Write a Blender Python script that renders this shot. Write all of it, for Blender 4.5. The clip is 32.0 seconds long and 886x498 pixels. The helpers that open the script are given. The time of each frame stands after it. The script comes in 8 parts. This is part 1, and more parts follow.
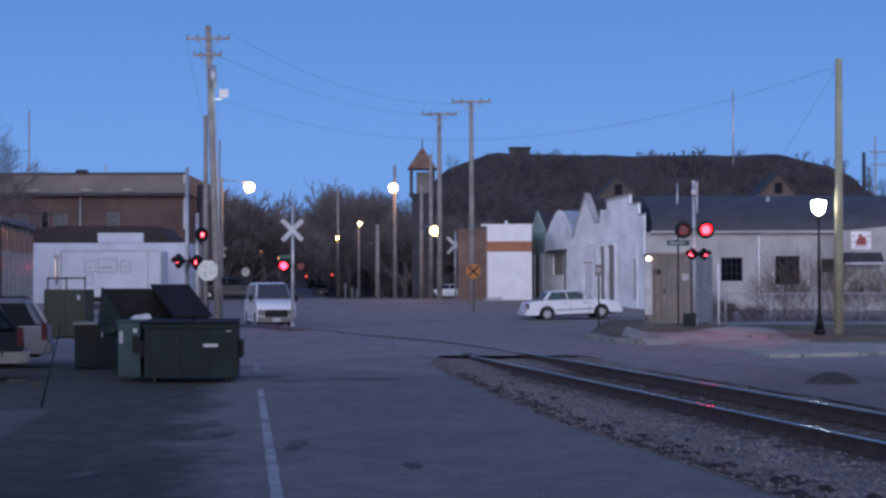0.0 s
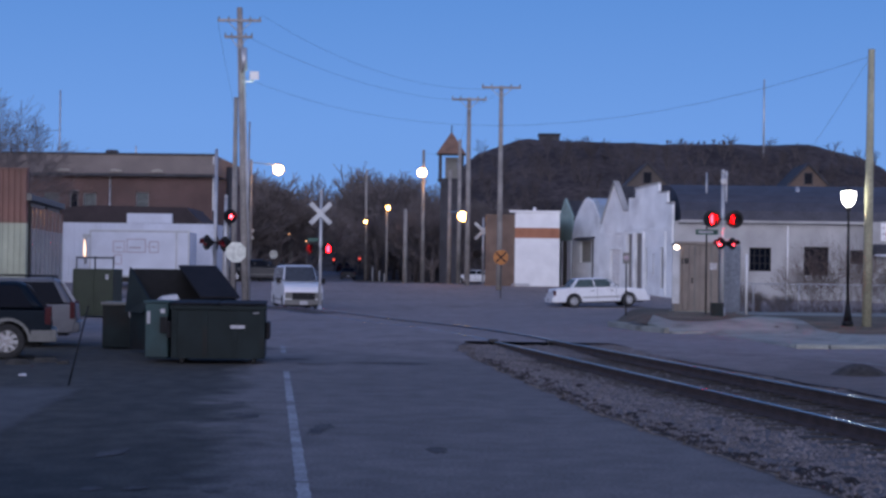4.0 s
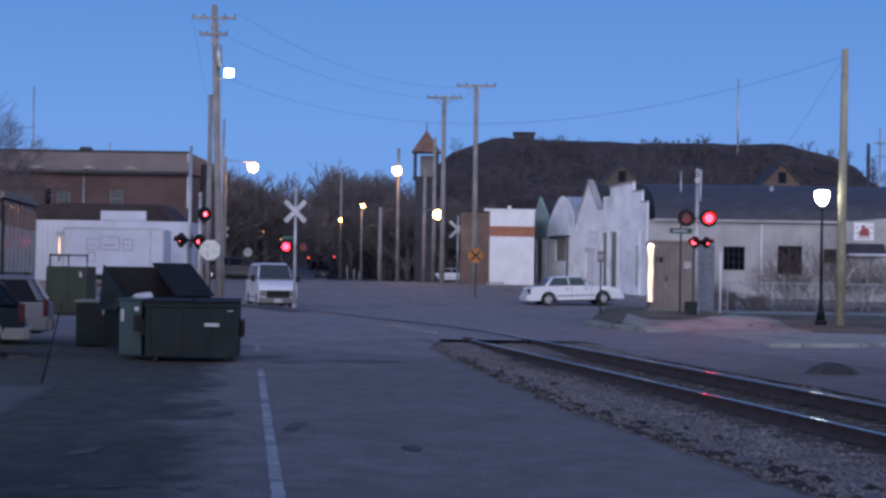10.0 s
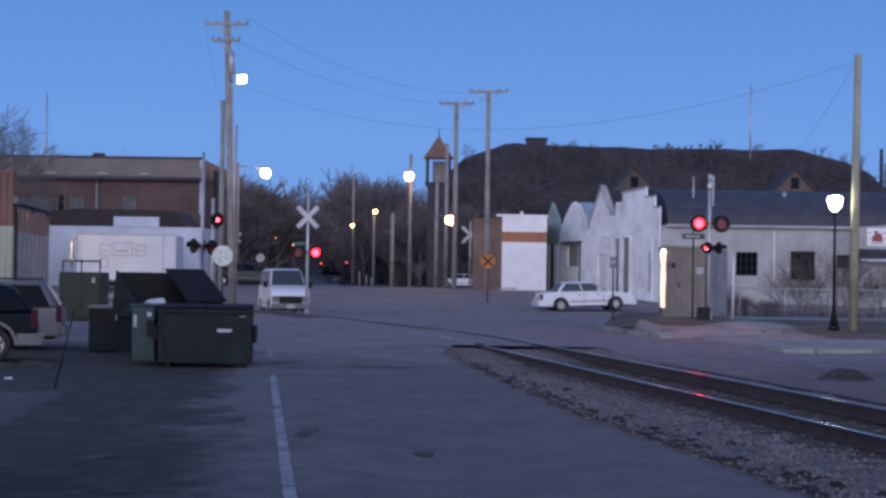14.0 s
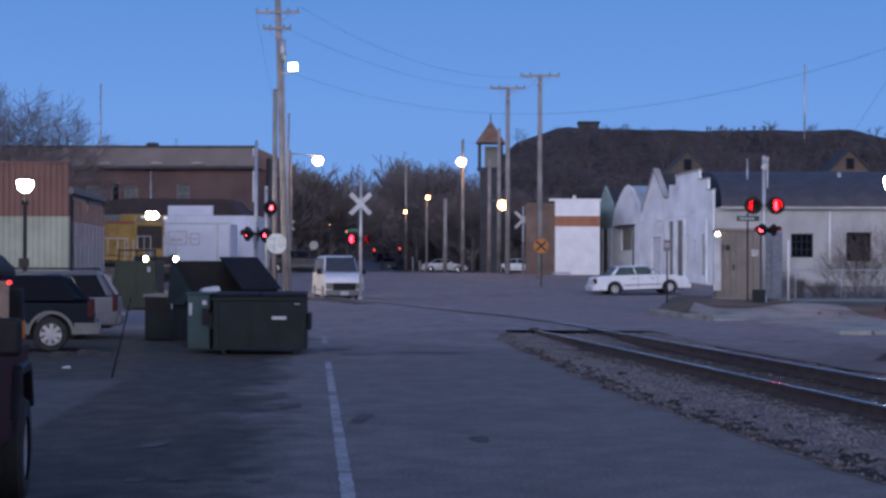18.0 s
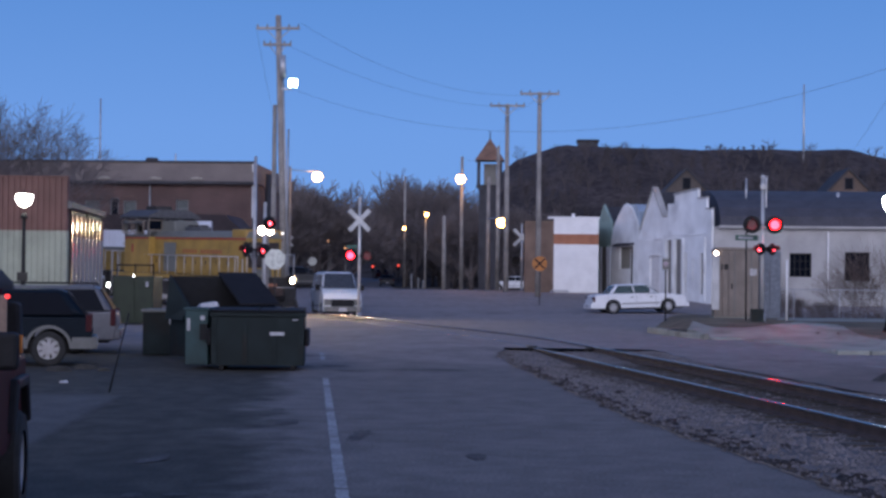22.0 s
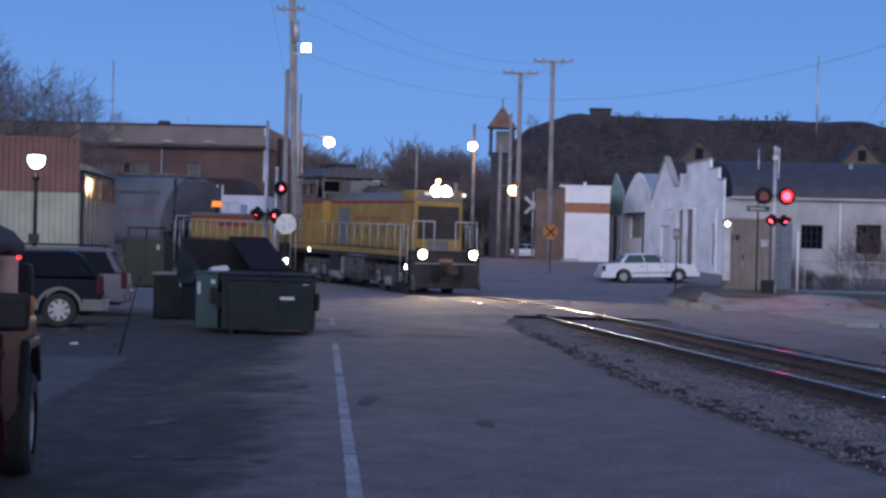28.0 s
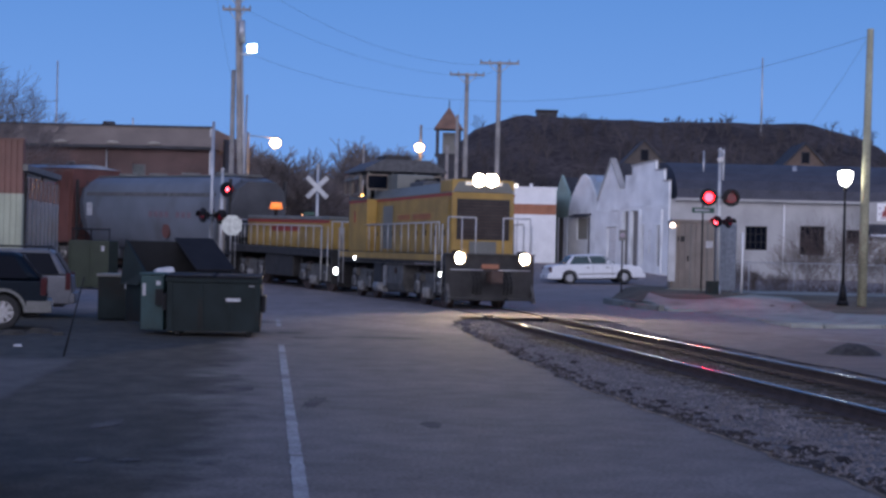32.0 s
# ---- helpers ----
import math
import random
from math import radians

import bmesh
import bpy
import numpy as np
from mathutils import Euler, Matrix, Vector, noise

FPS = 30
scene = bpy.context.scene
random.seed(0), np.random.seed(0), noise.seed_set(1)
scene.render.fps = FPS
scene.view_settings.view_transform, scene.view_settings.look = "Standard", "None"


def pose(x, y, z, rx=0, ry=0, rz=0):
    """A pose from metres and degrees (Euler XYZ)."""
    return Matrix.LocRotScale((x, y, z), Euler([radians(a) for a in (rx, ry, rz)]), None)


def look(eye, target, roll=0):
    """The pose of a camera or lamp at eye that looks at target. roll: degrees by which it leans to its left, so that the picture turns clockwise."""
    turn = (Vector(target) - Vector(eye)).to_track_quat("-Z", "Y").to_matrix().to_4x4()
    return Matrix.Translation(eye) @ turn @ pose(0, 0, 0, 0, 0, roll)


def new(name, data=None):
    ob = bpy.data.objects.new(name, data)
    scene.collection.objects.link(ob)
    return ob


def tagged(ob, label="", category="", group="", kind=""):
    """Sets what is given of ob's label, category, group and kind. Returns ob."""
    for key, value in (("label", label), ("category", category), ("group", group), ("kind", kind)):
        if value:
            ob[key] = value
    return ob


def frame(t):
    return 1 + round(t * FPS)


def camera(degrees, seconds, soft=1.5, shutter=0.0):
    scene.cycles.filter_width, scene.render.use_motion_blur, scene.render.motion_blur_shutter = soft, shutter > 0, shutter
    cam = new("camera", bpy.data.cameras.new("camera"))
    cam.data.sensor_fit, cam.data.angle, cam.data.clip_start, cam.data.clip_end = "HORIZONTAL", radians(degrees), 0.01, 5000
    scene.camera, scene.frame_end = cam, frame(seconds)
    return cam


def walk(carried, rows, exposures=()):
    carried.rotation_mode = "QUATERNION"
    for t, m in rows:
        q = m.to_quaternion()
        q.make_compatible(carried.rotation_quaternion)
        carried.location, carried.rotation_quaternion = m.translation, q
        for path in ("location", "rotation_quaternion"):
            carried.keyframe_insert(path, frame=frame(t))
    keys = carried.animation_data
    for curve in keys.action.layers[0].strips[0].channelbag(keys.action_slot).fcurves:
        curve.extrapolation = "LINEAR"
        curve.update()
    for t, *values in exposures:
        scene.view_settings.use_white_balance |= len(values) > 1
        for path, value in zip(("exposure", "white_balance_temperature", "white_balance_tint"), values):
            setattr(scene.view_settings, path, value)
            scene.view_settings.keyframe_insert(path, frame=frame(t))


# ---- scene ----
import collections

cam = camera(30.0, 32.0, soft=2.8)
EYE = 1.68


def aim(yaw, pitch, roll):
    """The camera held at eye height: degrees to the left, up, and of lean."""
    y, p = radians(yaw), radians(pitch)
    way = Vector((-math.sin(y) * math.cos(p), math.cos(y) * math.cos(p), math.sin(p)))
    eye = Vector((0, 0, EYE))
    return look(eye, eye + way, roll)


# seconds, yaw, pitch, lean of the hand-held camera, which stands still
TURNS = """
0.0 0.114 1.453 -0.169
0.5 0.053 1.476 -0.121
1.0 -0.030 1.565 0.132
1.5 -0.189 1.617 0.287
2.0 -0.276 1.561 0.250
2.5 0.305 0.939 0.137
4.5 1.126 0.944 0.805
5.0 0.768 1.436 0.790
5.5 0.479 1.695 0.742
6.0 0.225 1.782 0.755
6.5 0.071 1.759 0.765
7.0 -0.018 1.705 0.674
7.5 -0.001 1.682 0.660
8.0 -0.096 1.718 0.582
8.5 -0.145 1.733 0.476
9.0 -0.125 1.525 0.432
9.5 0.030 1.179 0.594
10.0 0.197 0.889 0.859
10.5 0.251 0.802 0.859
11.0 0.280 0.811 0.917
11.5 0.273 0.862 0.669
12.0 0.318 0.895 0.717
12.5 0.398 0.866 0.846
13.0 0.476 0.795 0.897
13.5 0.544 0.776 0.796
14.0 0.626 1.079 0.847
14.5 0.694 1.462 0.968
16.5 0.365 0.832 0.459
17.0 0.248 0.733 0.474
17.5 1.615 0.699 0.260
18.0 2.460 0.558 0.210
18.5 3.014 0.414 0.244
19.0 3.269 0.422 0.465
19.5 3.235 0.650 0.665
20.0 2.664 1.016 0.636
20.5 2.229 1.313 0.554
21.0 2.078 1.550 0.547
21.5 2.166 1.588 0.576
22.0 2.416 1.149 0.618
22.5 2.684 0.368 0.653
23.0 2.892 -0.082 0.690
23.5 2.935 -0.183 0.901
24.0 2.904 -0.097 0.882
24.5 2.841 0.067 0.915
25.0 2.880 0.216 1.264
25.5 2.996 0.301 1.281
27.5 3.079 -0.070 1.398
28.0 2.772 -0.005 1.387
28.5 2.444 0.121 1.116
29.0 2.128 0.206 1.071
29.5 1.898 0.234 1.187
30.0 1.762 0.211 1.418
30.5 1.640 0.214 1.605
31.0 1.471 0.236 1.445
31.5 1.266 0.189 1.359
32.0 0.922 0.084 1.377
"""
walk(cam, [(t, aim(y, p, r)) for t, y, p, r in (map(float, line.split()) for line in TURNS.strip().splitlines())])

# ---- light ----
world = bpy.data.worlds.new("dusk_sky")
scene.world = world
world.use_nodes = True
wn = world.node_tree.nodes
wl = world.node_tree.links
wbg = wn["Background"]
# the sky after sunset: deep blue ahead and above, the pale afterglow low behind the camera
wdir = wn.new("ShaderNodeTexCoord")
wsep = wn.new("ShaderNodeSeparateXYZ")
wl.new(wdir.outputs["Generated"], wsep.inputs[0])
wramp = wn.new("ShaderNodeValToRGB")
wl.new(wsep.outputs["Z"], wramp.inputs[0])
wramp.color_ramp.elements[0].position, wramp.color_ramp.elements[0].color = 0.0, (0.19, 0.375, 0.79, 1)
wramp.color_ramp.elements[1].position, wramp.color_ramp.elements[1].color = 1.0, (0.05, 0.12, 0.36, 1)
for _p, _c in ((0.09, (0.158, 0.34, 0.78, 1)), (0.2, (0.094, 0.255, 0.655, 1)), (0.45, (0.075, 0.18, 0.5, 1))):
    _e = wramp.color_ramp.elements.new(_p)
    _e.color = _c
wback = wn.new("ShaderNodeMapRange")
wback.inputs["From Min"].default_value, wback.inputs["From Max"].default_value = 0.15, -0.95
wback.interpolation_type = "SMOOTHSTEP"
wl.new(wsep.outputs["Y"], wback.inputs[0])
wlow = wn.new("ShaderNodeMapRange")
wlow.inputs["From Min"].default_value, wlow.inputs["From Max"].default_value = 0.75, 0.02
wlow.interpolation_type = "SMOOTHSTEP"
wl.new(wsep.outputs["Z"], wlow.inputs[0])
wmul = wn.new("ShaderNodeMath")
wmul.operation = "MULTIPLY"
wl.new(wback.outputs[0], wmul.inputs[0])
wl.new(wlow.outputs[0], wmul.inputs[1])
wmix = wn.new("ShaderNodeMix")
wmix.data_type = "RGBA"
wl.new(wmul.outputs[0], wmix.inputs[0])
wl.new(wramp.outputs[0], wmix.inputs[6])
wmix.inputs[7].default_value = (2.4, 2.34, 3.0, 1)
wl.new(wmix.outputs[2], wbg.inputs[0])
wbg.inputs[1].default_value = 1.0
sun = new("sun", bpy.data.lights.new("sun", "SUN"))
sun.data.energy, sun.data.angle, sun.data.color = 0.5, radians(50), (0.94, 0.92, 1.0)
sun.matrix_basis = look((0, -60, 22), (0, 0, 0))


# ---- materials ----
def material(name, color, rough=0.8, metal=0.0, scale=8.0, vary=0.25, fine=60.0, grain=0.15, bump=0.15, spec=0.5, second=None, amount=0.5):
    """A surface with stains and grain at two scales; second: another colour in patches."""
    m = bpy.data.materials.new(name)
    m.use_nodes = True
    n, l = m.node_tree.nodes, m.node_tree.links
    b = n["Principled BSDF"]
    b.inputs["Roughness"].default_value, b.inputs["Metallic"].default_value = rough, metal
    b.inputs["Specular IOR Level"].default_value = spec
    co = n.new("ShaderNodeTexCoord")
    big, small = n.new("ShaderNodeTexNoise"), n.new("ShaderNodeTexNoise")
    big.inputs["Scale"].default_value, small.inputs["Scale"].default_value = scale, fine
    big.inputs["Detail"].default_value = small.inputs["Detail"].default_value = 4
    info = n.new("ShaderNodeObjectInfo")
    shift = n.new("ShaderNodeVectorMath")
    shift.operation = "ADD"
    l.new(co.outputs["Object"], shift.inputs[0])
    spread = n.new("ShaderNodeMath")
    spread.operation = "MULTIPLY"
    spread.inputs[1].default_value = 37.0
    l.new(info.outputs["Random"], spread.inputs[0])
    l.new(spread.outputs[0], shift.inputs[1])
    for t in (big, small):
        l.new(shift.outputs[0], t.inputs["Vector"])
    r1, r2 = n.new("ShaderNodeMapRange"), n.new("ShaderNodeMapRange")
    for r, v in ((r1, vary), (r2, grain)):
        r.inputs["From Min"].default_value, r.inputs["From Max"].default_value = 0.3, 0.7
        r.inputs["To Min"].default_value, r.inputs["To Max"].default_value = 1 - v, 1 + v
    l.new(big.outputs[0], r1.inputs[0])
    l.new(small.outputs[0], r2.inputs[0])
    mul = n.new("ShaderNodeMath")
    mul.operation = "MULTIPLY"
    l.new(r1.outputs[0], mul.inputs[0])
    l.new(r2.outputs[0], mul.inputs[1])
    mix = n.new("ShaderNodeMix")
    mix.data_type, mix.blend_type = "RGBA", "MULTIPLY"
    mix.inputs[0].default_value = 1
    mix.inputs[6].default_value = (*color, 1)
    if second:
        patch = n.new("ShaderNodeMix")
        patch.data_type = "RGBA"
        patch.inputs[6].default_value, patch.inputs[7].default_value = (*color, 1), (*second, 1)
        spots = n.new("ShaderNodeTexNoise")
        spots.inputs["Scale"].default_value, spots.inputs["Detail"].default_value = scale * 0.45, 6
        l.new(shift.outputs[0], spots.inputs["Vector"])
        edge = n.new("ShaderNodeMapRange")
        edge.inputs["From Min"].default_value, edge.inputs["From Max"].default_value = 0.62 - 0.24 * amount, 0.78 - 0.24 * amount
        l.new(spots.outputs[0], edge.inputs[0])
        l.new(edge.outputs[0], patch.inputs[0])
        l.new(patch.outputs[2], mix.inputs[6])
    l.new(mul.outputs[0], mix.inputs[7])
    l.new(mix.outputs[2], b.inputs["Base Color"])
    if bump:
        bp = n.new("ShaderNodeBump")
        bp.inputs["Strength"].default_value, bp.inputs["Distance"].default_value = bump, 0.02
        l.new(small.outputs[0], bp.inputs["Height"])
        l.new(bp.outputs[0], b.inputs["Normal"])
    return m


def glow(name, color, strength):
    m = bpy.data.materials.new(name)
    m.use_nodes = True
    b = m.node_tree.nodes["Principled BSDF"]
    b.inputs["Base Color"].default_value = (*color, 1)
    b.inputs["Emission Color"].default_value = (*color, 1)
    b.inputs["Emission Strength"].default_value = strength
    return m


def bricks(name, one, two, mortar, scale, rough=0.9):
    m = material(name, one, rough, scale=0.6, vary=0.2)
    n, l = m.node_tree.nodes, m.node_tree.links
    t = n.new("ShaderNodeTexBrick")
    t.inputs["Color1"].default_value, t.inputs["Color2"].default_value, t.inputs["Mortar"].default_value = (*one, 1), (*two, 1), (*mortar, 1)
    t.inputs["Scale"].default_value = scale
    t.inputs["Mortar Size"].default_value = 0.012
    co = n.new("ShaderNodeTexCoord")
    turn = n.new("ShaderNodeMapping")
    turn.inputs["Rotation"].default_value = (radians(90), 0, 0)
    l.new(co.outputs["Object"], turn.inputs[0])
    l.new(turn.outputs[0], t.inputs[0])
    mixes = [k for k in n if k.bl_idname == "ShaderNodeMix"]
    l.new(t.outputs[0], mixes[0].inputs[6])
    return m


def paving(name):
    """Worn paving: dark asphalt lane, dirt over the lot, brown dust beyond the track, and past the crossing a paler
    street that carries its sky sheen in the colour.
    """
    m = material(name, (0.1, 0.09, 0.088), 0.88, spec=0.25, bump=0)
    n, l = m.node_tree.nodes, m.node_tree.links
    b = n["Principled BSDF"]
    geo, sep = n.new("ShaderNodeNewGeometry"), n.new("ShaderNodeSeparateXYZ")
    l.new(geo.outputs["Position"], sep.inputs[0])

    def math_(op, a, c):
        k = n.new("ShaderNodeMath")
        k.operation = op
        for i, v in enumerate((a, c)):
            if isinstance(v, (int, float)):
                k.inputs[i].default_value = v
            else:
                l.new(v, k.inputs[i])
        return k.outputs[0]

    def cloud(scale, detail=5, along=1.0):
        k = n.new("ShaderNodeTexNoise")
        wheel = n.new("ShaderNodeVectorMath")
        wheel.operation = "MULTIPLY"
        wheel.inputs[1].default_value = (1.0, along, 1.0)
        l.new(geo.outputs["Position"], wheel.inputs[0])
        k.inputs["Scale"].default_value, k.inputs["Detail"].default_value = scale, detail
        l.new(wheel.outputs[0], k.inputs["Vector"])
        return k.outputs[0]

    def ease(v, a, c, lo=0.0, hi=1.0):
        k = n.new("ShaderNodeMapRange")
        k.interpolation_type = "SMOOTHSTEP"
        for i, q in zip(("From Min", "From Max", "To Min", "To Max"), (a, c, lo, hi)):
            k.inputs[i].default_value = q
        l.new(v, k.inputs[0])
        return k.outputs[0]

    def blend(a, c, f, mode="MIX"):
        k = n.new("ShaderNodeMix")
        k.data_type, k.blend_type = "RGBA", mode
        for i, v in ((0, f), (6, a), (7, c)):
            if isinstance(v, tuple):
                k.inputs[i].default_value = (*v, 1)
            elif isinstance(v, (int, float)):
                k.inputs[i].default_value = v
            else:
                l.new(v, k.inputs[i])
        return k.outputs[2]

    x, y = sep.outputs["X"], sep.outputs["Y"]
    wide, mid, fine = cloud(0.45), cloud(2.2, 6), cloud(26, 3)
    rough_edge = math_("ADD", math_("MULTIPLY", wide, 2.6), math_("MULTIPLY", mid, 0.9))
    # paler beyond the crossing: the street's sheen at grazing angles is in the colour
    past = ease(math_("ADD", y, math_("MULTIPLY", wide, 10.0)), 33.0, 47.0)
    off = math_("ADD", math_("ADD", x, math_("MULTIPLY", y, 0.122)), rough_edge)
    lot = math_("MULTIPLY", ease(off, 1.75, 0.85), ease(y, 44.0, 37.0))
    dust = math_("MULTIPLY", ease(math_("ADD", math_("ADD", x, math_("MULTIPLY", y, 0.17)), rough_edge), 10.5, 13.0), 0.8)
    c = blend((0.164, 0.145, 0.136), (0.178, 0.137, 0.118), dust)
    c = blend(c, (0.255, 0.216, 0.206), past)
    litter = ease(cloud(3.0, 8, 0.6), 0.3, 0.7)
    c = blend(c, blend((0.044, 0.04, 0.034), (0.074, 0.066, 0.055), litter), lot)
    slab_ = math_("MULTIPLY", ease(math_("ADD", math_("ADD", x, math_("MULTIPLY", y, 0.1086)), math_("MULTIPLY", mid, 0.3)), -2.84, -3.0), ease(math_("ADD", y, mid), 24.6, 23.8))
    c = blend(c, (0.098, 0.091, 0.088), slab_)
    worn = math_("MULTIPLY", ease(mid, 0.3, 0.7, 0.86, 1.14), ease(fine, 0.25, 0.75, 0.72, 1.28))
    worn = math_("MULTIPLY", worn, ease(wide, 0.3, 0.7, 0.92, 1.08))
    stain = ease(cloud(0.8, 8, 0.5), 0.58, 0.72, 1.0, 0.8)
    tone = n.new("ShaderNodeCombineColor")
    for i in range(3):
        l.new(math_("MULTIPLY", worn, stain), tone.inputs[i])
    l.new(blend(c, tone.outputs[0], 1.0, "MULTIPLY"), b.inputs["Base Color"])
    bp = n.new("ShaderNodeBump")
    bp.inputs["Strength"].default_value, bp.inputs["Distance"].default_value = 0.3, 0.02
    l.new(math_("ADD", fine, mid), bp.inputs["Height"])
    l.new(bp.outputs[0], b.inputs["Normal"])
    return m


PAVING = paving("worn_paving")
STREET = material("worn_street", (0.19, 0.168, 0.17), 0.85, scale=0.3, vary=0.22, fine=7, grain=0.2, bump=0.3, second=(0.12, 0.115, 0.12), amount=0.4, spec=0.5)
DIRT = material("dirt_lot", (0.07, 0.064, 0.06), 0.95, scale=0.7, vary=0.4, fine=9, grain=0.4, bump=0.6, second=(0.095, 0.09, 0.085), amount=0.35, spec=0.2)
EARTH = material("bare_earth", (0.12, 0.1, 0.078), 0.95, scale=0.12, vary=0.3, fine=6, grain=0.3, bump=0.5, spec=0.2)
GRASS = material("winter_grass", (0.152, 0.122, 0.088), 0.95, scale=0.8, vary=0.35, fine=20, grain=0.35, bump=0.6, second=(0.1, 0.088, 0.066), amount=0.4, spec=0.2)
GRAVEL = material("ballast_stone", (0.122, 0.109, 0.108), 0.9, scale=3, vary=0.4, fine=40, grain=0.3, bump=0.4)
CONCRETE = material("concrete", (0.275, 0.28, 0.245), 0.85, scale=1.2, vary=0.2, fine=40, grain=0.15, bump=0.25, second=(0.15, 0.145, 0.12), amount=0.45)
LINE = material("road_line", (0.31, 0.305, 0.31), 0.85, scale=3, vary=0.25, fine=30, grain=0.35, second=(0.2, 0.19, 0.19), amount=0.4)
RUST = material("rusty_steel", (0.075, 0.05, 0.042), 0.75, 0.3, scale=4, vary=0.3)
RAILTOP = material("polished_rail", (0.34, 0.31, 0.3), 0.2, 1.0, scale=6, vary=0.1, bump=0.03)
TIE = material("creosoted_tie", (0.055, 0.045, 0.038), 0.9, scale=3, vary=0.4)
WOOD = material("weathered_pole", (0.25, 0.233, 0.218), 0.9, scale=1.5, vary=0.25, fine=20, grain=0.25, bump=0.4)
PALEWOOD = material("pale_pole", (0.3, 0.29, 0.2), 0.9, scale=1.2, vary=0.2, fine=20, grain=0.25, bump=0.4)
WIRE = material("cable", (0.02, 0.02, 0.022), 0.6)
GALV = material("galvanised_steel", (0.42, 0.43, 0.45), 0.5, 0.6, scale=2, vary=0.15)
ALU = material("aluminium_paint", (0.5, 0.5, 0.5), 0.45, 0.4, scale=2, vary=0.12)
BLACK = material("black_paint", (0.012, 0.012, 0.014), 0.55, spec=0.2)
RUBBER = material("rubber", (0.02, 0.02, 0.02), 0.85)
BRICK = bricks("red_brick", (0.098, 0.057, 0.053), (0.077, 0.047, 0.044), (0.11, 0.09, 0.083), 4.5)
BOARD_PALE = material("pale_dormer_paint", (0.3, 0.28, 0.25), 0.8)
ARCH = material("arch_brick", (0.1, 0.066, 0.058), 0.9, scale=6, vary=0.3)
DUSTY_EAVE = material("grey_eave_metal", (0.13, 0.125, 0.12), 0.6, vary=0.2)
BROWNWALL = material("brown_wall", (0.16, 0.11, 0.085), 0.9, scale=1, vary=0.25)
MANSARD = material("tan_metal_roof", (0.143, 0.119, 0.108), 0.7, scale=0.8, vary=0.15)
DARKROOF = material("dark_shingles", (0.035, 0.035, 0.042), 0.85, scale=1.2, vary=0.3, fine=14, grain=0.3)
SHEDROOF = material("dark_reddish_roof", (0.036, 0.026, 0.028), 0.85, scale=1.2, vary=0.3, fine=14, grain=0.3)
SHOPWHITE = material("white_shop_paint", (0.8, 0.815, 0.815), 0.85, scale=0.9, vary=0.12, fine=25, grain=0.08, second=(0.6, 0.6, 0.6), amount=0.3)
ROOFGREY = material("grey_shingles", (0.058, 0.058, 0.072), 0.8, scale=1.2, vary=0.25, fine=14, grain=0.3)
STUCCO = material("white_stucco", (0.38, 0.375, 0.37), 0.9, scale=0.9, vary=0.14, fine=25, grain=0.08, second=(0.29, 0.285, 0.275), amount=0.35)
WHITE = material("white_paint", (0.78, 0.78, 0.78), 0.6, scale=1.5, vary=0.06, bump=0.05)
ORANGE = material("orange_brown_band", (0.36, 0.15, 0.085), 0.8, scale=2, vary=0.15)
GREENWALL = material("grey_green_wall", (0.26, 0.36, 0.33), 0.85, scale=1.5, vary=0.15)
BLUEROOF = material("pale_metal_roof", (0.42, 0.5, 0.58), 0.5, 0.3, scale=1.5, vary=0.15)
TRAILER = material("white_trailer", (0.53, 0.56, 0.63), 0.5, scale=1, vary=0.08, bump=0.05)
PINK = material("faded_red_drawing", (0.36, 0.29, 0.33), 0.6)
REDMETAL = material("red_brown_corrugated", (0.155, 0.074, 0.06), 0.55, scale=1.5, vary=0.2)
CREAM = material("cream_corrugated", (0.335, 0.36, 0.285), 0.55, scale=1.5, vary=0.15)
REDSHEET = material("red_shiny_sheet", (0.24, 0.13, 0.1), 0.12, 0.35, scale=2, vary=0.15, fine=1.3, grain=0.05, bump=0.0, spec=0.3)
DARKMETAL = material("dark_metal_panel", (0.31, 0.31, 0.315), 0.12, 0.35, scale=2, vary=0.15, fine=1.3, grain=0.05, bump=0.0, spec=0.3)
GLASS = material("dark_glass", (0.005, 0.007, 0.013), 0.1, 0.0, scale=2, vary=0.1, bump=0.0, spec=0.03)
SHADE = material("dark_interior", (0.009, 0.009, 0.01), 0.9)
DUMPGREEN = material("dark_green_steel", (0.011, 0.0185, 0.0195), 0.6, scale=2, vary=0.3, second=(0.02, 0.014, 0.011), amount=0.15, spec=0.2)
DUMPTEAL = material("teal_steel", (0.018, 0.052, 0.055), 0.55, scale=2.5, vary=0.3, second=(0.08, 0.05, 0.035), amount=0.2)
LIDPLASTIC = material("black_plastic_lid", (0.014, 0.014, 0.017), 0.8, scale=3, vary=0.2, spec=0.2)
BOXGREEN = material("olive_green_steel", (0.021, 0.031, 0.015), 0.6, scale=2, vary=0.2)
TAN = material("tan_steel", (0.21, 0.178, 0.155), 0.55, 0.1, scale=2, vary=0.15)
PAPER = material("white_label", (0.45, 0.45, 0.47), 0.7)
YELLOW = material("loco_yellow", (0.34, 0.21, 0.045), 0.5, scale=1.5, vary=0.2, second=(0.24, 0.155, 0.04), amount=0.3)
LOCOGREY = material("loco_grey", (0.155, 0.157, 0.14), 0.5, scale=1.5, vary=0.15)
LOCORED = material("loco_red", (0.3, 0.035, 0.022), 0.5)
FADEDRED = material("faded_letter_red", (0.32, 0.1, 0.035), 0.5, vary=0.3)
DUSTY = material("dusty_steel", (0.095, 0.09, 0.085), 0.8, scale=4, vary=0.45, fine=30, grain=0.3)
BUCK = material("weathered_white_blade", (0.46, 0.47, 0.47), 0.6, scale=3, vary=0.15)
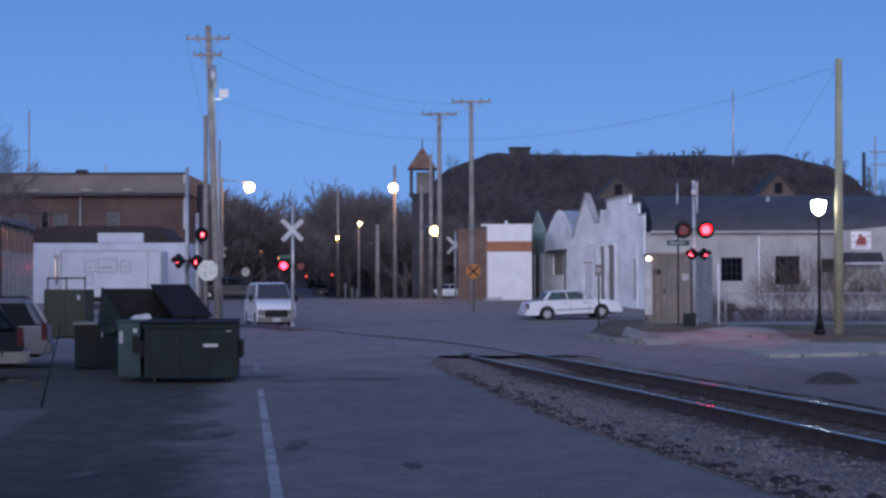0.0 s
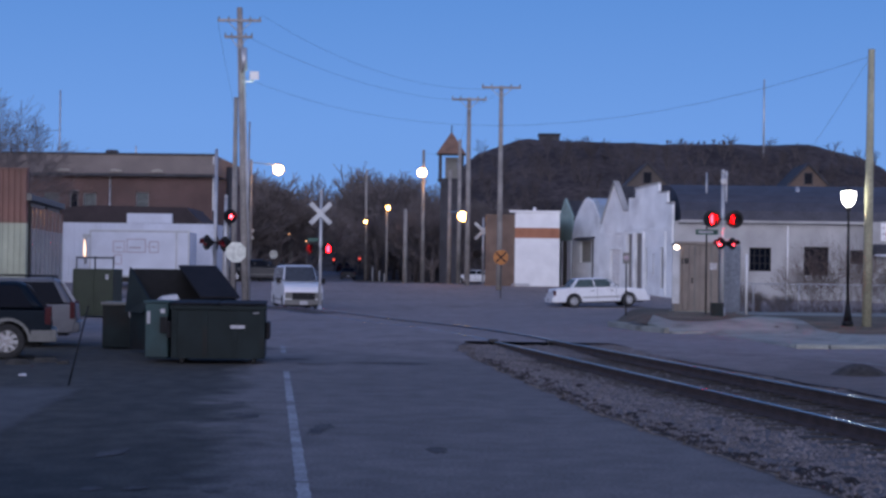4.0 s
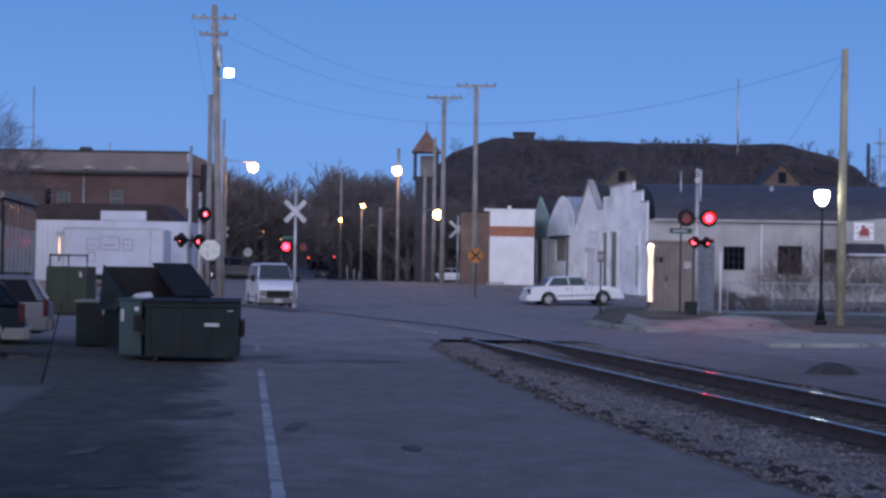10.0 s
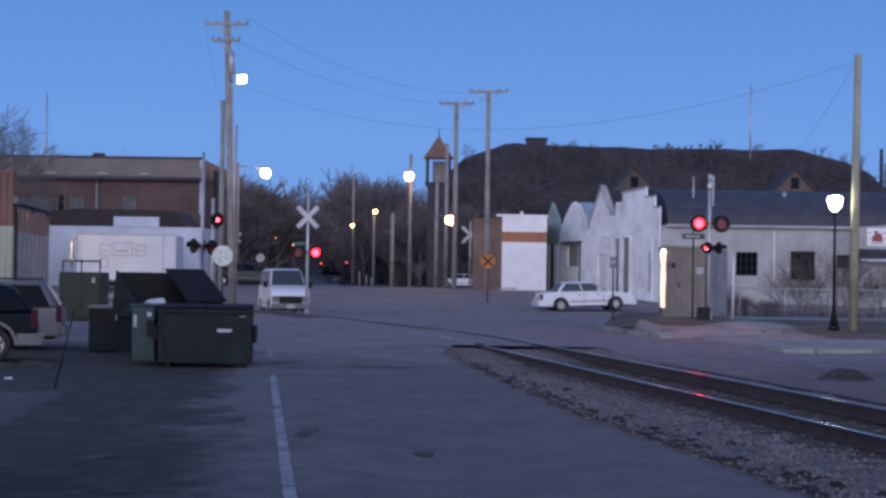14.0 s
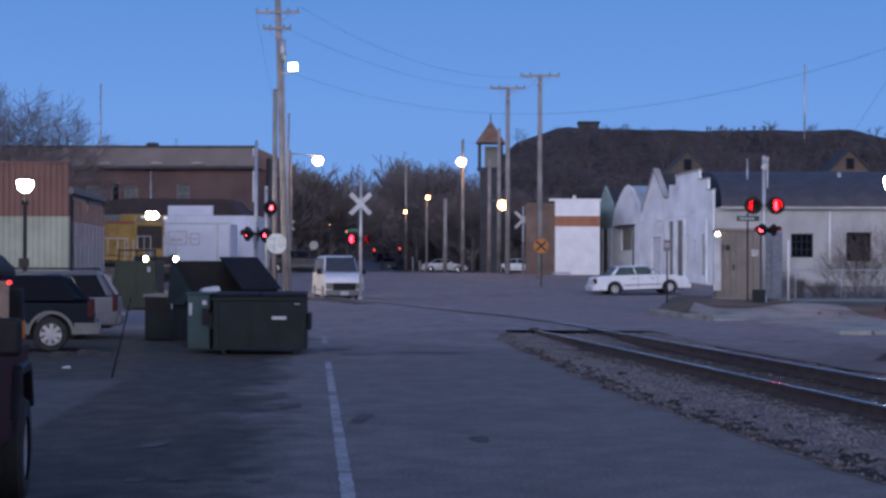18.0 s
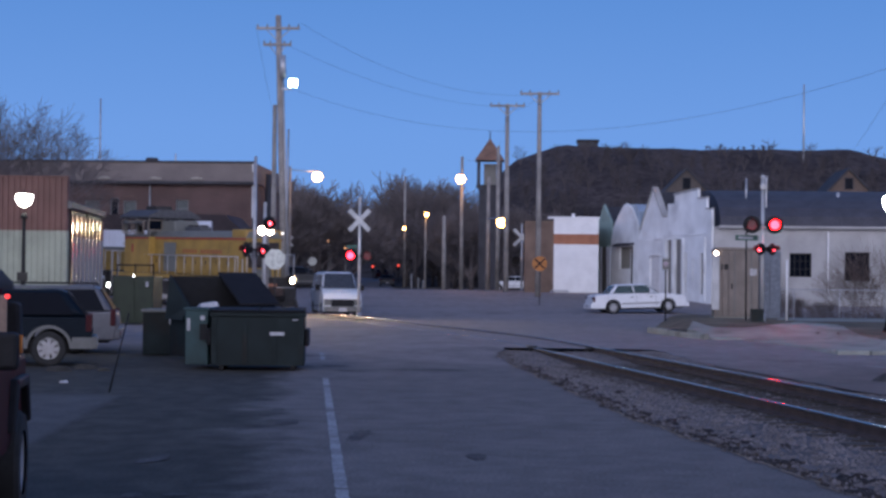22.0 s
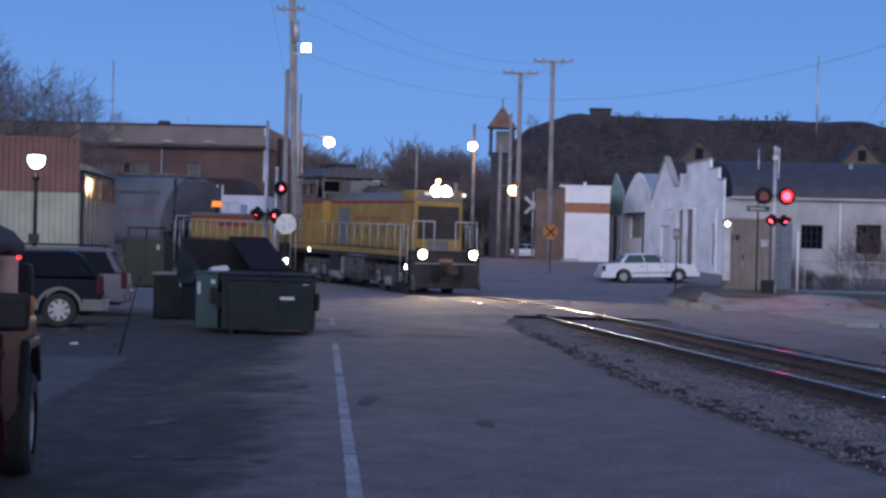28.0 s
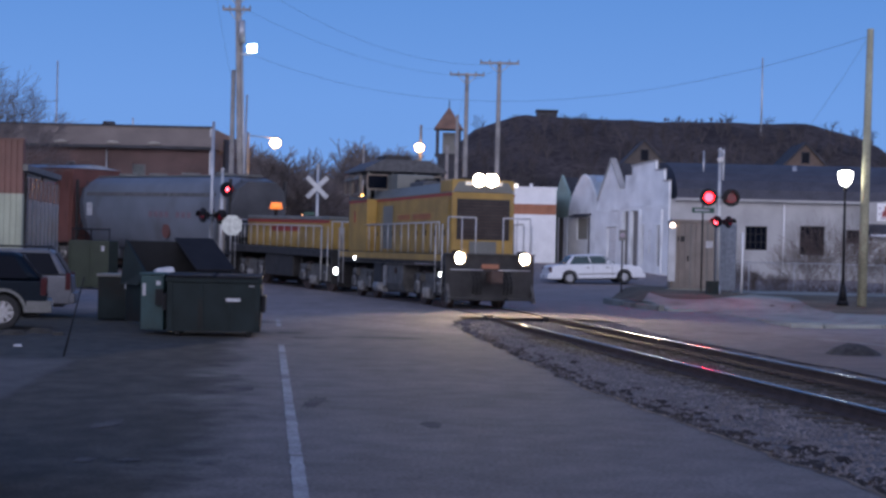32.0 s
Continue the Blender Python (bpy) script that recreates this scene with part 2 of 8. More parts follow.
GRIME = material("grimy_black", (0.028, 0.026, 0.025), 0.75, scale=3, vary=0.4)
HOPPERGREY = material("hopper_grey", (0.135, 0.148, 0.17), 0.55, scale=0.8, vary=0.15, second=(0.085, 0.08, 0.08), amount=0.3)
HOPPEREND = material("grimy_hopper_end", (0.07, 0.074, 0.082), 0.7, scale=1, vary=0.3)
MAROON = material("faded_maroon", (0.17, 0.11, 0.125), 0.7, vary=0.3)
BOXCAR = material("boxcar_brown", (0.12, 0.045, 0.035), 0.7, scale=1, vary=0.25)
FARWOOD = material("far_branches", (0.15, 0.127, 0.122), 0.97, scale=0.3, vary=0.3)
HILLWOOD = material("hill_branches", (0.078, 0.066, 0.066), 0.97, scale=0.3, vary=0.25)
BARK = material("bark", (0.095, 0.08, 0.075), 0.95, scale=3, vary=0.3)
SIGNGREEN = material("sign_green", (0.032, 0.1, 0.075), 0.5)
SIGNYELLOW = material("sign_yellow", (0.4, 0.145, 0.025), 0.5)
SIGNBACK = material("bare_sign_metal", (0.5, 0.52, 0.48), 0.45, 0.4)
SIGNRED = material("sign_red", (0.3, 0.06, 0.06), 0.6)
HILL = material("wooded_slope", (0.062, 0.051, 0.05), 0.97, scale=0.08, vary=0.35, fine=0.9, grain=0.4, bump=0.8, second=(0.08, 0.065, 0.059), amount=0.4, spec=0.1)
SODIUM = glow("sodium_lamp", (1.0, 0.46, 0.12), 42)
DIMSODIUM = glow("distant_sodium_lamp", (1.0, 0.45, 0.2), 3.2)
COOL = glow("mercury_lamp", (0.7, 1.0, 0.95), 30)
GLOBE = glow("lantern_globe", (1.0, 0.98, 0.88), 26)
HEADLIGHT = glow("headlight_beam", (1.0, 0.77, 0.48), 1750)
DITCH = glow("ditch_light", (1.0, 0.77, 0.48), 430)
SMALLWHITE = glow("step_light", (0.95, 0.98, 1.0), 16)
BEACON = glow("amber_beacon", (1.0, 0.26, 0.05), 0.9)
REDLIT = glow("red_signal_lit", (1.0, 0.001, 0.0018), 340)
REDLEFT = glow("red_signal_lit_far", (1.0, 0.005, 0.011), 64)
REDSMALL = glow("red_signal_small", (1.0, 0.06, 0.09), 13)
REDDARK = material("red_signal_dark", (0.15, 0.008, 0.014), 0.25, vary=0.1, bump=0)
TAIL = material("tail_light_red", (0.05, 0.006, 0.01), 0.35, vary=0.1, bump=0, spec=0.2)
LENS = material("clear_lens", (0.6, 0.6, 0.6), 0.15, vary=0.05, bump=0)
CHROME = material("bright_alloy", (0.6, 0.6, 0.62), 0.25, 0.9, vary=0.1, bump=0)
NAVY = material("navy_car_paint", (0.006, 0.011, 0.018), 0.4, vary=0.1, bump=0, spec=0.1)
CARGREY = material("grey_cladding", (0.16, 0.16, 0.15), 0.5, vary=0.1, bump=0, spec=0.3)
SILVER = material("silver_car_paint", (0.14, 0.142, 0.158), 0.4, 0.2, vary=0.08, bump=0, spec=0.3)
WHITECAR = material("white_car_paint", (0.72, 0.73, 0.75), 0.3, vary=0.05, bump=0)
DARKCAR = material("dark_car_paint", (0.02, 0.022, 0.028), 0.3, vary=0.1, bump=0)
JEEPRED = material("dark_red_car_paint", (0.042, 0.008, 0.011), 0.5, vary=0.15, bump=0.02, spec=0.08)
CANVAS = material("black_soft_top", (0.02, 0.02, 0.024), 0.85, fine=200)


# ---- mesh helpers ----
class Build:
    """Collects boxes, tubes and prisms into one mesh."""

    def __init__(self):
        self.v, self.f, self.s = [], [], []

    def add(self, verts, faces, smooth=False):
        k = len(self.v)
        self.v += [tuple(p) for p in verts]
        self.f += [tuple(k + i for i in q) for q in faces]
        self.s += [smooth] * len(faces)
        return self

    def box(self, x0, x1, y0, y1, z0, z1):
        return self.add([(x0, y0, z0), (x1, y0, z0), (x1, y1, z0), (x0, y1, z0), (x0, y0, z1), (x1, y0, z1), (x1, y1, z1), (x0, y1, z1)],
                        [(0, 3, 2, 1), (4, 5, 6, 7), (0, 1, 5, 4), (1, 2, 6, 5), (2, 3, 7, 6), (3, 0, 4, 7)])

    def tube(self, a, b, r0, r1=None, n=8, smooth=True, caps=True):
        r1 = r0 if r1 is None else r1
        a, b = Vector(a), Vector(b)
        w = (b - a).normalized()
        u = w.orthogonal().normalized()
        t = w.cross(u)
        ring = [(math.cos(2 * math.pi * i / n), math.sin(2 * math.pi * i / n)) for i in range(n)]
        self.add([a + (u * c + t * s) * r0 for c, s in ring] + [b + (u * c + t * s) * r1 for c, s in ring],
                 [(i, (i + 1) % n, n + (i + 1) % n, n + i) for i in range(n)], smooth)
        if caps:
            k = len(self.v) - 2 * n
            self.f += [tuple(k + i for i in reversed(range(n))), tuple(k + n + i for i in range(n))]
            self.s += [False, False]
        return self

    def prism(self, outline, axis, lo, hi):
        """An outline of (a, b) pulled along an axis: x takes (y, z), y takes (x, z), z takes (x, y)."""
        n = len(outline)
        put = {"x": lambda p, d: (d, p[0], p[1]), "y": lambda p, d: (p[0], d, p[1]), "z": lambda p, d: (p[0], p[1], d)}[axis]
        return self.add([put(p, lo) for p in outline] + [put(p, hi) for p in outline],
                        [tuple(range(n)), tuple(reversed(range(n, 2 * n)))] + [(i, n + i, n + (i + 1) % n, (i + 1) % n) for i in range(n)])

    def loft(self, low, high):
        n = len(low)
        return self.add(list(low) + list(high), [tuple(reversed(range(n))), tuple(range(n, 2 * n))] + [(i, (i + 1) % n, n + (i + 1) % n, n + i) for i in range(n)])

    def weld(self):
        """Joins equal corners, and drops the faces that two solids share."""
        seen, order, verts = {}, [], []
        for p in self.v:
            key = tuple(round(c, 4) for c in p)
            if key not in seen:
                seen[key] = len(verts)
                verts.append(p)
            order.append(seen[key])
        faces = [tuple(dict.fromkeys(order[i] for i in f)) for f in self.f]
        times = collections.Counter(frozenset(f) for f in faces)
        keep = [i for i, f in enumerate(faces) if len(f) > 2 and times[frozenset(f)] == 1]
        self.f, self.s, self.v = [faces[i] for i in keep], [self.s[i] for i in keep], verts
        return self

    def mesh(self, name, mat):
        me = bpy.data.meshes.new(name)
        me.from_pydata(self.v, [], self.f)
        me.polygons.foreach_set("use_smooth", self.s)
        if mat:
            me.materials.append(mat)
        bm = bmesh.new()
        bm.from_mesh(me)
        bmesh.ops.recalc_face_normals(bm, faces=bm.faces)
        bm.to_mesh(me)
        bm.free()
        return me


def part(name, build, mat, parent, label="", m=None, bevel=0.0):
    ob = new(name, build.mesh(name, mat))
    ob.parent = parent
    if m is not None:
        ob.matrix_basis = m
    if label:
        tagged(ob, label)
    if bevel:
        mod = ob.modifiers.new("edge", "BEVEL")
        mod.width, mod.segments, mod.limit_method = bevel, 3 if bevel > 0.1 else 2, "ANGLE"
    return ob


def thing(name, m, label, category, group="", kind=""):
    ob = new(name)
    ob.empty_display_size = 0.2
    ob.matrix_basis = m
    return tagged(ob, label, category, group, kind)


def solid(name, build, mat, label, category="", kind="structure", m=None, group=""):
    ob = new(name, build.mesh(name, mat))
    if m is not None:
        ob.matrix_basis = m
    return tagged(ob, label, category, group, kind)


def rise(y):
    """Height of the ground: level to the crossing, then a low rise."""
    t = min(max((y - 66) / 40, 0), 1)
    return 0.9 * t * t * (3 - 2 * t) + 0.0022 * max(0, min(y, 260) - 106)


def tread(n, r, w):
    """A wheel's outline ring, lying along y."""
    return [(r * math.cos(2 * math.pi * i / n), r * math.sin(2 * math.pi * i / n)) for i in range(n)]

# ---- the line of the track ----
TRACK = []
_x, _y, _h = 0.91, 42.0, radians(9.65)
for _i in range(0, 1000):
    TRACK.append((_x, _y, _h))
    _x, _y = _x - math.sin(_h) * 0.25, _y + math.cos(_h) * 0.25
    _h = min(_h + 0.25 / (75.0 if _i < 192 else 34.0), radians(85))


def on_track(s):
    """Place and heading s metres along the track from the start of its bend; below 0 it runs straight."""
    if s < 0:
        h = TRACK[0][2]
        return TRACK[0][0] - math.sin(h) * s, TRACK[0][1] + math.cos(h) * s, h
    k = min(int(s / 0.25), len(TRACK) - 2)
    w = s / 0.25 - k
    return tuple(a + (b - a) * w for a, b in zip(TRACK[k], TRACK[k + 1]))


def track_x(y):
    """The x of the track's middle where it passes y."""
    if y < 42:
        return 0.91 + (42 - y) * math.tan(radians(9.65))
    for a, b in zip(TRACK, TRACK[1:]):
        if a[1] <= y <= b[1]:
            return a[0] + (b[0] - a[0]) * (y - a[1]) / (b[1] - a[1])
    return -90.0


RAIL_TOP = 0.12


# ---- ground ----
def strip(name, ys, left, right, nx, height, mat, label, category, kind="structure"):
    """A sheet between two lines, given as x for each y."""
    b = Build()
    vs = []
    for y in ys:
        lo, hi = left(y), right(y)
        for i in range(nx + 1):
            x = lo + (hi - lo) * i / nx
            vs.append((x, y, height(x, y)))
    b.add(vs, [(r * (nx + 1) + i, r * (nx + 1) + i + 1, (r + 1) * (nx + 1) + i + 1, (r + 1) * (nx + 1) + i) for r in range(len(ys) - 1) for i in range(nx)], True)
    return solid(name, b, mat, label, category, kind)


def span(a, b, n):
    return [a + (b - a) * i / n for i in range(n + 1)]


def swell(y):
    """The crossing's slow rise along the track, past the near road."""
    t = min(max((y - 56) / 11, 0), 1)
    return 0.15 * t * t * (3 - 2 * t)


def hump(x, y):
    d = abs(x - track_x(y)) * 0.9
    w = max(0.0, 1 - max(0.0, d - 1.2) / 5.0)
    return (0.116 + swell(y)) * w * w * (3 - 2 * w)


def crest(y):
    t = min(max((y - 86) / 16, 0), 1)
    return 0.3 * t * t * (3 - 2 * t)


def edge_left(y):
    wide = min(3.0, 2.1 + 0.058 * (37 - y)) - 0.17 * max(0.0, min(y, 40.0) - 37.0)
    return track_x(y) - wide - 0.1 * noise.noise((y * 0.9, 0, 3)) - 0.08 * noise.noise((y * 3.1, 2, 0)) - 0.03 * noise.noise((y * 9.0, 1, 5))


def edge_right(y):
    return track_x(y) + 2.1 + 0.2 * noise.noise((y * 0.6, 5, 1))


def line_x(y):
    return 0.27 - 0.122 * y


def lot_edge(y):
    return line_x(y) - 1.1 - 0.5 * noise.noise((y * 0.5, 1, 7)) - 0.15 * noise.noise((y * 1.9, 4, 2)) - 0.05 * noise.noise((y * 5.1, 2, 9))


strip("ground", span(-120, 0, 4) + span(20, 130, 55) + span(150, 400, 10) + [700, 1600, 4000], lambda y: -60 - abs(y) * 1.2, lambda y: 60 + abs(y) * 1.2, 24,
      lambda x, y: rise(y) - 0.1, EARTH, "bare brown earth round the tracks", "ground")
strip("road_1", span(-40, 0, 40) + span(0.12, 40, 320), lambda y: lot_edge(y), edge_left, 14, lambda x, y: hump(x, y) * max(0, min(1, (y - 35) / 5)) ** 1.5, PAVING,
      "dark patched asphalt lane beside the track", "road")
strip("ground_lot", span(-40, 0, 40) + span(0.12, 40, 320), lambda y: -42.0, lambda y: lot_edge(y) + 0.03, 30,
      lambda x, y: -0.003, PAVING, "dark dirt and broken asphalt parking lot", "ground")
strip("road_2", span(40, 106, 132), lambda y: -70.0, lambda y: 70.0, 200, lambda x, y: rise(y) + hump(x, y) + crest(y), PAVING, "worn grey asphalt street across the tracks", "road")
strip("road_3", span(-40, 40, 80), edge_right, lambda y: 70.0, 110, lambda x, y: hump(x, y) * max(0, min(1, (y - 35) / 5)) ** 1.5, PAVING, "worn grey asphalt beside the railway track", "road")
strip("road_4", span(106, 242, 40), lambda y: -14.6 - 0.079 * (y - 106), lambda y: -7.3 - 0.079 * (y - 106), 6, lambda x, y: rise(y) + 0.02 + 0.022 * max(0, y - 200), STREET, "long street leading away between trees", "road")
def bed_z(x, y):
    """The stone bed: a little under the rails' foot in the middle, rising to the paving at its edges."""
    d = min(1.0, abs(x - track_x(y)) / 2.4)
    up = min(1.0, max(0.0, (y - 33.5) / 6.0))
    return -0.075 + 0.055 * d * d + 0.1 * up * up * (3 - 2 * up) + 0.025 * noise.noise((x * 3, y * 3, 1)) + 0.012 * noise.noise((x * 9, y * 9, 2))


strip("bed", span(-40, 8, 60) + span(8.2, 40, 240), lambda y: edge_left(y) - 0.05, lambda y: edge_right(y) + 0.05, 22, bed_z, GRAVEL, "grey crushed stone bed under the rails", "ballast")

# white edge line in worn pieces
for a, b in ((2.0, 9.35), (9.5, 13.3), (13.38, 17.75), (17.85, 28.5), (35.0, 36.6), (37.1, 40.0)):
    bb = Build()
    ys = span(a, b, max(12, round((b - a) * 5)))
    vs = []
    for y in ys:
        jag = 0.016 * noise.noise((y * 4, 0, 0)) + 0.01 * noise.noise((y * 11, 3, 0))
        vs += [(line_x(y) - 0.058 + jag, y, 0.006), (line_x(y) + 0.048 + jag * 0.4 - 0.012 * noise.noise((y * 7, 1, 4)), y, 0.006)]
    bb.add(vs, [(2 * i, 2 * i + 1, 2 * i + 3, 2 * i + 2) for i in range(len(ys) - 1)])
    solid("road_line", bb, LINE, "worn white painted edge line on asphalt", "road line")
# dark patches on the asphalt
TAR = material("worn_tar", (0.094, 0.086, 0.084), 0.9, scale=3.0, vary=0.35, fine=30, grain=0.35, bump=0.3, spec=0.2)
for x, y, w, d in ((-3.0, 21.3, 0.1, 0.45), (-2.68, 19.6, 0.15, 0.5), (-1.65, 17.9, 0.13, 0.7), (-0.32, 15.9, 0.13, 0.32), (-3.3, 15.4, 0.16, 0.35), (-2.92, 12.75, 0.1, 0.17), (-2.6, 12.8, 0.09, 0.14), (-1.98, 12.73, 0.1, 0.16),
                   (-3.5, 32.5, 0.4, 0.4), (-2.99, 30.9, 0.5, 0.3), (-2.3, 37.0, 0.7, 0.5), (-1.6, 31.6, 0.9, 0.35)):
    bb = Build()
    for q in range(3):
        cx, cy = x + w * 0.7 * noise.noise((q * 3.1, x, y)), y + d * 0.8 * noise.noise((q * 2.3, y, x))
        ring = [(cx + w * (0.75 - 0.12 * q) * math.cos(i * 0.2618) * (1 + 1.1 * noise.noise((i * 0.9, x + q, y))), cy + d * (0.75 - 0.12 * q) * math.sin(i * 0.2618) * (1 + 1.1 * noise.noise((i * 1.1, y, x + q))), 0.0035 + 0.0006 * q) for i in range(24)]
        bb.add(ring, [tuple(range(24))])
    solid("road_patch", bb, TAR, "dark worn tar patch on the asphalt", "road patch")

# ---- railway track ----
track = thing("railway_track", pose(0, 0, 0), "single railway track with polished rails curving over the street", "railway track", kind="structure")
for side in (-1, 1):
    web, top = Build(), Build()
    ss = span(-60, 0, 40) + span(1, 150, 149)
    rings, caps = [], []
    for s in ss:
        x, y, h = on_track(s)
        nx, ny = math.cos(h) * side, math.sin(h) * side
        z = rise(y) + swell(y) + (0.042 * min(1.0, max(0.0, (y - 14) / 6)) if side > 0 else 0.0)

        def at(d, zz):
            return (x + 0.03 + nx * (0.7175 + d), y + ny * (0.7175 + d), z + zz)
        rings.append([at(-0.07, -0.05), at(0.07, -0.05), at(0.07, -0.03), at(0.012, 0.0), at(0.012, 0.075), at(0.036, 0.085), at(0.036, 0.114), at(-0.036, 0.114), at(-0.036, 0.085), at(-0.012, 0.075), at(-0.012, 0.0), at(-0.07, -0.03)])
        caps.append([at(-0.0335, 0.1142), at(0.0335, 0.1142)] + [at(d, RAIL_TOP - 0.5 * d * d) for d in (0.029, 0.019, 0.008, -0.008, -0.019, -0.029)])
    for b, loops in ((web, rings), (top, caps)):
        n = len(loops[0])
        b.add([p for r in loops for p in r], [(k * n + i, k * n + (i + 1) % n, (k + 1) * n + (i + 1) % n, (k + 1) * n + i) for k in range(len(loops) - 1) for i in range(n)])
    rail = part("rail", web, RUST, track)
    part("running_surface", top, RAILTOP, rail, "polished steel top of the rail")
tie = Build().box(-1.28, 1.28, -0.11, 0.11, -0.2, -0.042).mesh("tie", TIE)
s = -40.0
while s < -2.5:
    x, y, h = on_track(s)
    ob = new("tie", tie)
    ob.parent = track
    ob.matrix_basis = pose(x, y, 0, 0, 0, math.degrees(h) + random.uniform(-1, 1))
    s += 0.54
# the ends of the paved crossing
for side in (-1, 1):
    x, y, h = on_track(-1.75)
    part("crossing_block", Build().box(-0.11, 0.11, -0.12, 0.12, 0, 0.16), GRIME, track, "dark timber block at the end of the crossing", pose(x + math.cos(h) * side * 0.72, y, 0, 0, 0, math.degrees(h)))

# loose ballast stones
rocks = Build()
rng = random.Random(4)
for _ in range(22000):
    y = 9 + 31 * rng.random() ** 1.3
    lo, hi = edge_left(y), edge_right(y)
    x = lo + (hi - lo) * rng.random()
    d = abs(x - track_x(y))
    if abs(d - 0.72) < 0.09:
        continue
    r = rng.uniform(0.014, 0.034)
    z = bed_z(x, y) + 0.004
    a = rng.random() * 6.28
    p = [Vector((math.cos(a + k * 1.571) * r * rng.uniform(0.8, 1.3), math.sin(a + k * 1.571) * r * rng.uniform(0.8, 1.3), 0)) + Vector((x, y, z)) for k in range(4)]
    rocks.add(p + [(x + rng.uniform(-0.01, 0.01), y, z + r * 0.9), (x, y, z - r)], [(0, 1, 4), (1, 2, 4), (2, 3, 4), (3, 0, 4)])
STONES = material("loose_stone", (0.15, 0.133, 0.134), 0.9, scale=2.5, vary=0.3, fine=30)
_n, _l = STONES.node_tree.nodes, STONES.node_tree.links
_geo, _ramp = _n.new("ShaderNodeNewGeometry"), _n.new("ShaderNodeMapRange")
_ramp.inputs["To Min"].default_value, _ramp.inputs["To Max"].default_value = 0.75, 1.25
_l.new(_geo.outputs["Random Per Island"], _ramp.inputs[0])
_m = _n.new("ShaderNodeMath")
_m.operation = "MULTIPLY"
_mix = [k for k in _n if k.bl_idname == "ShaderNodeMix"][0]
_src = _mix.inputs[7].links[0].from_socket
_l.new(_src, _m.inputs[0])
_l.new(_ramp.outputs[0], _m.inputs[1])
_l.new(_m.outputs[0], _mix.inputs[7])
solid("ballast_stones", rocks, STONES, "loose grey and reddish crushed stones", "ballast", "stuff")
# brown leaves and weeds along the broken asphalt edge
weeds = Build()
for _ in range(2600):
    y = 9 + 30 * rng.random() ** 1.2
    x = edge_left(y) + abs(rng.gauss(0.0, 0.17)) + 0.02
    a, r = rng.random() * 6.28, rng.uniform(0.012, 0.04)
    z = bed_z(x, y)
    weeds.add([(x, y, z), (x + r * math.cos(a), y + r * math.sin(a), z + 0.008), (x + 0.5 * r * math.cos(a + 1), y + 0.5 * r * math.sin(a + 1), z + rng.uniform(0.01, 0.04))], [(0, 1, 2)])
solid("dead_weeds", weeds, material("dead_leaves", (0.06, 0.046, 0.036), 0.9), "brown dead leaves and weeds along the asphalt edge", "weeds", "stuff")
SOIL = material("dark_soil", (0.045, 0.037, 0.034), 0.95, scale=2.0, vary=0.4, fine=30, grain=0.4, bump=0.5, spec=0.1)
TANDIRT = material("tan_dust", (0.26, 0.2, 0.15), 0.95, scale=3.0, vary=0.35, fine=30, grain=0.4, second=(0.09, 0.075, 0.065), amount=0.6, spec=0.1)
clumps = Build()
for _ in range(520):
    y = 8.5 + 26 * rng.random()
    thick = 0.5 + 0.5 * noise.noise((y * 0.45, 7, 2)) + 0.3 * noise.noise((y * 1.7, 2, 6))
    if rng.random() > thick + 0.15:
        continue
    x = edge_left(y) + 0.02 + abs(rng.gauss(0.0, 0.2 + 0.16 * thick))
    w, d = rng.uniform(0.04, 0.13), rng.uniform(0.08, 0.3)
    z = bed_z(x, y)
    rim_ = [(x + w * rng.uniform(0.6, 1.25) * math.cos(k * 0.698), y + d * rng.uniform(0.6, 1.25) * math.sin(k * 0.698)) for k in range(9)]
    clumps.add([(a, b, bed_z(a, b) - 0.004) for a, b in rim_] + [(x + (a - x) * 0.55, y + (b - y) * 0.55, z + rng.uniform(0.01, 0.024)) for a, b in rim_] + [(x, y, z + 0.024)],
               [(k, (k + 1) % 9, 9 + (k + 1) % 9, 9 + k) for k in range(9)] + [(9 + k, 9 + (k + 1) % 9, 18) for k in range(9)], True)
solid("soil_clumps", clumps, SOIL, "dark soil clumps along the broken edge of the asphalt", "ground", "stuff")
for y0, y1 in ((11.0, 16.9), (17.3, 22.1), (24.0, 26.0), (27.2, 31.0), (32.5, 34.2)):
    strip("broken_edge", span(y0, y1, 36), lambda y: edge_left(y) - 0.035 - 0.03 * noise.noise((y * 5, 1, 1)), lambda y: edge_left(y) + 0.006, 2,
          lambda x, y: 0.007 + hump(x, y) * max(0, min(1, (y - 35) / 5)) ** 1.5, TANDIRT, "crumbled tan edge of the asphalt", "road edge")

# ---- kerbed corner with pavement ----
def slab(name, pts, z0, z1, mat, label, category):
    return solid(name, Build().prism(pts, "z", z0, z1), mat, label, category)


def ease01(v):
    v = min(1.0, max(0.0, v))
    return v * v * (3 - 2 * v)


def verge_z(x, y):
    """Height of the corner's ground: kerb-high in front, a low mound under the signals."""
    lift = 0.2 + 0.17 * ease01((10.8 - x) / 2.0)
    low = 0.095 if x > 10.4 else 0.125 * ease01((y - 51.3) / 1.6)
    return 0.01 + low + lift * ease01((y - 50.5) / 6.5) * ease01((x - 4.6) / 1.6) + 0.02 * noise.noise((x * 1.1, y * 0.8, 2)) + 0.012 * noise.noise((x * 3.3, y * 2.7, 5))


def verge_left(y):
    return 5.55 - 0.17 * (min(y, 57.0) - 53.2) + 0.2 * max(0.0, y - 57.5) if y > 53.2 else 5.55 + 0.32 * (53.2 - y)


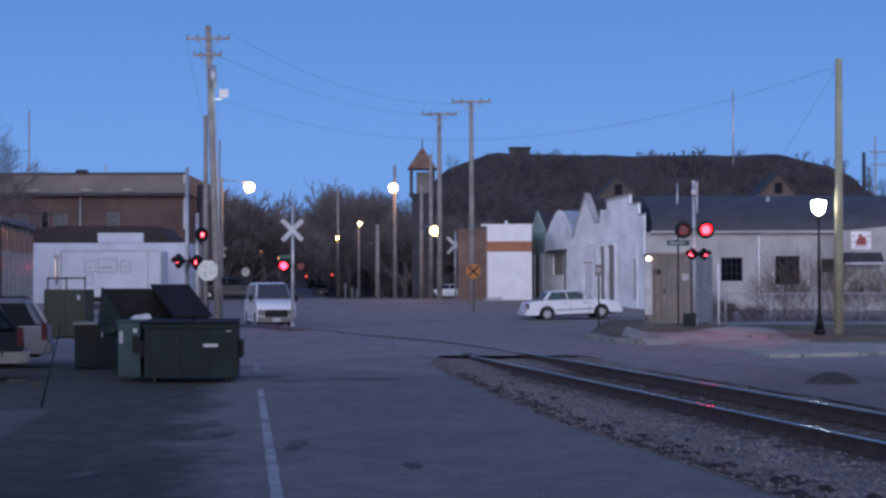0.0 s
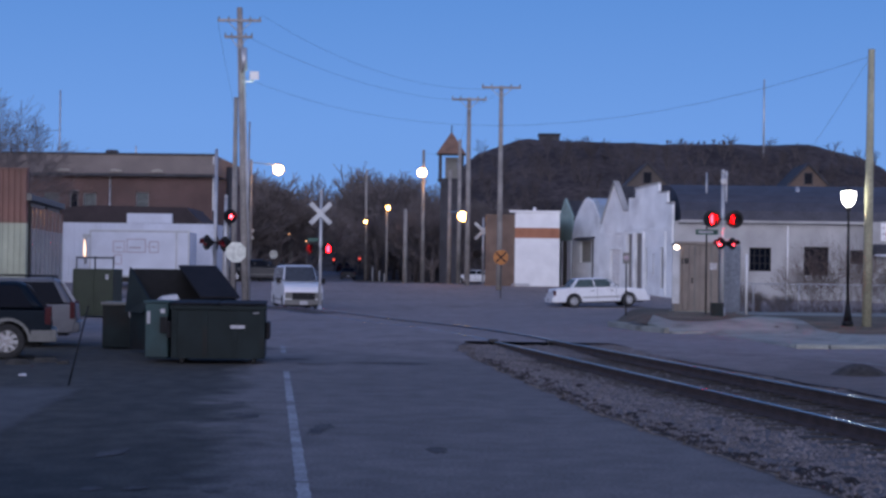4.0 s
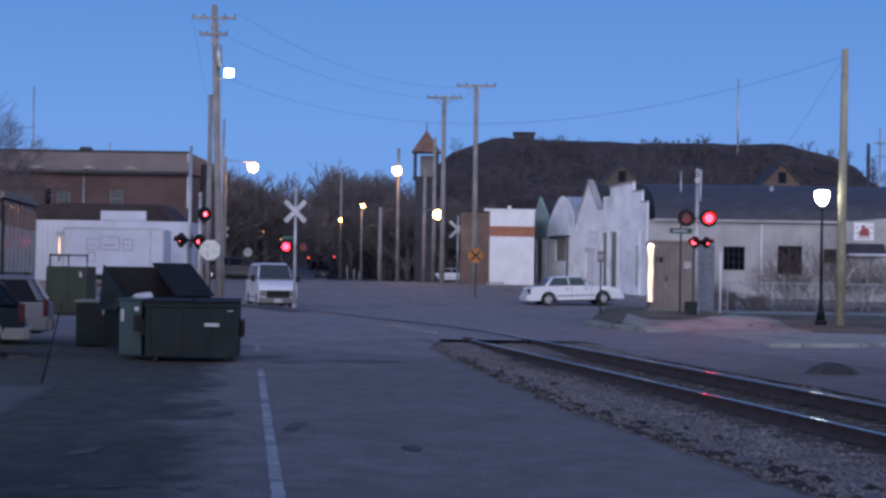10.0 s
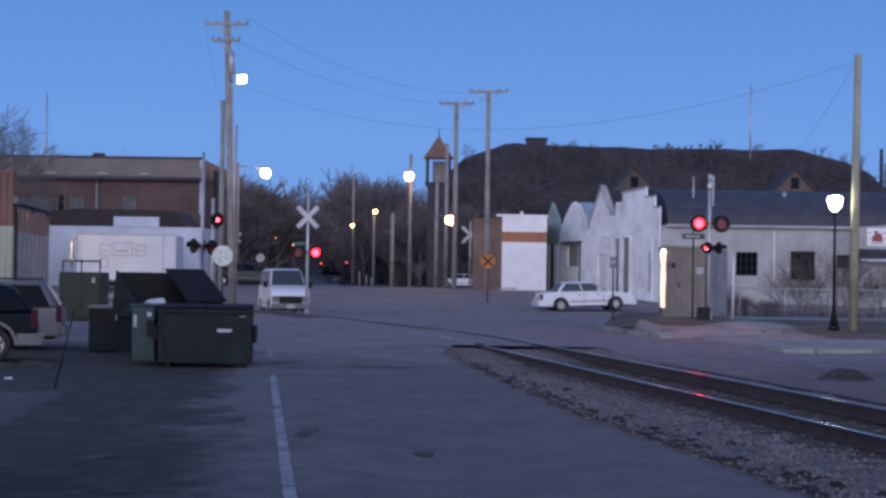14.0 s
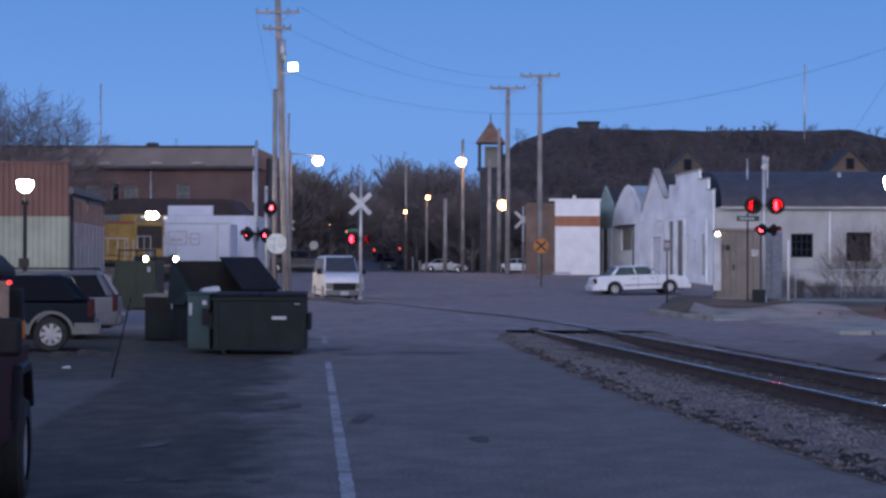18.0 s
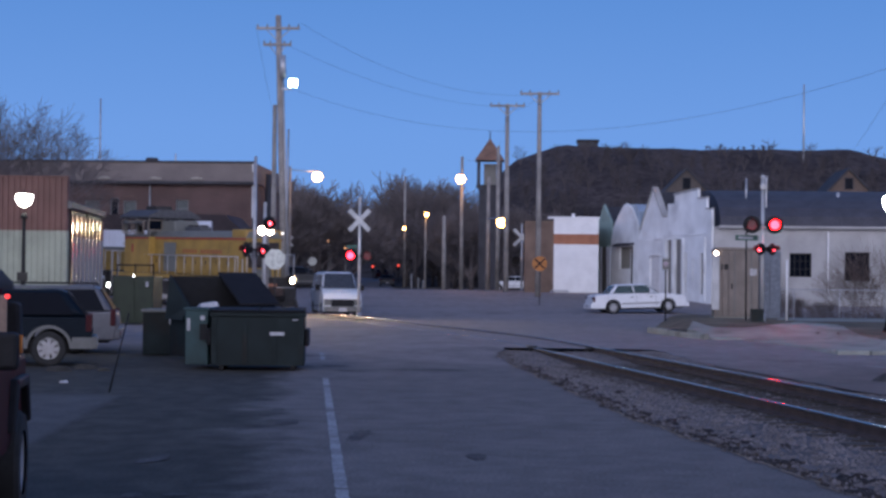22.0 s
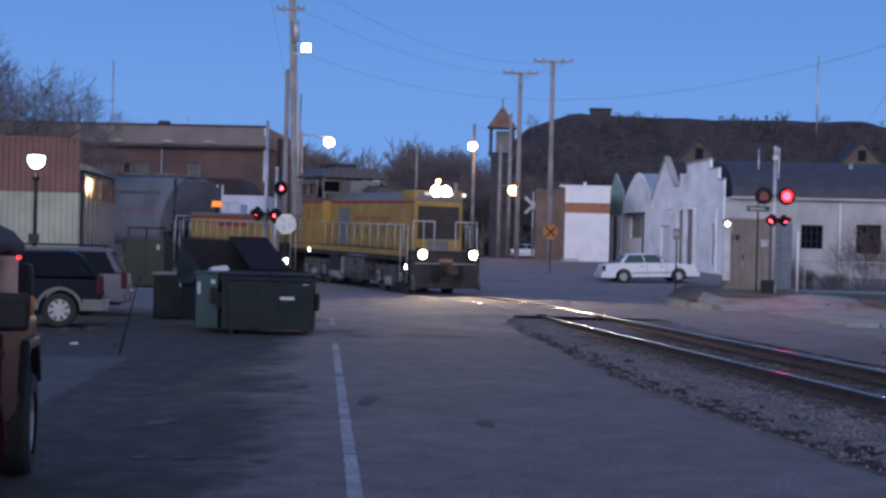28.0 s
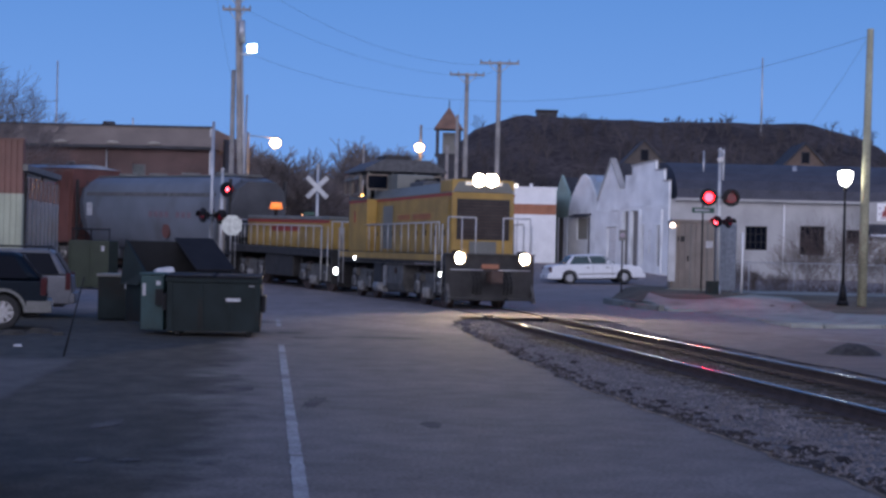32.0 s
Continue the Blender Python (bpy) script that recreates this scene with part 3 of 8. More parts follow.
strip("verge_1", span(51.4, 66.0, 44), verge_left, lambda y: 36.0, 90, verge_z, GRASS, "dead winter grass and bare dirt on a kerbed corner", "grass verge")
strip("verge_2", span(46.9, 51.4, 12), lambda y: 10.5, lambda y: 36.0, 60, verge_z, GRASS, "dead brown grass round the lamp post", "grass verge")
# concrete ramp and walk that sweep round the corner: its lower and upper edge, and the lower edge's height
RAMP = [((5.6, 53.2), (6.0, 55.2), 0.14), ((6.18, 51.15), (6.5, 53.2), 0.06), ((7.1, 51.3), (7.5, 53.3), 0.02), ((7.6, 48.5), (9.2, 55.2), 0.02), ((7.85, 45.0), (10.9, 60.5), 0.02), ((8.0, 41.4), (11.4, 59.0), 0.06),
        ((8.8, 41.4), (10.9, 53.5), 0.08), ((10.38, 42.1), (10.75, 48.6), 0.08), ((11.63, 43.1), (12.8, 47.5), 0.08), ((20.0, 46.3), (20.5, 49.2), 0.08), ((36.0, 49.5), (36.0, 52.4), 0.08)]
ramp = Build()
_vs = []
for k in range(len(RAMP) - 1):
    for q in range(6):
        w = q / 6
        (a, b, z0), (c, d, z1) = RAMP[k], RAMP[k + 1]
        lo = [a[i] + (c[i] - a[i]) * w for i in (0, 1)]
        hi = [b[i] + (d[i] - b[i]) * w for i in (0, 1)]
        zl = z0 + (z1 - z0) * w
        for j in range(-1, 9):
            v = max(0, j) / 8
            x, y = lo[0] + (hi[0] - lo[0]) * v, lo[1] + (hi[1] - lo[1]) * v
            up = zl + (verge_z(x, y) + 0.04 - zl) * ease01(v * 2.2)
            _vs.append((x, y, -0.12 if j < 0 else max(up, verge_z(x, y) + 0.035) if y > 51.3 else up))
_n = len(_vs) // 10
ramp.add(_vs, [(r * 10 + i, r * 10 + i + 1, r * 10 + i + 11, r * 10 + i + 10) for r in range(_n - 1) for i in range(9)], True)
solid("pavement_1", ramp, CONCRETE, "pale worn concrete walk sloping to the street corner", "pavement")
slab("pavement_2", [(11.5, 66.05), (34, 66.05), (60, 66.05), (60, 72.4), (11.5, 72.4)], -0.1, 0.3, CONCRETE, "pale concrete pavement along a fence", "pavement")
KERBS = (((4.85, 58.0), (5.25, 54.6), 0.2), ((5.25, 54.6), (5.5, 53.2), 0.19), ((5.5, 53.2), (6.05, 51.25), 0.17), ((8.0, 41.2), (8.8, 41.2), 0.1), ((8.8, 41.2), (10.38, 41.9), 0.1), ((10.38, 41.9), (11.63, 42.9), 0.1), ((11.63, 42.9), (20.0, 46.1), 0.1), ((20.0, 46.1), (36.0, 49.3), 0.1))
for a, b, top in KERBS:
    v = Vector((b[0] - a[0], b[1] - a[1]))
    n = max(1, round(v.length / 2.4))
    for i in range(n):
        p = Vector(a) + v * (i / n)
        q = Vector(a) + v * ((i + 0.985) / n)
        d = q - p
        solid("kerb", Build().prism([(-0.15, -0.1), (-0.13, top - 0.03), (-0.1, top), (0.02, top), (0.02, -0.1)], "x", 0, d.length), CONCRETE, "weathered pale concrete kerb stone", "kerb", m=pose(p.x, p.y, 0, 0, 0, math.degrees(math.atan2(d.y, d.x))))
solid("kerb_drain", Build().box(5.42, 5.62, 53.05, 53.3, 0.0, 0.12), BLACK, "dark drain mouth in the kerb", "drain", "")
deck = Build()
_ring = [(on_track(s), s) for s in span(21, 75, 60)]
deck.add([(x + math.cos(h) * o, y + math.sin(h) * o, rise(y) + swell(y) + 0.1195) for (x, y, h), s in _ring for o in (-0.6, 0.6)], [(2 * i, 2 * i + 1, 2 * i + 3, 2 * i + 2) for i in range(60)])
solid("crossing_deck", deck, TIE, "dark stained deck between the rails in the street", "track deck")
solid("road_line_2", Build().prism([(7.45, 35.6), (7.52, 35.66), (8.78, 32.16), (10.1, 28.4), (10.0, 28.34), (8.7, 32.1)], "z", 0.003, 0.007), LINE, "faded white parking line", "road line")
mound = Build()
mound.add([(6.95 + 0.55 * r * math.cos(i * 0.5236), 29.9 + 0.5 * r * math.sin(i * 0.5236), 0.22 * (1 - r * r) + 0.03 * noise.noise((i * 1.3, r * 5, 0)) - 0.02) for r in (1.0, 0.75, 0.45, 0.15) for i in range(12)],
          [(k * 12 + i, k * 12 + (i + 1) % 12, (k + 1) * 12 + (i + 1) % 12, (k + 1) * 12 + i) for k in range(3) for i in range(12)] + [tuple(36 + i for i in range(12))], True)
solid("dirt_mound", mound, DIRT, "low mound of dark dirt beside the track", "dirt mound", "")
# unseen walls closing the place behind and beside the camera, added to cut reflections
for k, (x0, x1, y0, y1, h) in enumerate(((-75, 75, -46, -45, 9.0), (-76, -75, -46, 40, 8.0), (75, 76, -46, 90, 8.0))):
    solid("wall_%d" % (k + 1), Build().box(x0, x1, y0, y1, -0.1, h), BRICK, "plain brick wall closing the street", "wall")

# ---- buildings ----
def wall_with(build, x0, x1, z0, z1, y0, y1, holes):
    """A wall along x from y0 to y1 thick with rectangular openings (xa, xb, za, zb) cut through."""
    xs = sorted({x0, x1, *[h[0] for h in holes], *[h[1] for h in holes]})
    zs = sorted({z0, z1, *[h[2] for h in holes], *[h[3] for h in holes]})
    for xa, xb in zip(xs, xs[1:]):
        for za, zb in zip(zs, zs[1:]):
            cx, cz = (xa + xb) / 2, (za + zb) / 2
            if not any(h[0] < cx < h[1] and h[2] < cz < h[3] for h in holes):
                build.box(xa, xb, y0, y1, za, zb)


def window(parent, name, x0, x1, z0, z1, y, bars_x=1, bars_z=1, frame_mat=WHITE, pane_mat=GLASS, deep=0.12):
    """A window in a wall that faces -y: frame, bars, panes."""
    f = Build()
    t = 0.05
    f.box(x0, x1, y - 0.02, y + deep, z0, z0 + t).box(x0, x1, y - 0.02, y + deep, z1 - t, z1).box(x0, x0 + t, y - 0.02, y + deep, z0 + t, z1 - t).box(x1 - t, x1, y - 0.02, y + deep, z0 + t, z1 - t)
    w = part(name, f, frame_mat, parent)
    bar = Build()
    for i in range(1, bars_x):
        c = x0 + (x1 - x0) * i / bars_x
        bar.box(c - 0.015, c + 0.015, y + deep * 0.4, y + deep * 0.7, z0 + t, z1 - t)
    for i in range(1, bars_z):
        c = z0 + (z1 - z0) * i / bars_z
        bar.box(x0 + t, x1 - t, y + deep * 0.38, y + deep * 0.72, c - 0.015, c + 0.015)
    if bars_x * bars_z > 1:
        part("glazing_bars", bar, frame_mat, w)
    part("pane", Build().box(x0 + t, x1 - t, y + deep * 0.75, y + deep * 0.9, z0 + t, z1 - t), pane_mat, w)
    return w


# brick building with a tan mansard roof
bb = thing("brick_building", pose(-17.8, 112, rise(112)), "two-storey dark red brick building with tan mansard roof", "building")
GREYPANE = material("grey_old_glass", (0.085, 0.098, 0.1), 0.3, vary=0.3, bump=0, spec=0.2)
holes = [(-9.75, -9.18, 4.0, 6.3), (-8.84, -7.94, 4.2, 6.1), (-5.23, -4.37, 5.0, 6.2), (-11.5, -10.5, 4.2, 6.1), (-15.2, -14.2, 4.2, 6.1), (-19.0, -18.0, 4.2, 6.1), (-25, -24, 4.2, 6.1)]
b = Build()
wall_with(b, -42, 0, 0, 7.4, 0, 0.35, holes)
part("wall", b, BRICK, bb, "dark red brick front wall")
part("side_wall", Build().box(-0.35, 0, 0.35, 14, 0, 7.4), BRICK, bb)
part("rear_wall", Build().box(-42, -0.35, 13.6, 13.95, 0, 7.4), BRICK, bb)
part("floor_slab", Build().box(-41.9, -0.4, 0.4, 13.5, 3.4, 3.6), SHADE, bb)
for h in holes:
    w = window(bb, "window", h[0], h[1], h[2], h[3], 0.1, 1, 2, material("grey_sash", (0.2, 0.22, 0.23), 0.6) if h is holes[0] else bpy.data.materials["grey_sash"], GLASS if h is holes[0] else GREYPANE)
    if h is holes[0]:
        continue
    arch = Build()
    c, r = (h[0] + h[1]) / 2, (h[1] - h[0]) / 2
    pts = [(c + (r + 0.15) * math.cos(a), h[3] + 0.45 * math.sin(a)) for a in span(0, math.pi, 8)] + [(c + r * math.cos(a), h[3] + 0.02 + 0.25 * math.sin(a)) for a in span(math.pi, 0, 8)]
    arch.prism(pts, "y", -0.06, -0.003)
    part("arch", arch, ARCH, w, "brick arch over the window")
part("roof", Build().prism([(0.0 - 0.35, 7.4), (0.1, 8.75), (14.2, 8.75), (14.3, 7.4)], "x", -42.2, 0.2), MANSARD, bb, "tan sheet-metal mansard roof")
part("cornice", Build().box(-42.3, 0.3, -0.55, -0.36, 7.25, 7.45).box(-42.2, 0.25, 0.0, 0.2, 8.755, 8.87), DARKROOF, bb)
for x in (-3.75, -6.55, -10.1, -14.6):
    dm = Build()
    dm.prism([(x + 0.42 * math.cos(a), 7.58 + 0.17 * math.sin(a)) for a in span(0, math.pi, 8)], "y", -0.46, 0.2)
    part("eyebrow_dormer", dm, BOARD_PALE, bb, "small pale arched dormer")
part("roof_vent", Build().box(-8.0, -7.3, 3, 3.7, 8.75, 9.1).tube((-7.65, 3.35, 9.1), (-7.65, 3.35, 9.3), 0.5, 0.4), DARKROOF, bb)
part("roof_pipe", Build().tube((-5.7, 2, 8.75), (-5.7, 2, 9.5), 0.05).tube((-5.9, 2, 8.75), (-5.6, 2, 9.0), 0.2, 0.08), GALV, bb)
part("drainpipe", Build().tube((-7.0, -0.08, 0), (-7.0, -0.08, 7.2), 0.06), GALV, bb)
part("corner_trim", Build().box(0.0, 0.1, -0.1, 0.0, 5.0, 8.7), GALV, bb)

# white shed behind the trailer, with a dark low roof and a box on it
sh = thing("white_shed", pose(-15.24, 97, rise(97)), "long white metal shed with dark low roof", "shed")
b = Build()
_rib = [(-9.4, 0.12), (-9.4, 0.0)]
for i in range(30):
    _rib += [(-9.3 + i * 0.31, 0.0), (-9.29 + i * 0.31, -0.03), (-9.25 + i * 0.31, -0.03), (-9.24 + i * 0.31, 0.0)]
b.prism(_rib + [(0.0, 0.0), (0.0, 0.12)], "z", 0, 3.77)
part("wall", b, TRAILER, sh)
part("side_wall", Build().box(-0.12, 0, 0.12, 6, 0, 3.77), TRAILER, sh)
part("roof", Build().prism([(-9.35, 3.78), (-9.35, 4.66), (-7.4, 4.82), (-1.8, 4.76), (-1.35, 4.3), (-0.9, 3.9), (-0.9, 3.78)], "y", 0.4, 6.2), SHEDROOF, sh, "dark reddish low roof")
part("roof_box", Build().box(-5.25, -2.58, 0.1, 1.6, 3.79, 4.36), TRAILER, sh, "white box on the roof", bevel=0.02)
# parked box trailer with a faded drawing
tr = thing("box_trailer", pose(-15.8, 91.5, rise(91) - 0.12), "white box trailer with faded red drawing", "trailer")
part("box", Build().box(-5.55, 0, 0, 2.5, 0.95, 3.45), TRAILER, tr, bevel=0.06)
fr = Build().box(-5.57, 0.02, -0.025, 0.0, 3.4, 3.5).box(-5.57, 0.02, -0.025, 0.0, 0.9, 1.0)
for x in (-5.57, -0.06, -0.75):
    fr.box(x, x + 0.08, -0.025, 0, 1.0, 3.4)
part("edge_rail", fr, GALV, tr)
part("chassis", Build().box(-5.6, -0.3, 0.5, 2.0, 0.6, 0.95).box(-4.9, -4.8, 0.4, 0.6, 0, 0.9).box(-4.9, -4.8, 1.9, 2.1, 0, 0.9), GRIME, tr)
for x in (-0.9, -2.0):
    wh = Build()
    wh.prism(tread(14, 0.45, 0.3), "y", 0.2, 0.5)
    part("wheel", wh, RUBBER, tr, "", pose(x, 0, 0.46))
dr = Build()
for x0, x1, z0, z1 in ((-4.26, -3.6, 2.26, 2.91), (-3.49, -2.42, 2.26, 3.03), (-2.24, -1.7, 2.26, 2.9), (-4.2, -3.75, 1.6, 2.15)):
    for a in ((x0, x1, z1 - 0.05, z1), (x0, x1, z0, z0 + 0.05), (x0, x0 + 0.05, z0, z1), (x1 - 0.05, x1, z0, z1)):
        dr.box(a[0], a[1], -0.008, -0.001, a[2], a[3])
for x0, x1, z0, z1 in ((-3.35, -2.7, 2.5, 2.58), (-2.1, -1.85, 2.55, 2.62), (-4.1, -3.75, 2.5, 2.56), (-3.6, -3.5, 2.3, 2.34), (-2.42, -2.24, 2.6, 2.64)):
    dr.box(x0, x1, -0.008, -0.001, z0, z1)
part("drawing", dr, PINK, tr, "faded red line drawing of shapes")
part("downpipe", Build().tube((-5.75, -0.1, 1.6), (-5.75, -0.1, 3.1), 0.08).box(-5.9, -5.55, -0.2, 0, 3.05, 3.25), GALV, tr)
# added plate: its glowing face stands in for a glint off the downpipe
pipe_glow = part("reflector_strip", Build().box(-0.1, 0.1, 0.004, 0.03, -0.5, 0.5), GALV, tr, "added plate that imitates a reflection on the pipe", pose(-5.75, -0.22, 2.5))
part("lit_side", Build().prism([(-0.03, -0.5), (0.03, -0.5), (0.08, -0.2), (0.07, 0.1), (0.03, 0.5), (-0.02, 0.3), (-0.07, -0.1)], "y", 0.034, 0.046), glow("warm_pipe_light", (1.0, 0.66, 0.45), 2.2), pipe_glow, "glowing face imitating reflected light")

# metal building near the lot: red-brown upper and cream lower corrugated sheets
mb = thing("metal_building", pose(-11.15, 41, 0), "corrugated metal building, red-brown above cream", "building")


def corrugated(x0, x1, z0, z1, y, pitch=0.15, deep=0.03):
    b = Build()
    n = round((x1 - x0) / pitch)
    pts = []
    for i in range(n):
        a = x0 + i * pitch
        pts += [(a, y), (a + pitch * 0.62, y), (a + pitch * 0.72, y - deep), (a + pitch * 0.9, y - deep)]
    pts.append((x0 + n * pitch, y))
    m = len(pts)
    b.add([(p[0], p[1], z0) for p in pts] + [(p[0], p[1], z1) for p in pts], [(i, i + 1, m + i + 1, m + i) for i in range(m - 1)])
    b.add([(x0, y + 0.02, z0), (x1, y + 0.02, z0), (x1, y + 0.02, z1), (x0, y + 0.02, z1)], [(0, 1, 2, 3)])
    b.box(x0, x1, y + 0.03, y + 0.12, z0, z1)
    return b


part("lower_wall", corrugated(-16.5, 0, 0, 2.87, 0), CREAM, mb, "cream corrugated sheets")
part("upper_wall", corrugated(-16.5, 0, 2.87, 4.2, -0.02), REDMETAL, mb, "red-brown corrugated sheets")
part("roof", Build().prism([(-16.5, 0.13), (-0.02, 0.13), (-0.62, 5.8), (-16.5, 5.8)], "z", 3.42, 3.5), GALV, mb)
part("coping", Build().box(-16.55, 0.03, -0.07, 0.13, 4.2, 4.24), REDMETAL, mb)
part("back_wall", Build().box(-16.5, -0.78, 5.6, 5.7, 0, 3.41), CREAM, mb)
po = Build()
po.box(-0.12, 0, 0.15, 5.72, 0, 3.4)
SIDE = pose(0, 0, 0, 0, 0, 6.0)
part("side_wall", po, CARGREY, mb, "", SIDE)
for i in range(2):
    y0 = 0.22 + i * 2.76
    edge = [(0.07, y0)]
    for j in range(64):
        u = (j % 16 + 0.5) / 16
        tilt = 1.2 + 7.4 * u if u < 0.77 else -13.5
        edge.append((edge[-1][0] - 2.66 / 64 * math.tan(radians(tilt)), edge[-1][1] + 2.66 / 64))
    sheets = []
    for z0, z1 in ((0.1, 2.74), (2.75, 3.3)):
        rib = Build()
        rib.add([(x, y, z0) for x, y in edge] + [(x, y, z1) for x, y in edge], [(k, 65 + k, 66 + k, k + 1) for k in range(64)], True)
        sheets.append(rib.box(0.0, 0.035, y0, y0 + 2.66, z0, z1))
    d = part("sliding_door", sheets[0], DARKMETAL, mb, "grey shiny metal door panel, slightly buckled", SIDE)
    part("top_panel", sheets[1], REDSHEET, d, "red-brown shiny sheet across the top of the door")
    part("door_frame", Build().box(-0.06, 0.056, y0 - 0.06, y0 - 0.005, 0, 3.4), GRIME, d)
    part("door_frame", Build().box(-0.06, 0.056, y0 + 2.665, y0 + 2.695, 0, 3.4), GRIME, d)
part("door_canopy", Build().prism([(0.0, 3.42), (0.0, 3.62), (0.12, 3.58), (0.12, 3.44)], "y", -0.1, 5.8), DUSTY_EAVE, mb, "pale sheet-metal eave strip", SIDE)

# ---- row of old shops and the warehouse ----
def wall_cut(outline, openings, y0, y1):
    """A front whose outline runs from (0, 0) along the ground and back over the top, with openings (a, b, c, d) cut through."""
    top = [outline[0]] + list(reversed(outline[2:])) + [outline[1]]
    ridge_line = [p for p in top if p[1] > 0]

    def high(x, right):
        best = 0.0
        for (xa, za), (xb, zb) in zip(ridge_line, ridge_line[1:]):
            if xb - xa > 1e-6 and (xa - 1e-6 <= x < xb - 1e-6 if right else xa + 1e-6 < x <= xb + 1e-6):
                best = za + (zb - za) * (x - xa) / (xb - xa)
        return best or ridge_line[0 if right else -1][1]
    xs = sorted({p[0] for p in outline} | {o[0] for o in openings} | {o[1] for o in openings})
    b = Build()
    for xa, xb in zip(xs, xs[1:]):
        if xb - xa < 1e-4:
            continue
        mid = (xa + xb) / 2
        hole = [o for o in openings if o[0] < mid < o[1]]
        if hole:
            if hole[0][2] > 0.02:
                b.box(xa, xb, y0, y1, 0, hole[0][2])
            b.prism([(xa, hole[0][3]), (xb, hole[0][3]), (xb, high(xb, False)), (xa, high(xa, True))], "y", y0, y1)
        else:
            b.prism([(xa, 0), (xb, 0), (xb, high(xb, False)), (xa, high(xa, True))], "y", y0, y1)
    return b.weld()


def front(name, label, x0, y0, x1, y1, outline, depth, wall_mat, roof_mat, openings, z, roof_pts=None):
    """A narrow building whose front runs from (x0, y0) to (x1, y1); outline in metres along the front and up."""
    ang = math.atan2(y1 - y0, x1 - x0)
    th = thing(name, pose(x0, y0, z, 0, 0, math.degrees(ang)), label, "building")
    part("front_wall", wall_cut(outline, openings, 0, 0.13), wall_mat, th)
    part("side_wall", Build().box(0, 0.25, 0.13, depth, 0, outline[-1][1] * 0.94), wall_mat, th)
    if roof_pts:
        part("roof", Build().prism(roof_pts, "y", 0.13, depth), roof_mat, th)
    for k, (a, bx, c, d, mat, nm) in enumerate(openings):
        o = part(nm, Build().box(a, bx, 0.1, 0.125, c, d), mat, th)
        part("lintel", Build().box(a - 0.08, bx + 0.08, -0.05, 0.0, d, d + 0.1), wall_mat, o)
    return th


RECESS = material("grey_recess", (0.2, 0.19, 0.18), 0.9, vary=0.3)
DOORWHITE = material("white_door", (0.66, 0.66, 0.66), 0.6)
BOARD = material("grey_board", (0.25, 0.24, 0.21), 0.8)
# the fronts run away from the warehouse's corner towards the street's far side
C0, C1 = Vector((10.75, 90.0)), Vector((5.35, 105.5))
L = (C1 - C0).length


def along(d):
    p = C0 + (C1 - C0) * (d / L)
    return p.x, p.y


# distances from the corner: stepped 0..6.4, gable 6.4..9.9, arch 9.9..14, green 14..16.4
def shop(name, label, d0, d1, outline, wall_mat, roof_mat, openings, roof_pts, depth=9):
    (xa, ya), (xb, yb) = along(d1), along(d0)
    return front(name, label, xa, ya, xb, yb, outline, depth, wall_mat, roof_mat, openings, rise(ya) - 0.1, roof_pts)


stepped = shop("stepped_shop", "white stucco shop with stepped parapet", 0, 6.3,
               [(0, 0), (6.3, 0), (6.3, 5.12), (5.68, 5.14), (5.66, 5.77), (4.6, 5.75), (4.58, 6.28), (1.54, 6.1), (1.52, 5.64), (0.62, 5.66), (0.6, 4.9), (0, 4.9)], SHOPWHITE, DARKROOF,
               [(0.54, 1.24, 0.1, 3.58, RECESS, "recessed_doorway"), (1.63, 2.54, 0.1, 3.6, RECESS, "recessed_doorway"), (3.0, 3.2, 0.6, 2.8, RECESS, "narrow_window"), (4.9, 5.26, 0.5, 2.77, RECESS, "narrow_window"), (3.9, 4.05, 1.2, 2.4, RECESS, "narrow_window")], None)
for x0, x1 in ((0.3, 0.5), (1.32, 1.56), (2.62, 2.86), (5.42, 5.6)):
    part("pilaster", Build().box(x0, x1, -0.09, -0.002, 0.1, 3.62), SHOPWHITE, stepped, "", None, 0.015)
part("parapet_cap", Build().prism([(4.56, 6.29), (4.56, 6.38), (1.5, 6.2), (1.5, 6.11)], "y", -0.06, 0.15).box(5.64, 6.34, -0.06, 0.15, 5.15, 5.22).box(4.6, 5.7, -0.06, 0.15, 5.78, 5.85), STUCCO, stepped)
part("wall_band", Build().box(0.1, 6.2, -0.04, -0.002, 3.76, 3.84), SHOPWHITE, stepped)
gabled = shop("gabled_shop", "white stucco shop with steep gable", 6.3, 9.9,
              [(0, 0), (3.6, 0), (3.6, 4.9), (2.19, 6.56), (1.13, 5.34), (0.4, 4.18), (0, 3.6)], SHOPWHITE, DARKROOF,
              [(1.75, 3.05, 0.1, 2.63, DOORWHITE, "door")], [(0, 3.6), (3.6, 4.8), (2.19, 6.4)])
part("gable_band", Build().box(0.1, 3.5, -0.04, -0.002, 3.5, 3.6), SHOPWHITE, gabled)
part("verge_board", Build().prism([(3.64, 4.84), (2.19, 6.56), (2.19, 6.68), (3.7, 4.92)], "y", -0.08, 0.3).prism([(0.38, 4.2), (2.19, 6.56), (2.19, 6.68), (0.3, 4.2)], "y", -0.08, 0.3), STUCCO, gabled, "pale verge board along the gable")
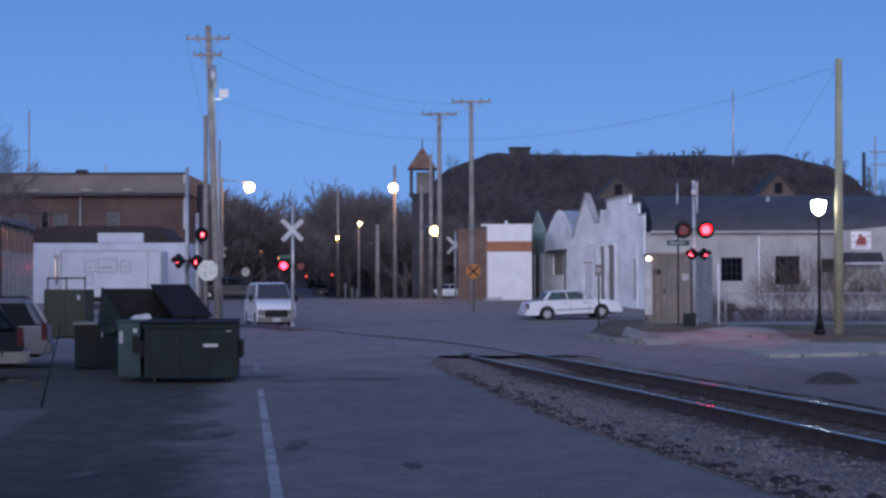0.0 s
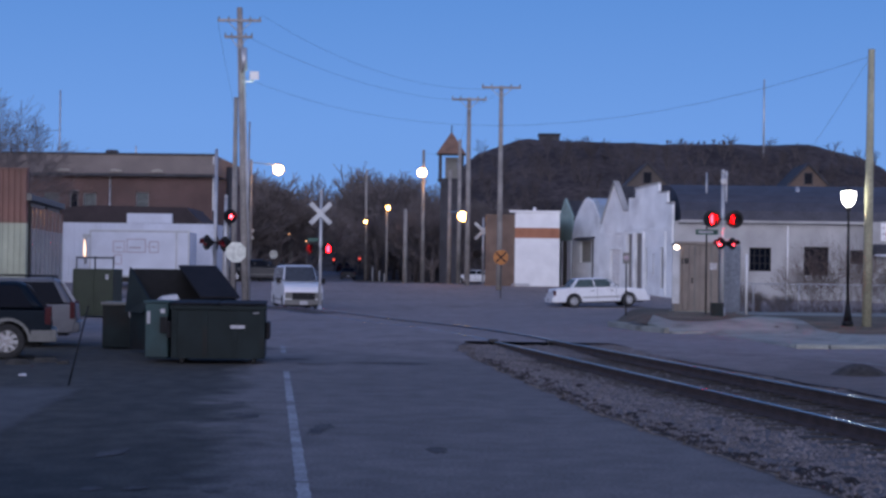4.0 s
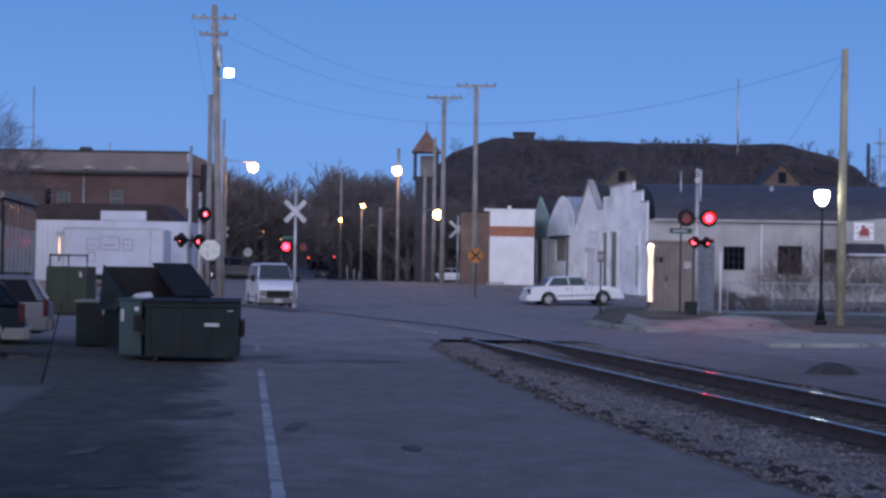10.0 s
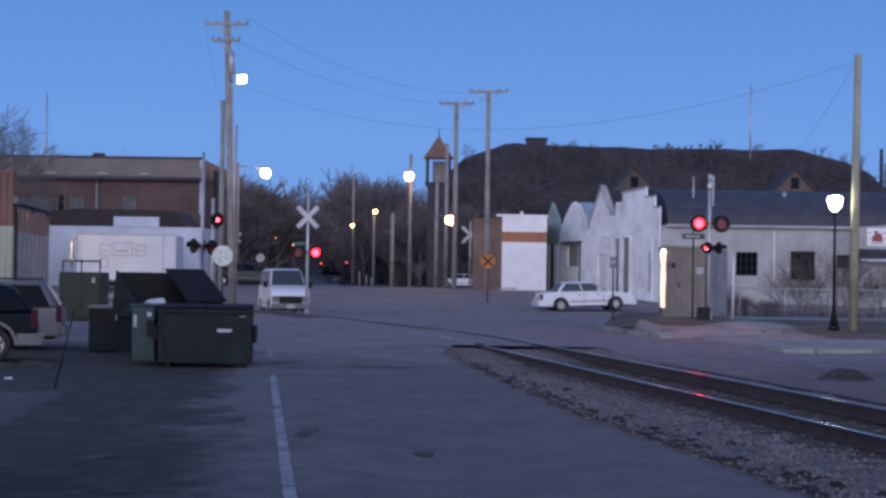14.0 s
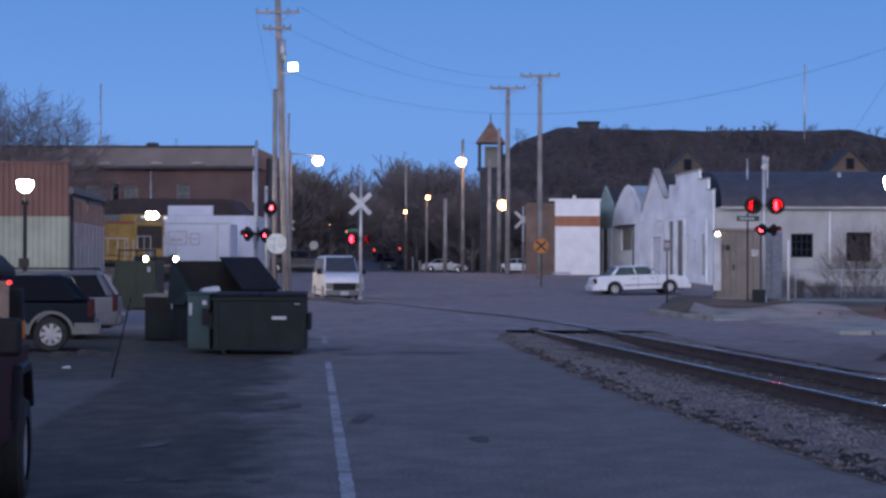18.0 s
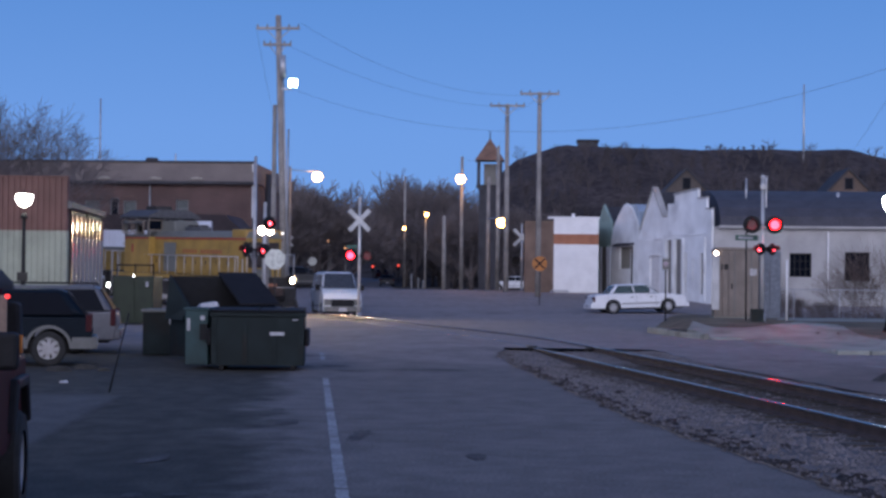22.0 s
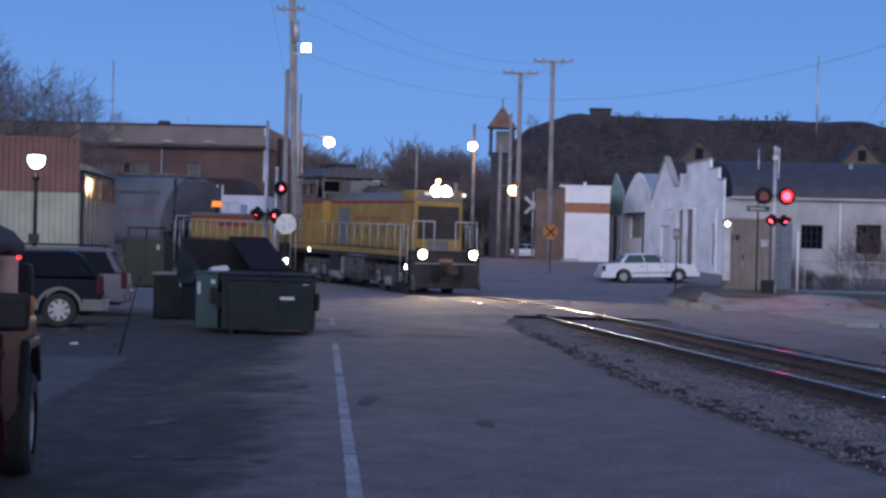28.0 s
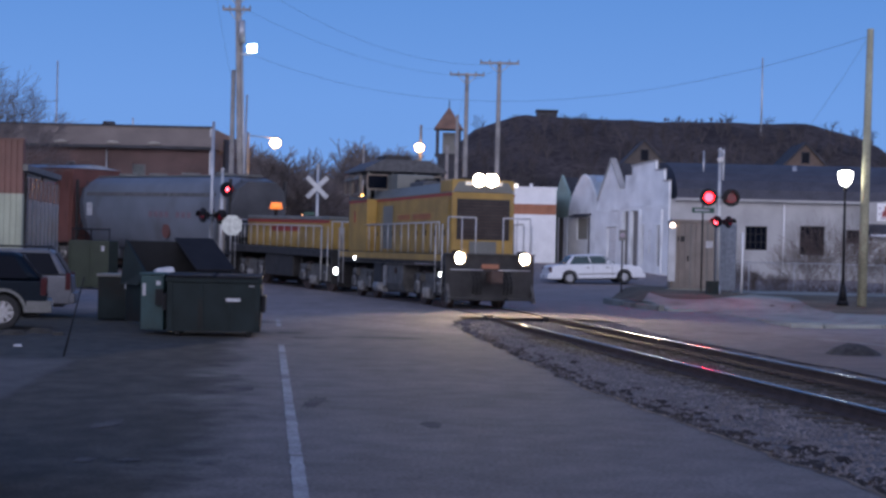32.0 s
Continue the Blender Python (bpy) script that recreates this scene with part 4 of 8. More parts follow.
arched = shop("arched_shop", "white shop with curved gable and pale metal roof", 9.9, 14.1,
              [(0, 0), (4.2, 0), (4.2, 4.25), (3.9, 4.72), (3.5, 5.16), (3.04, 5.54), (2.42, 5.81), (1.9, 5.69), (1.1, 5.09), (0.39, 4.42), (0, 3.54)], SHOPWHITE, BLUEROOF,
              [(1.4, 3.07, 1.84, 3.15, BOARD, "boarded_window")], [(4.2, 3.5), (4.0, 5.3), (3.5, 5.72), (2.4, 5.74), (1.9, 5.6), (1.1, 5.0), (0.1, 3.5)])
part("ledge", Build().prism([(0.0, 3.3), (-0.3, 3.22), (-0.3, 3.28), (0.0, 3.4)], "x", 0.9, 3.6), DARKROOF, arched, "thin dark ledge over the window")
part("downpipe", Build().tube((3.4, -0.05, 0.2), (3.4, -0.05, 3.2), 0.05, n=8), GRIME, arched)
green = shop("green_shop", "narrow grey-green gabled shop", 14.1, 16.4,
             [(0, 0), (2.3, 0), (2.3, 4.75), (1.09, 5.88), (0, 4.56)], GREENWALL, DARKROOF, [(0.45, 1.9, 0.1, 3.2, RECESS, "porch_opening")], [(0, 4.5), (2.3, 4.7), (1.09, 5.75)])
for x in (0.12, 0.75, 1.7, 2.12):
    part("porch_post", Build().box(x, x + 0.16, -0.1, -0.002, 0.0, 3.2), TRAILER, green, "pale painted porch post", None, 0.01)

wz = rise(90) - 0.15
wh = thing("warehouse", pose(10.9, 90, wz), "long white warehouse with curved dark roof", "warehouse")
holes = [(4.04, 5.22, 1.73, 3.02), (7.0, 8.33, 1.54, 3.1), (9.49, 10.2, 2.2, 2.94)]
b = Build()
wall_with(b, 0, 34, 0, 4.42, 0, 0.3, holes)
part("wall", b, STUCCO, wh)
part("side_wall", Build().box(0, 0.3, 0.3, 18, 0, 4.42), STUCCO, wh)
for h in holes:
    w = window(wh, "window", *h, 0.05, 4, 3, GRIME, GLASS)
rp = [(0.0 - 0.25, 4.42)] + [(9 - 9.25 * math.cos(a), 4.47 + 2.35 * math.sin(a)) for a in span(0.0, math.pi, 14)]
part("roof", Build().prism(rp, "x", 0.3, 34.2), ROOFGREY, wh, "curved dark shingle roof")
part("eave", Build().box(0.2, 34.2, -0.32, -0.002, 4.34, 4.47), STUCCO, wh)
part("drainpipe", Build().tube((6.1, -0.06, 0.3), (6.1, -0.06, 4.2), 0.05), WHITE, wh)
part("vent_pipe", Build().tube((2.0, 2.2, 5.4), (2.0, 2.2, 7.2), 0.05), GALV, wh)
part("stub_vent", Build().tube((7.2, 3.0, 5.6), (7.2, 3.0, 6.5), 0.12), GALV, wh)
an = Build().box(10.36, 15.5, -1.4, 0, 0, 3.1)
a_ = part("annex", an, STUCCO, wh, "low white annex with awning")
part("awning", Build().prism([(-2.1, 2.62), (-2.1, 2.7), (-1.4, 3.25), (-1.4, 2.62)], "x", 10.3, 12.4), DARKROOF, a_, "dark shingled awning")
part("parapet", Build().prism([(10.36, 3.1), (15.4, 3.1), (15.4, 4.85), (13.0, 4.66), (10.36, 4.4)], "y", -1.4, -1.1), STUCCO, a_)
part("awning_edge", Build().box(10.3, 12.4, -2.12, -2.06, 2.58, 2.7), TRAILER, a_, "pale edge of the awning")
for x in (10.7, 12.0, 12.35):
    part("door_post", Build().box(x, x + 0.12, -1.46, -1.4, 0.2, 2.55), GALV, a_)
part("annex_vent", Build().box(11.25, 11.45, -1.44, -1.4, 1.12, 1.3), GRIME, a_)
sg = thing("wall_sign", pose(21.68, 88.53, wz + 3.42), "white sign with red picture on the annex", "sign")
part("board", Build().box(0, 1.06, 0, 0.05, 0, 0.95), WHITE, sg)
part("picture", Build().box(0.26, 0.82, -0.008, -0.001, 0.22, 0.5).prism([(0.3, 0.5), (0.78, 0.5), (0.78, 0.66), (0.6, 0.66), (0.57, 0.8), (0.4, 0.8), (0.38, 0.58)], "y", -0.008, -0.001), SIGNRED, sg, "faded red printed picture")
for x0, x1, z in ((0.08, 0.2, 0.66), (0.86, 1.0, 0.66), (0.08, 0.2, 0.34), (0.86, 1.0, 0.34), (0.2, 0.88, 0.1)):
    part("marking", Build().box(x0, x1, -0.007, -0.001, z, z + 0.07), PINK, sg, "pale red bar of lettering")

# white box building with an orange band
wb = thing("white_block", pose(2.47, 100, rise(100)), "plain white block building with orange-brown band", "building")
part("wall", Build().box(0, 2.7, 0, 0.3, 0, 3.2).box(0, 2.7, 0, 0.3, 3.82, 4.74), WHITE, wb)
part("band", Build().box(0, 2.7, -0.005, 0.3, 3.2, 3.82), ORANGE, wb, "orange-brown painted band")
part("brown_wall", Build().box(-1.75, 0, 0.02, 0.3, 0, 4.6), BROWNWALL, wb, "brown side of the block")
part("back", Build().box(-1.75, 2.7, 0.3, 7, 0, 4.55), BROWNWALL, wb)
part("coping", Build().box(-0.35, 2.75, -0.06, 0.35, 4.745, 4.87), WHITE, wb)
part("roof_vent", Build().tube((1.2, 1, 4.55), (1.2, 1, 5.1), 0.1), WHITE, wb)
rk = thing("pipe_rack", pose(2.3, 98.6, rise(98.6)), "low white bent-pipe rack before the white block", "rack")
for x in (0.0, 1.0):
    part("post", Build().tube((x, 0, 0), (x, 0, 0.4), 0.04), GALV, rk)
part("rail", Build().tube((-0.02, 0, 0.42), (1.02, 0, 0.42), 0.045), GALV, rk)

# bell tower
tw = thing("bell_tower", pose(-2.15, 150, rise(150)), "brick bell tower with open belfry and pointed brown roof", "tower")
part("shaft", Build().box(-0.95, 0.95, -0.95, 0.95, 0, 9.2), DARKROOF, tw)
for x in (-1.0, 1.0):
    for y in (-1.0, 1.0):
        part("post", Build().box(x - 0.13, x + 0.13, y - 0.13, y + 0.13, 9.2, 11.7), DARKROOF, tw)
part("railing", Build().box(-1.2, 1.2, -1.2, -1.1, 9.2, 9.5), DARKROOF, tw)
part("bell_panel", Build().box(-0.55, 0.6, 0.4, 0.5, 9.25, 11.5), CARGREY, tw)
part("roof", Build().loft([(-1.32, -1.32, 11.72), (1.32, -1.32, 11.72), (1.32, 1.32, 11.72), (-1.32, 1.32, 11.72)], [(-0.04, -0.04, 13.75), (0.04, -0.04, 13.75), (0.04, 0.04, 13.75), (-0.04, 0.04, 13.75)]),
     material("brown_shingles", (0.15, 0.088, 0.064), 0.8, scale=2), tw, "pointed reddish-brown shingle roof")
part("finial", Build().tube((0, 0, 13.7), (0, 0, 14.4), 0.05), DARKROOF, tw)

# ---- bluff behind the town ----
def ridge(x):
    """Height of the bluff's edge."""
    pts = [(-200, 6), (-60, 7), (-20, 7), (-7, 8), (-3.5, 17), (-0.4, 20.6), (7.6, 23.6), (15, 23.0), (30, 22.9), (52.5, 22.9), (60, 21.2), (63.5, 19.6), (68, 15), (90, 12), (220, 10)]
    for (a, za), (b_, zb) in zip(pts, pts[1:]):
        if a <= x <= b_:
            return za + (zb - za) * (x - a) / (b_ - a)
    return 8


b = Build()
nx, ny = 260, 26
vs = []
for j in range(ny + 1):
    for i in range(nx + 1):
        x = -200 + 420 * i / nx
        w = min(1.0, j / 18)
        y = 205 + j * 3.0 + (40 if -36 < x < -6 and j > 0 else 0)
        z = rise(y) - 0.3 + (ridge(x) - 1) * (w ** 0.8) + (0.9 * noise.noise((x * 0.15, y * 0.15, 0)) + 0.5 * noise.noise((x * 0.5, y * 0.5, 4))) * min(1, j / 4) * (1 if j < 18 else 0.25)
        vs.append((x, y, z))
b.add(vs, [(j * (nx + 1) + i, j * (nx + 1) + i + 1, (j + 1) * (nx + 1) + i + 1, (j + 1) * (nx + 1) + i) for j in range(ny) for i in range(nx)], True)
solid("bluff", b, HILL, "dark wooded bluff behind the town", "hill")
rb = thing("hilltop_building", pose(11.75, 262, 22.75), "small dark flat-roofed building on the bluff", "building")
part("wall", Build().box(-1.6, 1.6, 0, 3, -1, 1.4), DARKROOF, rb)
part("roof", Build().box(-1.75, 1.75, -0.2, 3.2, 1.4, 1.75), BLACK, rb)


def house(x, y, w, h, wall_mat, label):
    th = thing("house", pose(x, y, rise(y) - 0.4), label, "house")
    e = h - w * 0.49
    part("wall", Build().prism([(-w / 2, 0), (w / 2, 0), (w / 2, e), (0, h), (-w / 2, e)], "y", 0, 8), wall_mat, th)
    part("roof", Build().prism([(-w / 2 - 0.4, e - 0.6), (-w / 2 - 0.4, e - 0.3), (0, h + 0.3), (w / 2 + 0.4, e - 0.3), (w / 2 + 0.4, e - 0.6), (0, h)], "y", -0.3, 8.3), DARKROOF, th)
    win = part("window", Build().box(-0.4, 0.4, -0.04, 0.02, h - 2.1, h - 0.9), GLASS, th)
    part("frame", Build().box(-0.5, -0.4, -0.06, 0.0, h - 2.2, h - 0.8).box(0.4, 0.5, -0.06, 0.0, h - 2.2, h - 0.8).box(-0.4, 0.4, -0.06, 0.0, h - 0.9, h - 0.8), DARKROOF, win)
    return th


house(37.2, 185, 6.5, 13.9, material("brown_siding", (0.11, 0.08, 0.065), 0.9), "tall brown gabled house under the bluff")
house(19.5, 187, 6.5, 13.9, material("dark_siding", (0.085, 0.072, 0.065), 0.9), "dark gabled house under the bluff")


# ---- poles, wires, lamps ----
def pole(x, y, top, r=0.15, mat=WOOD, label="tall weathered wooden utility pole", arms=(), name="utility_pole", base=None, lean=(0, 0)):
    """arms: (height, half length, side shift) of crossarms with insulators."""
    g = rise(y) - 0.05 if base is None else base
    th = thing(name, pose(x, y, g), label, name.replace("_", " "))
    h = top - g
    part("shaft", Build().tube((0, 0, 0), (lean[0], lean[1], h), r, r * 0.68, 10), mat, th)
    for z, half, shift in arms:
        k = (z - g) / h
        a = part("crossarm", Build().box(-half + shift, half + shift, -0.2, -0.1, z - g - 0.06, z - g + 0.06), mat, th, "", pose(lean[0] * k, lean[1] * k, 0))
        for i in (-0.95, -0.5, 0.5, 0.95):
            part("insulator", Build().tube((half * i + shift, -0.15, z - g + 0.06), (half * i + shift, -0.15, z - g + 0.2), 0.05, 0.03, 6), CARGREY, a)
        for sgn in (-1, 1):
            part("brace", Build().tube((shift * 0.3, -0.12, z - g - 0.6), (shift + sgn * half * 0.55, -0.12, z - g - 0.04), 0.025, n=6), GALV, a)
    return th


def bowl(th, x, y, z, r, mat, arm_from=None, label="glowing lamp"):
    """A street-light head at local x, y, z: hood, arm and glowing refractor bowl."""
    if arm_from:
        part("lamp_arm", Build().tube(arm_from, (x, y, z + r * 0.9), 0.035, n=8), GALV, th)
    part("lamp_hood", Build().tube((x, y, z + r * 0.7), (x, y, z + r * 1.2), r * 0.5, r * 0.25, 12), GALV, th)
    b = Build()
    prev = [(x + r * 0.5 * math.cos(i * math.pi / 6), y + r * 0.5 * math.sin(i * math.pi / 6), z + r * 0.75) for i in range(12)]
    for k in (-0.6, -0.3, 0.0, 0.3, 0.6, 0.85, 0.98):
        c = math.sqrt(1 - k * k)
        ring = [(x + r * c * math.cos(i * math.pi / 6), y + r * c * math.sin(i * math.pi / 6), z - r * k) for i in range(12)]
        b.add(prev + ring, [(i, (i + 1) % 12, 12 + (i + 1) % 12, 12 + i) for i in range(12)], True)
        prev = ring
    b.add(prev, [tuple(range(12))])
    part("bulb_bowl", b, mat, th, label)


# the tall pole by the crossing, with its lamp, and its neighbours
big = pole(-11.02, 80, 14.6, 0.2, arms=((13.95, 1.05, 0.0), (13.15, 0.68, -0.06)), label="tall weathered wooden utility pole with a street lamp", lean=(-0.52, 0))
part("conduit", Build().tube((0.2, -0.12, 0.2), (-0.26, -0.12, 12.0), 0.05, n=6), GALV, big)
part("lamp_bracket", Build().box(-0.3, 0.2, -0.16, -0.06, 10.75, 10.83), GALV, big)
part("lamp_hood", Build().tube((0.25, -0.12, 10.98), (0.25, -0.12, 11.28), 0.26, 0.16, 12).tube((0.15, -0.12, 10.78), (0.25, -0.12, 11.0), 0.05, n=6), GRIME, big)
pole_lens = part("lamp_lens", Build().box(-0.22, 0.22, -0.012, 0.0, -0.2, 0.2), LENS, big, "square lamp lens, dark then glowing", pose(0.3, -0.4, 11.05))
part("lens_glow", Build().box(-0.2, 0.2, 0.001, 0.016, -0.18, 0.18), COOL, pole_lens, "glowing blue-white lamp face")
part("transformer", Build().tube((-0.2, -0.3, 11.3), (-0.24, -0.3, 12.4), 0.15, n=12), GALV, big)
pole(-11.88, 81.6, 10.4, 0.15, label="shorter wooden pole beside the tall one")
pole(-11.65, 84, 9.42, 0.07, GALV, "thin grey steel pole by the crossing", name="steel_pole", lean=(0.14, 0))
pole(-10.45, 66.6, 6.7, 0.09, GALV, "slim grey signal-side pole", arms=((2.9, 0.3, 0),), name="steel_pole")
pole(1.46, 95, 12.66, 0.17, arms=((12.55, 1.12, 0),), label="wooden utility pole with wide crossarm")
pole(-0.4, 100, 12.5, 0.17, arms=((12.38, 1.05, 0),), label="wooden utility pole with wide crossarm")
p740 = pole(-1.58, 105, 8.4, 0.14, label="short wooden pole with a sodium lamp")
pole(-1.06, 115, 11.2, 0.16)
bowl(p740, 0.9, -4.5, 4.5, 0.3, SODIUM, (0.0, -0.1, 4.9), "bright orange sodium lamp")
p693 = pole(-3.89, 125, 11.2, 0.15, label="wooden pole with a sodium street lamp")
bowl(p693, -0.08, -1.0, 8.56, 0.33, SODIUM, (0, 0, 8.7), "bright orange sodium lamp")
pole(-5.0, 120, 6.5, 0.17, label="short wooden pole stub")
p629 = pole(-8.74, 165, 8.7, 0.12, label="street-light pole with a sodium lamp", name="street_lamp")
bowl(p629, 0.13, -0.4, 7.43, 0.19, SODIUM, (0, 0, 6.9), "orange sodium lamp")
p592 = pole(-11.81, 180, 13.2, 0.15, label="wooden pole with a sodium street lamp")
bowl(p592, -0.01, -0.6, 6.46, 0.15, SODIUM, (0, 0, 6.4), "orange sodium lamp")
p432 = pole(-16.3, 120, 10.0, 0.14, label="wooden pole with a sodium lamp on a long arm")
bowl(p432, 2.03, -0.3, 8.38, 0.36, SODIUM, (0, 0, 8.9), "bright orange sodium lamp")
far_a = pole(-18.99, 172, 7.6, 0.1, label="far street-light pole with small lamp", name="street_lamp")
bowl(far_a, 0.0, -0.4, 5.9, 0.1, DIMSODIUM, (0, 0, 6.1), "small orange lamp")
far_b = pole(-19.33, 173, 6.4, 0.1, label="far street-light pole with small lamp", name="street_lamp")
bowl(far_b, 0.0, -0.4, 4.9, 0.09, DIMSODIUM, (0, 0, 5.1), "small orange lamp")
far_c = pole(-17.31, 171, 5.7, 0.1, label="far street-light pole with small lamp", name="street_lamp")
bowl(far_c, 0.0, -0.4, 4.1, 0.09, DIMSODIUM, (0, 0, 4.3), "small orange lamp")
pole(12.79, 54, 9.25, 0.16, PALEWOOD, "tall pale wooden pole on the verge", base=0.2, lean=(0.08, 0))
pole(50.6, 200, 18.3, 0.3, DARKROOF, "dark chimney-like pole beyond the warehouse")
pole(49.4, 190, 19.3, 0.12, WOOD, "far wooden utility pole with crossarms", arms=((17.5, 1.0, 0.3), (16.0, 0.9, 0.4)))
pole(43.5, 250, 32.0, 0.16, GALV, "thin radio mast on the bluff", name="radio_mast", base=20)
pole(-45.5, 180, 21.5, 0.12, GALV, "thin radio mast behind the brick building", name="radio_mast")
pole(-17.13, 115, 9.1, 0.3, DARKROOF, "slim dark brick chimney stack", name="chimney_stack")


def lantern(x, y, top, base=0.14, k=1.0, flat=1.0):
    th = thing("street_lantern", pose(x, y, base), "black iron lamp post with glowing white lantern", "street lamp", "iron lamp posts")
    h = top - base
    part("base", Build().tube((0, 0, 0), (0, 0, 0.15), 0.2, 0.18, 10).tube((0, 0, 0.15), (0, 0, 0.7), 0.15, 0.07, 10), BLACK, th)
    part("post", Build().tube((0, 0, 0.7), (0, 0, h - 0.3), 0.05, 0.04, 10).tube((0, 0, h - 0.42), (0, 0, h - 0.3), 0.09, 0.05, 10), BLACK, th)
    b = Build()
    prof = [(0.07, -0.27), (0.18, -0.17), (0.225, -0.02), (0.245, 0.12), (0.235, 0.2), (0.12, 0.23)]
    for (r0, z0), (r1, z1) in zip(prof, prof[1:]):
        b.tube((0, 0, h + z0 * k * flat), (0, 0, h + z1 * k * flat), r0 * k, r1 * k, 12, caps=False)
    part("globe", b, GLOBE, th, "glowing white lantern globe")
    part("cap", Build().tube((0, 0, h + 0.22 * k * flat), (0, 0, h + 0.3 * k * flat), 0.13 * k, 0.1, 10).tube((0, 0, h + 0.3 * k * flat), (0, 0, h + 0.38 * k * flat), 0.03, 0.01, 8), BLACK, th)
    return th


lantern(12.17, 54, 4.39, 0.24, k=0.95)
ll = lantern(-10.92, 36.5, 3.42, 0.0, 0.76, 0.72)
part("notice", Build().box(-0.12, 0.12, -0.07, -0.055, 1.6, 1.8), GRIME, ll, "small dark notice plate")
lantern(-11.45, 34.2, 3.55, 0.0, 0.76, 0.72)


def wire(name, pts, sag, r=0.0055):
    cu = bpy.data.curves.new(name, "CURVE")
    cu.dimensions, cu.bevel_depth, cu.bevel_resolution = "3D", r, 1
    for a, b in zip(pts, pts[1:]):
        sp = cu.splines.new("POLY")
        n = 16
        sp.points.add(n)
        for i in range(n + 1):
            t = i / n
            p = Vector(a).lerp(Vector(b), t)
            sp.points[i].co = (p.x, p.y, p.z - sag * 4 * t * (1 - t), 1)
    ob = new(name, cu)
    cu.materials.append(WIRE)
    return tagged(ob, "thin black overhead cable between poles", "cable")


wire("overhead_cable", [(-10.4, 79.8, 14.2), (1.43, 94.8, 12.5)], 1.1)
wire("overhead_cable", [(-11.2, 79.8, 13.2), (-0.41, 99.8, 12.3)], 0.7)
wire("overhead_cable", [(-11.3, 79.8, 11.2), (12.8, 54, 9.0)], 2.3)
wire("overhead_cable", [(-12.6, 79.8, 14.1), (-16.3, 120, 9.9)], 1.0)
wire("overhead_cable", [(12.8, 54, 8.95), (16.2, 91, 6.0)], 0.25)
wire("overhead_cable", [(1.43, 95, 12.5), (-0.41, 100, 12.3), (-1.06, 115, 11.1), (-3.89, 125, 11.0)], 0.4)


# ---- crossing signals ----
def disc(r, y0, y1, n=20):
    return Build().prism(tread(n, r, 0), "y", y0, y1)


def flasher(th, x, y, z, lit_mat=None, turn=0.0, small=False):
    """One red signal head: black round shield, visor and a lens plate that can turn, dark on its back."""
    r = 0.3 if not small else 0.2
    unit = part("signal_head", disc(r, -0.02, 0.02), BLACK, th, "black round signal shield", pose(x, y, z, 0, 0, turn))
    vis = Build()
    n = 9
    for i in range(n - 1):
        a0, a1 = radians(-15 + 210 * i / (n - 1)), radians(-15 + 210 * (i + 1) / (n - 1))
        q = r * 0.6
        vis.add([(q * math.cos(a0), -0.02, q * math.sin(a0)), (q * math.cos(a1), -0.02, q * math.sin(a1)), (q * math.cos(a1), -0.24, q * math.sin(a1)), (q * math.cos(a0), -0.24, q * math.sin(a0))], [(0, 1, 2, 3)])
    part("visor", vis, BLACK, unit)
    # ring added to stop red leaking from a lit face turned backwards
    cup = Build()
    for i in range(18):
        a0, a1 = i * 0.34907, (i + 1) * 0.34907
        cup.prism([(r * 0.605 * math.cos(a0), r * 0.605 * math.sin(a0)), (r * 0.64 * math.cos(a0), r * 0.64 * math.sin(a0)), (r * 0.64 * math.cos(a1), r * 0.64 * math.sin(a1)), (r * 0.605 * math.cos(a1), r * 0.605 * math.sin(a1))], "y", -0.075, -0.02)
    part("lens_ring", cup, BLACK, unit)
    part("lamp_housing", Build().tube((0, 0.02, 0), (0, 0.22, 0), r * 0.6, r * 0.45, 12), BLACK, unit)
    return unit


def lens(th, x, y, z, name="lens_plate", lit=REDLIT):
    """A lens plate that turns about its upright middle line: its front is lit, its back is dark red glass."""
    b = Build().prism(tread(18, 0.177, 0), "y", 0.004, 0.012)
    ob = part(name, b, REDDARK, th, "dark red glass lens", pose(x, y, z))
    part("lit_face", Build().prism(tread(18, 0.15, 0), "y", -0.012, 0.0), lit, ob, "glowing red lens face")
    return ob


def small_lens(th, m):
    """A smaller lens plate on a turned head, lit on one face."""
    ob = part("small_lens_plate", Build().prism(tread(14, 0.12, 0), "y", 0.004, 0.012), REDDARK, th, "dark red glass lens", m)
    part("lit_face", Build().prism(tread(14, 0.066, 0), "y", -0.012, 0.0), REDSMALL, ob, "small glowing red lens face")
    return ob


def crossbuck(th, z, half=0.62, y=-0.12):
    for a in (45, -45):
        part("crossbuck_blade", Build().box(-half, half, -0.012, 0.012, -0.1, 0.1), BUCK, th, "white crossbuck blade", pose(0, y - (0.03 if a > 0 else 0), z, 0, a, 0))


def mast(x, y, base, h, label, spread=0.38):
    th = thing("crossing_signal", pose(x, y, base), label, "railroad signal")
    part("mast", Build().tube((0, 0, 0), (0, 0, h), 0.065, 0.06, 10), ALU, th)
    part("foot", Build().tube((0, 0, 0), (0, 0, 0.35), 0.16, 0.09, 10), GALV, th)
    part("finial", Build().tube((0, 0, h), (0, 0, h + 0.12), 0.08, 0.05, 8), ALU, th)
    return th


LZ = 2.78
left_signal = mast(-6.6, 71, -0.0, 5.2, "crossing signal mast with white crossbuck and flashing red lights")
crossbuck(left_signal, 4.3)
part("lamp_bar", Build().box(-0.5, 0.5, -0.05, 0.05, LZ - 0.04, LZ + 0.04), BLACK, left_signal)
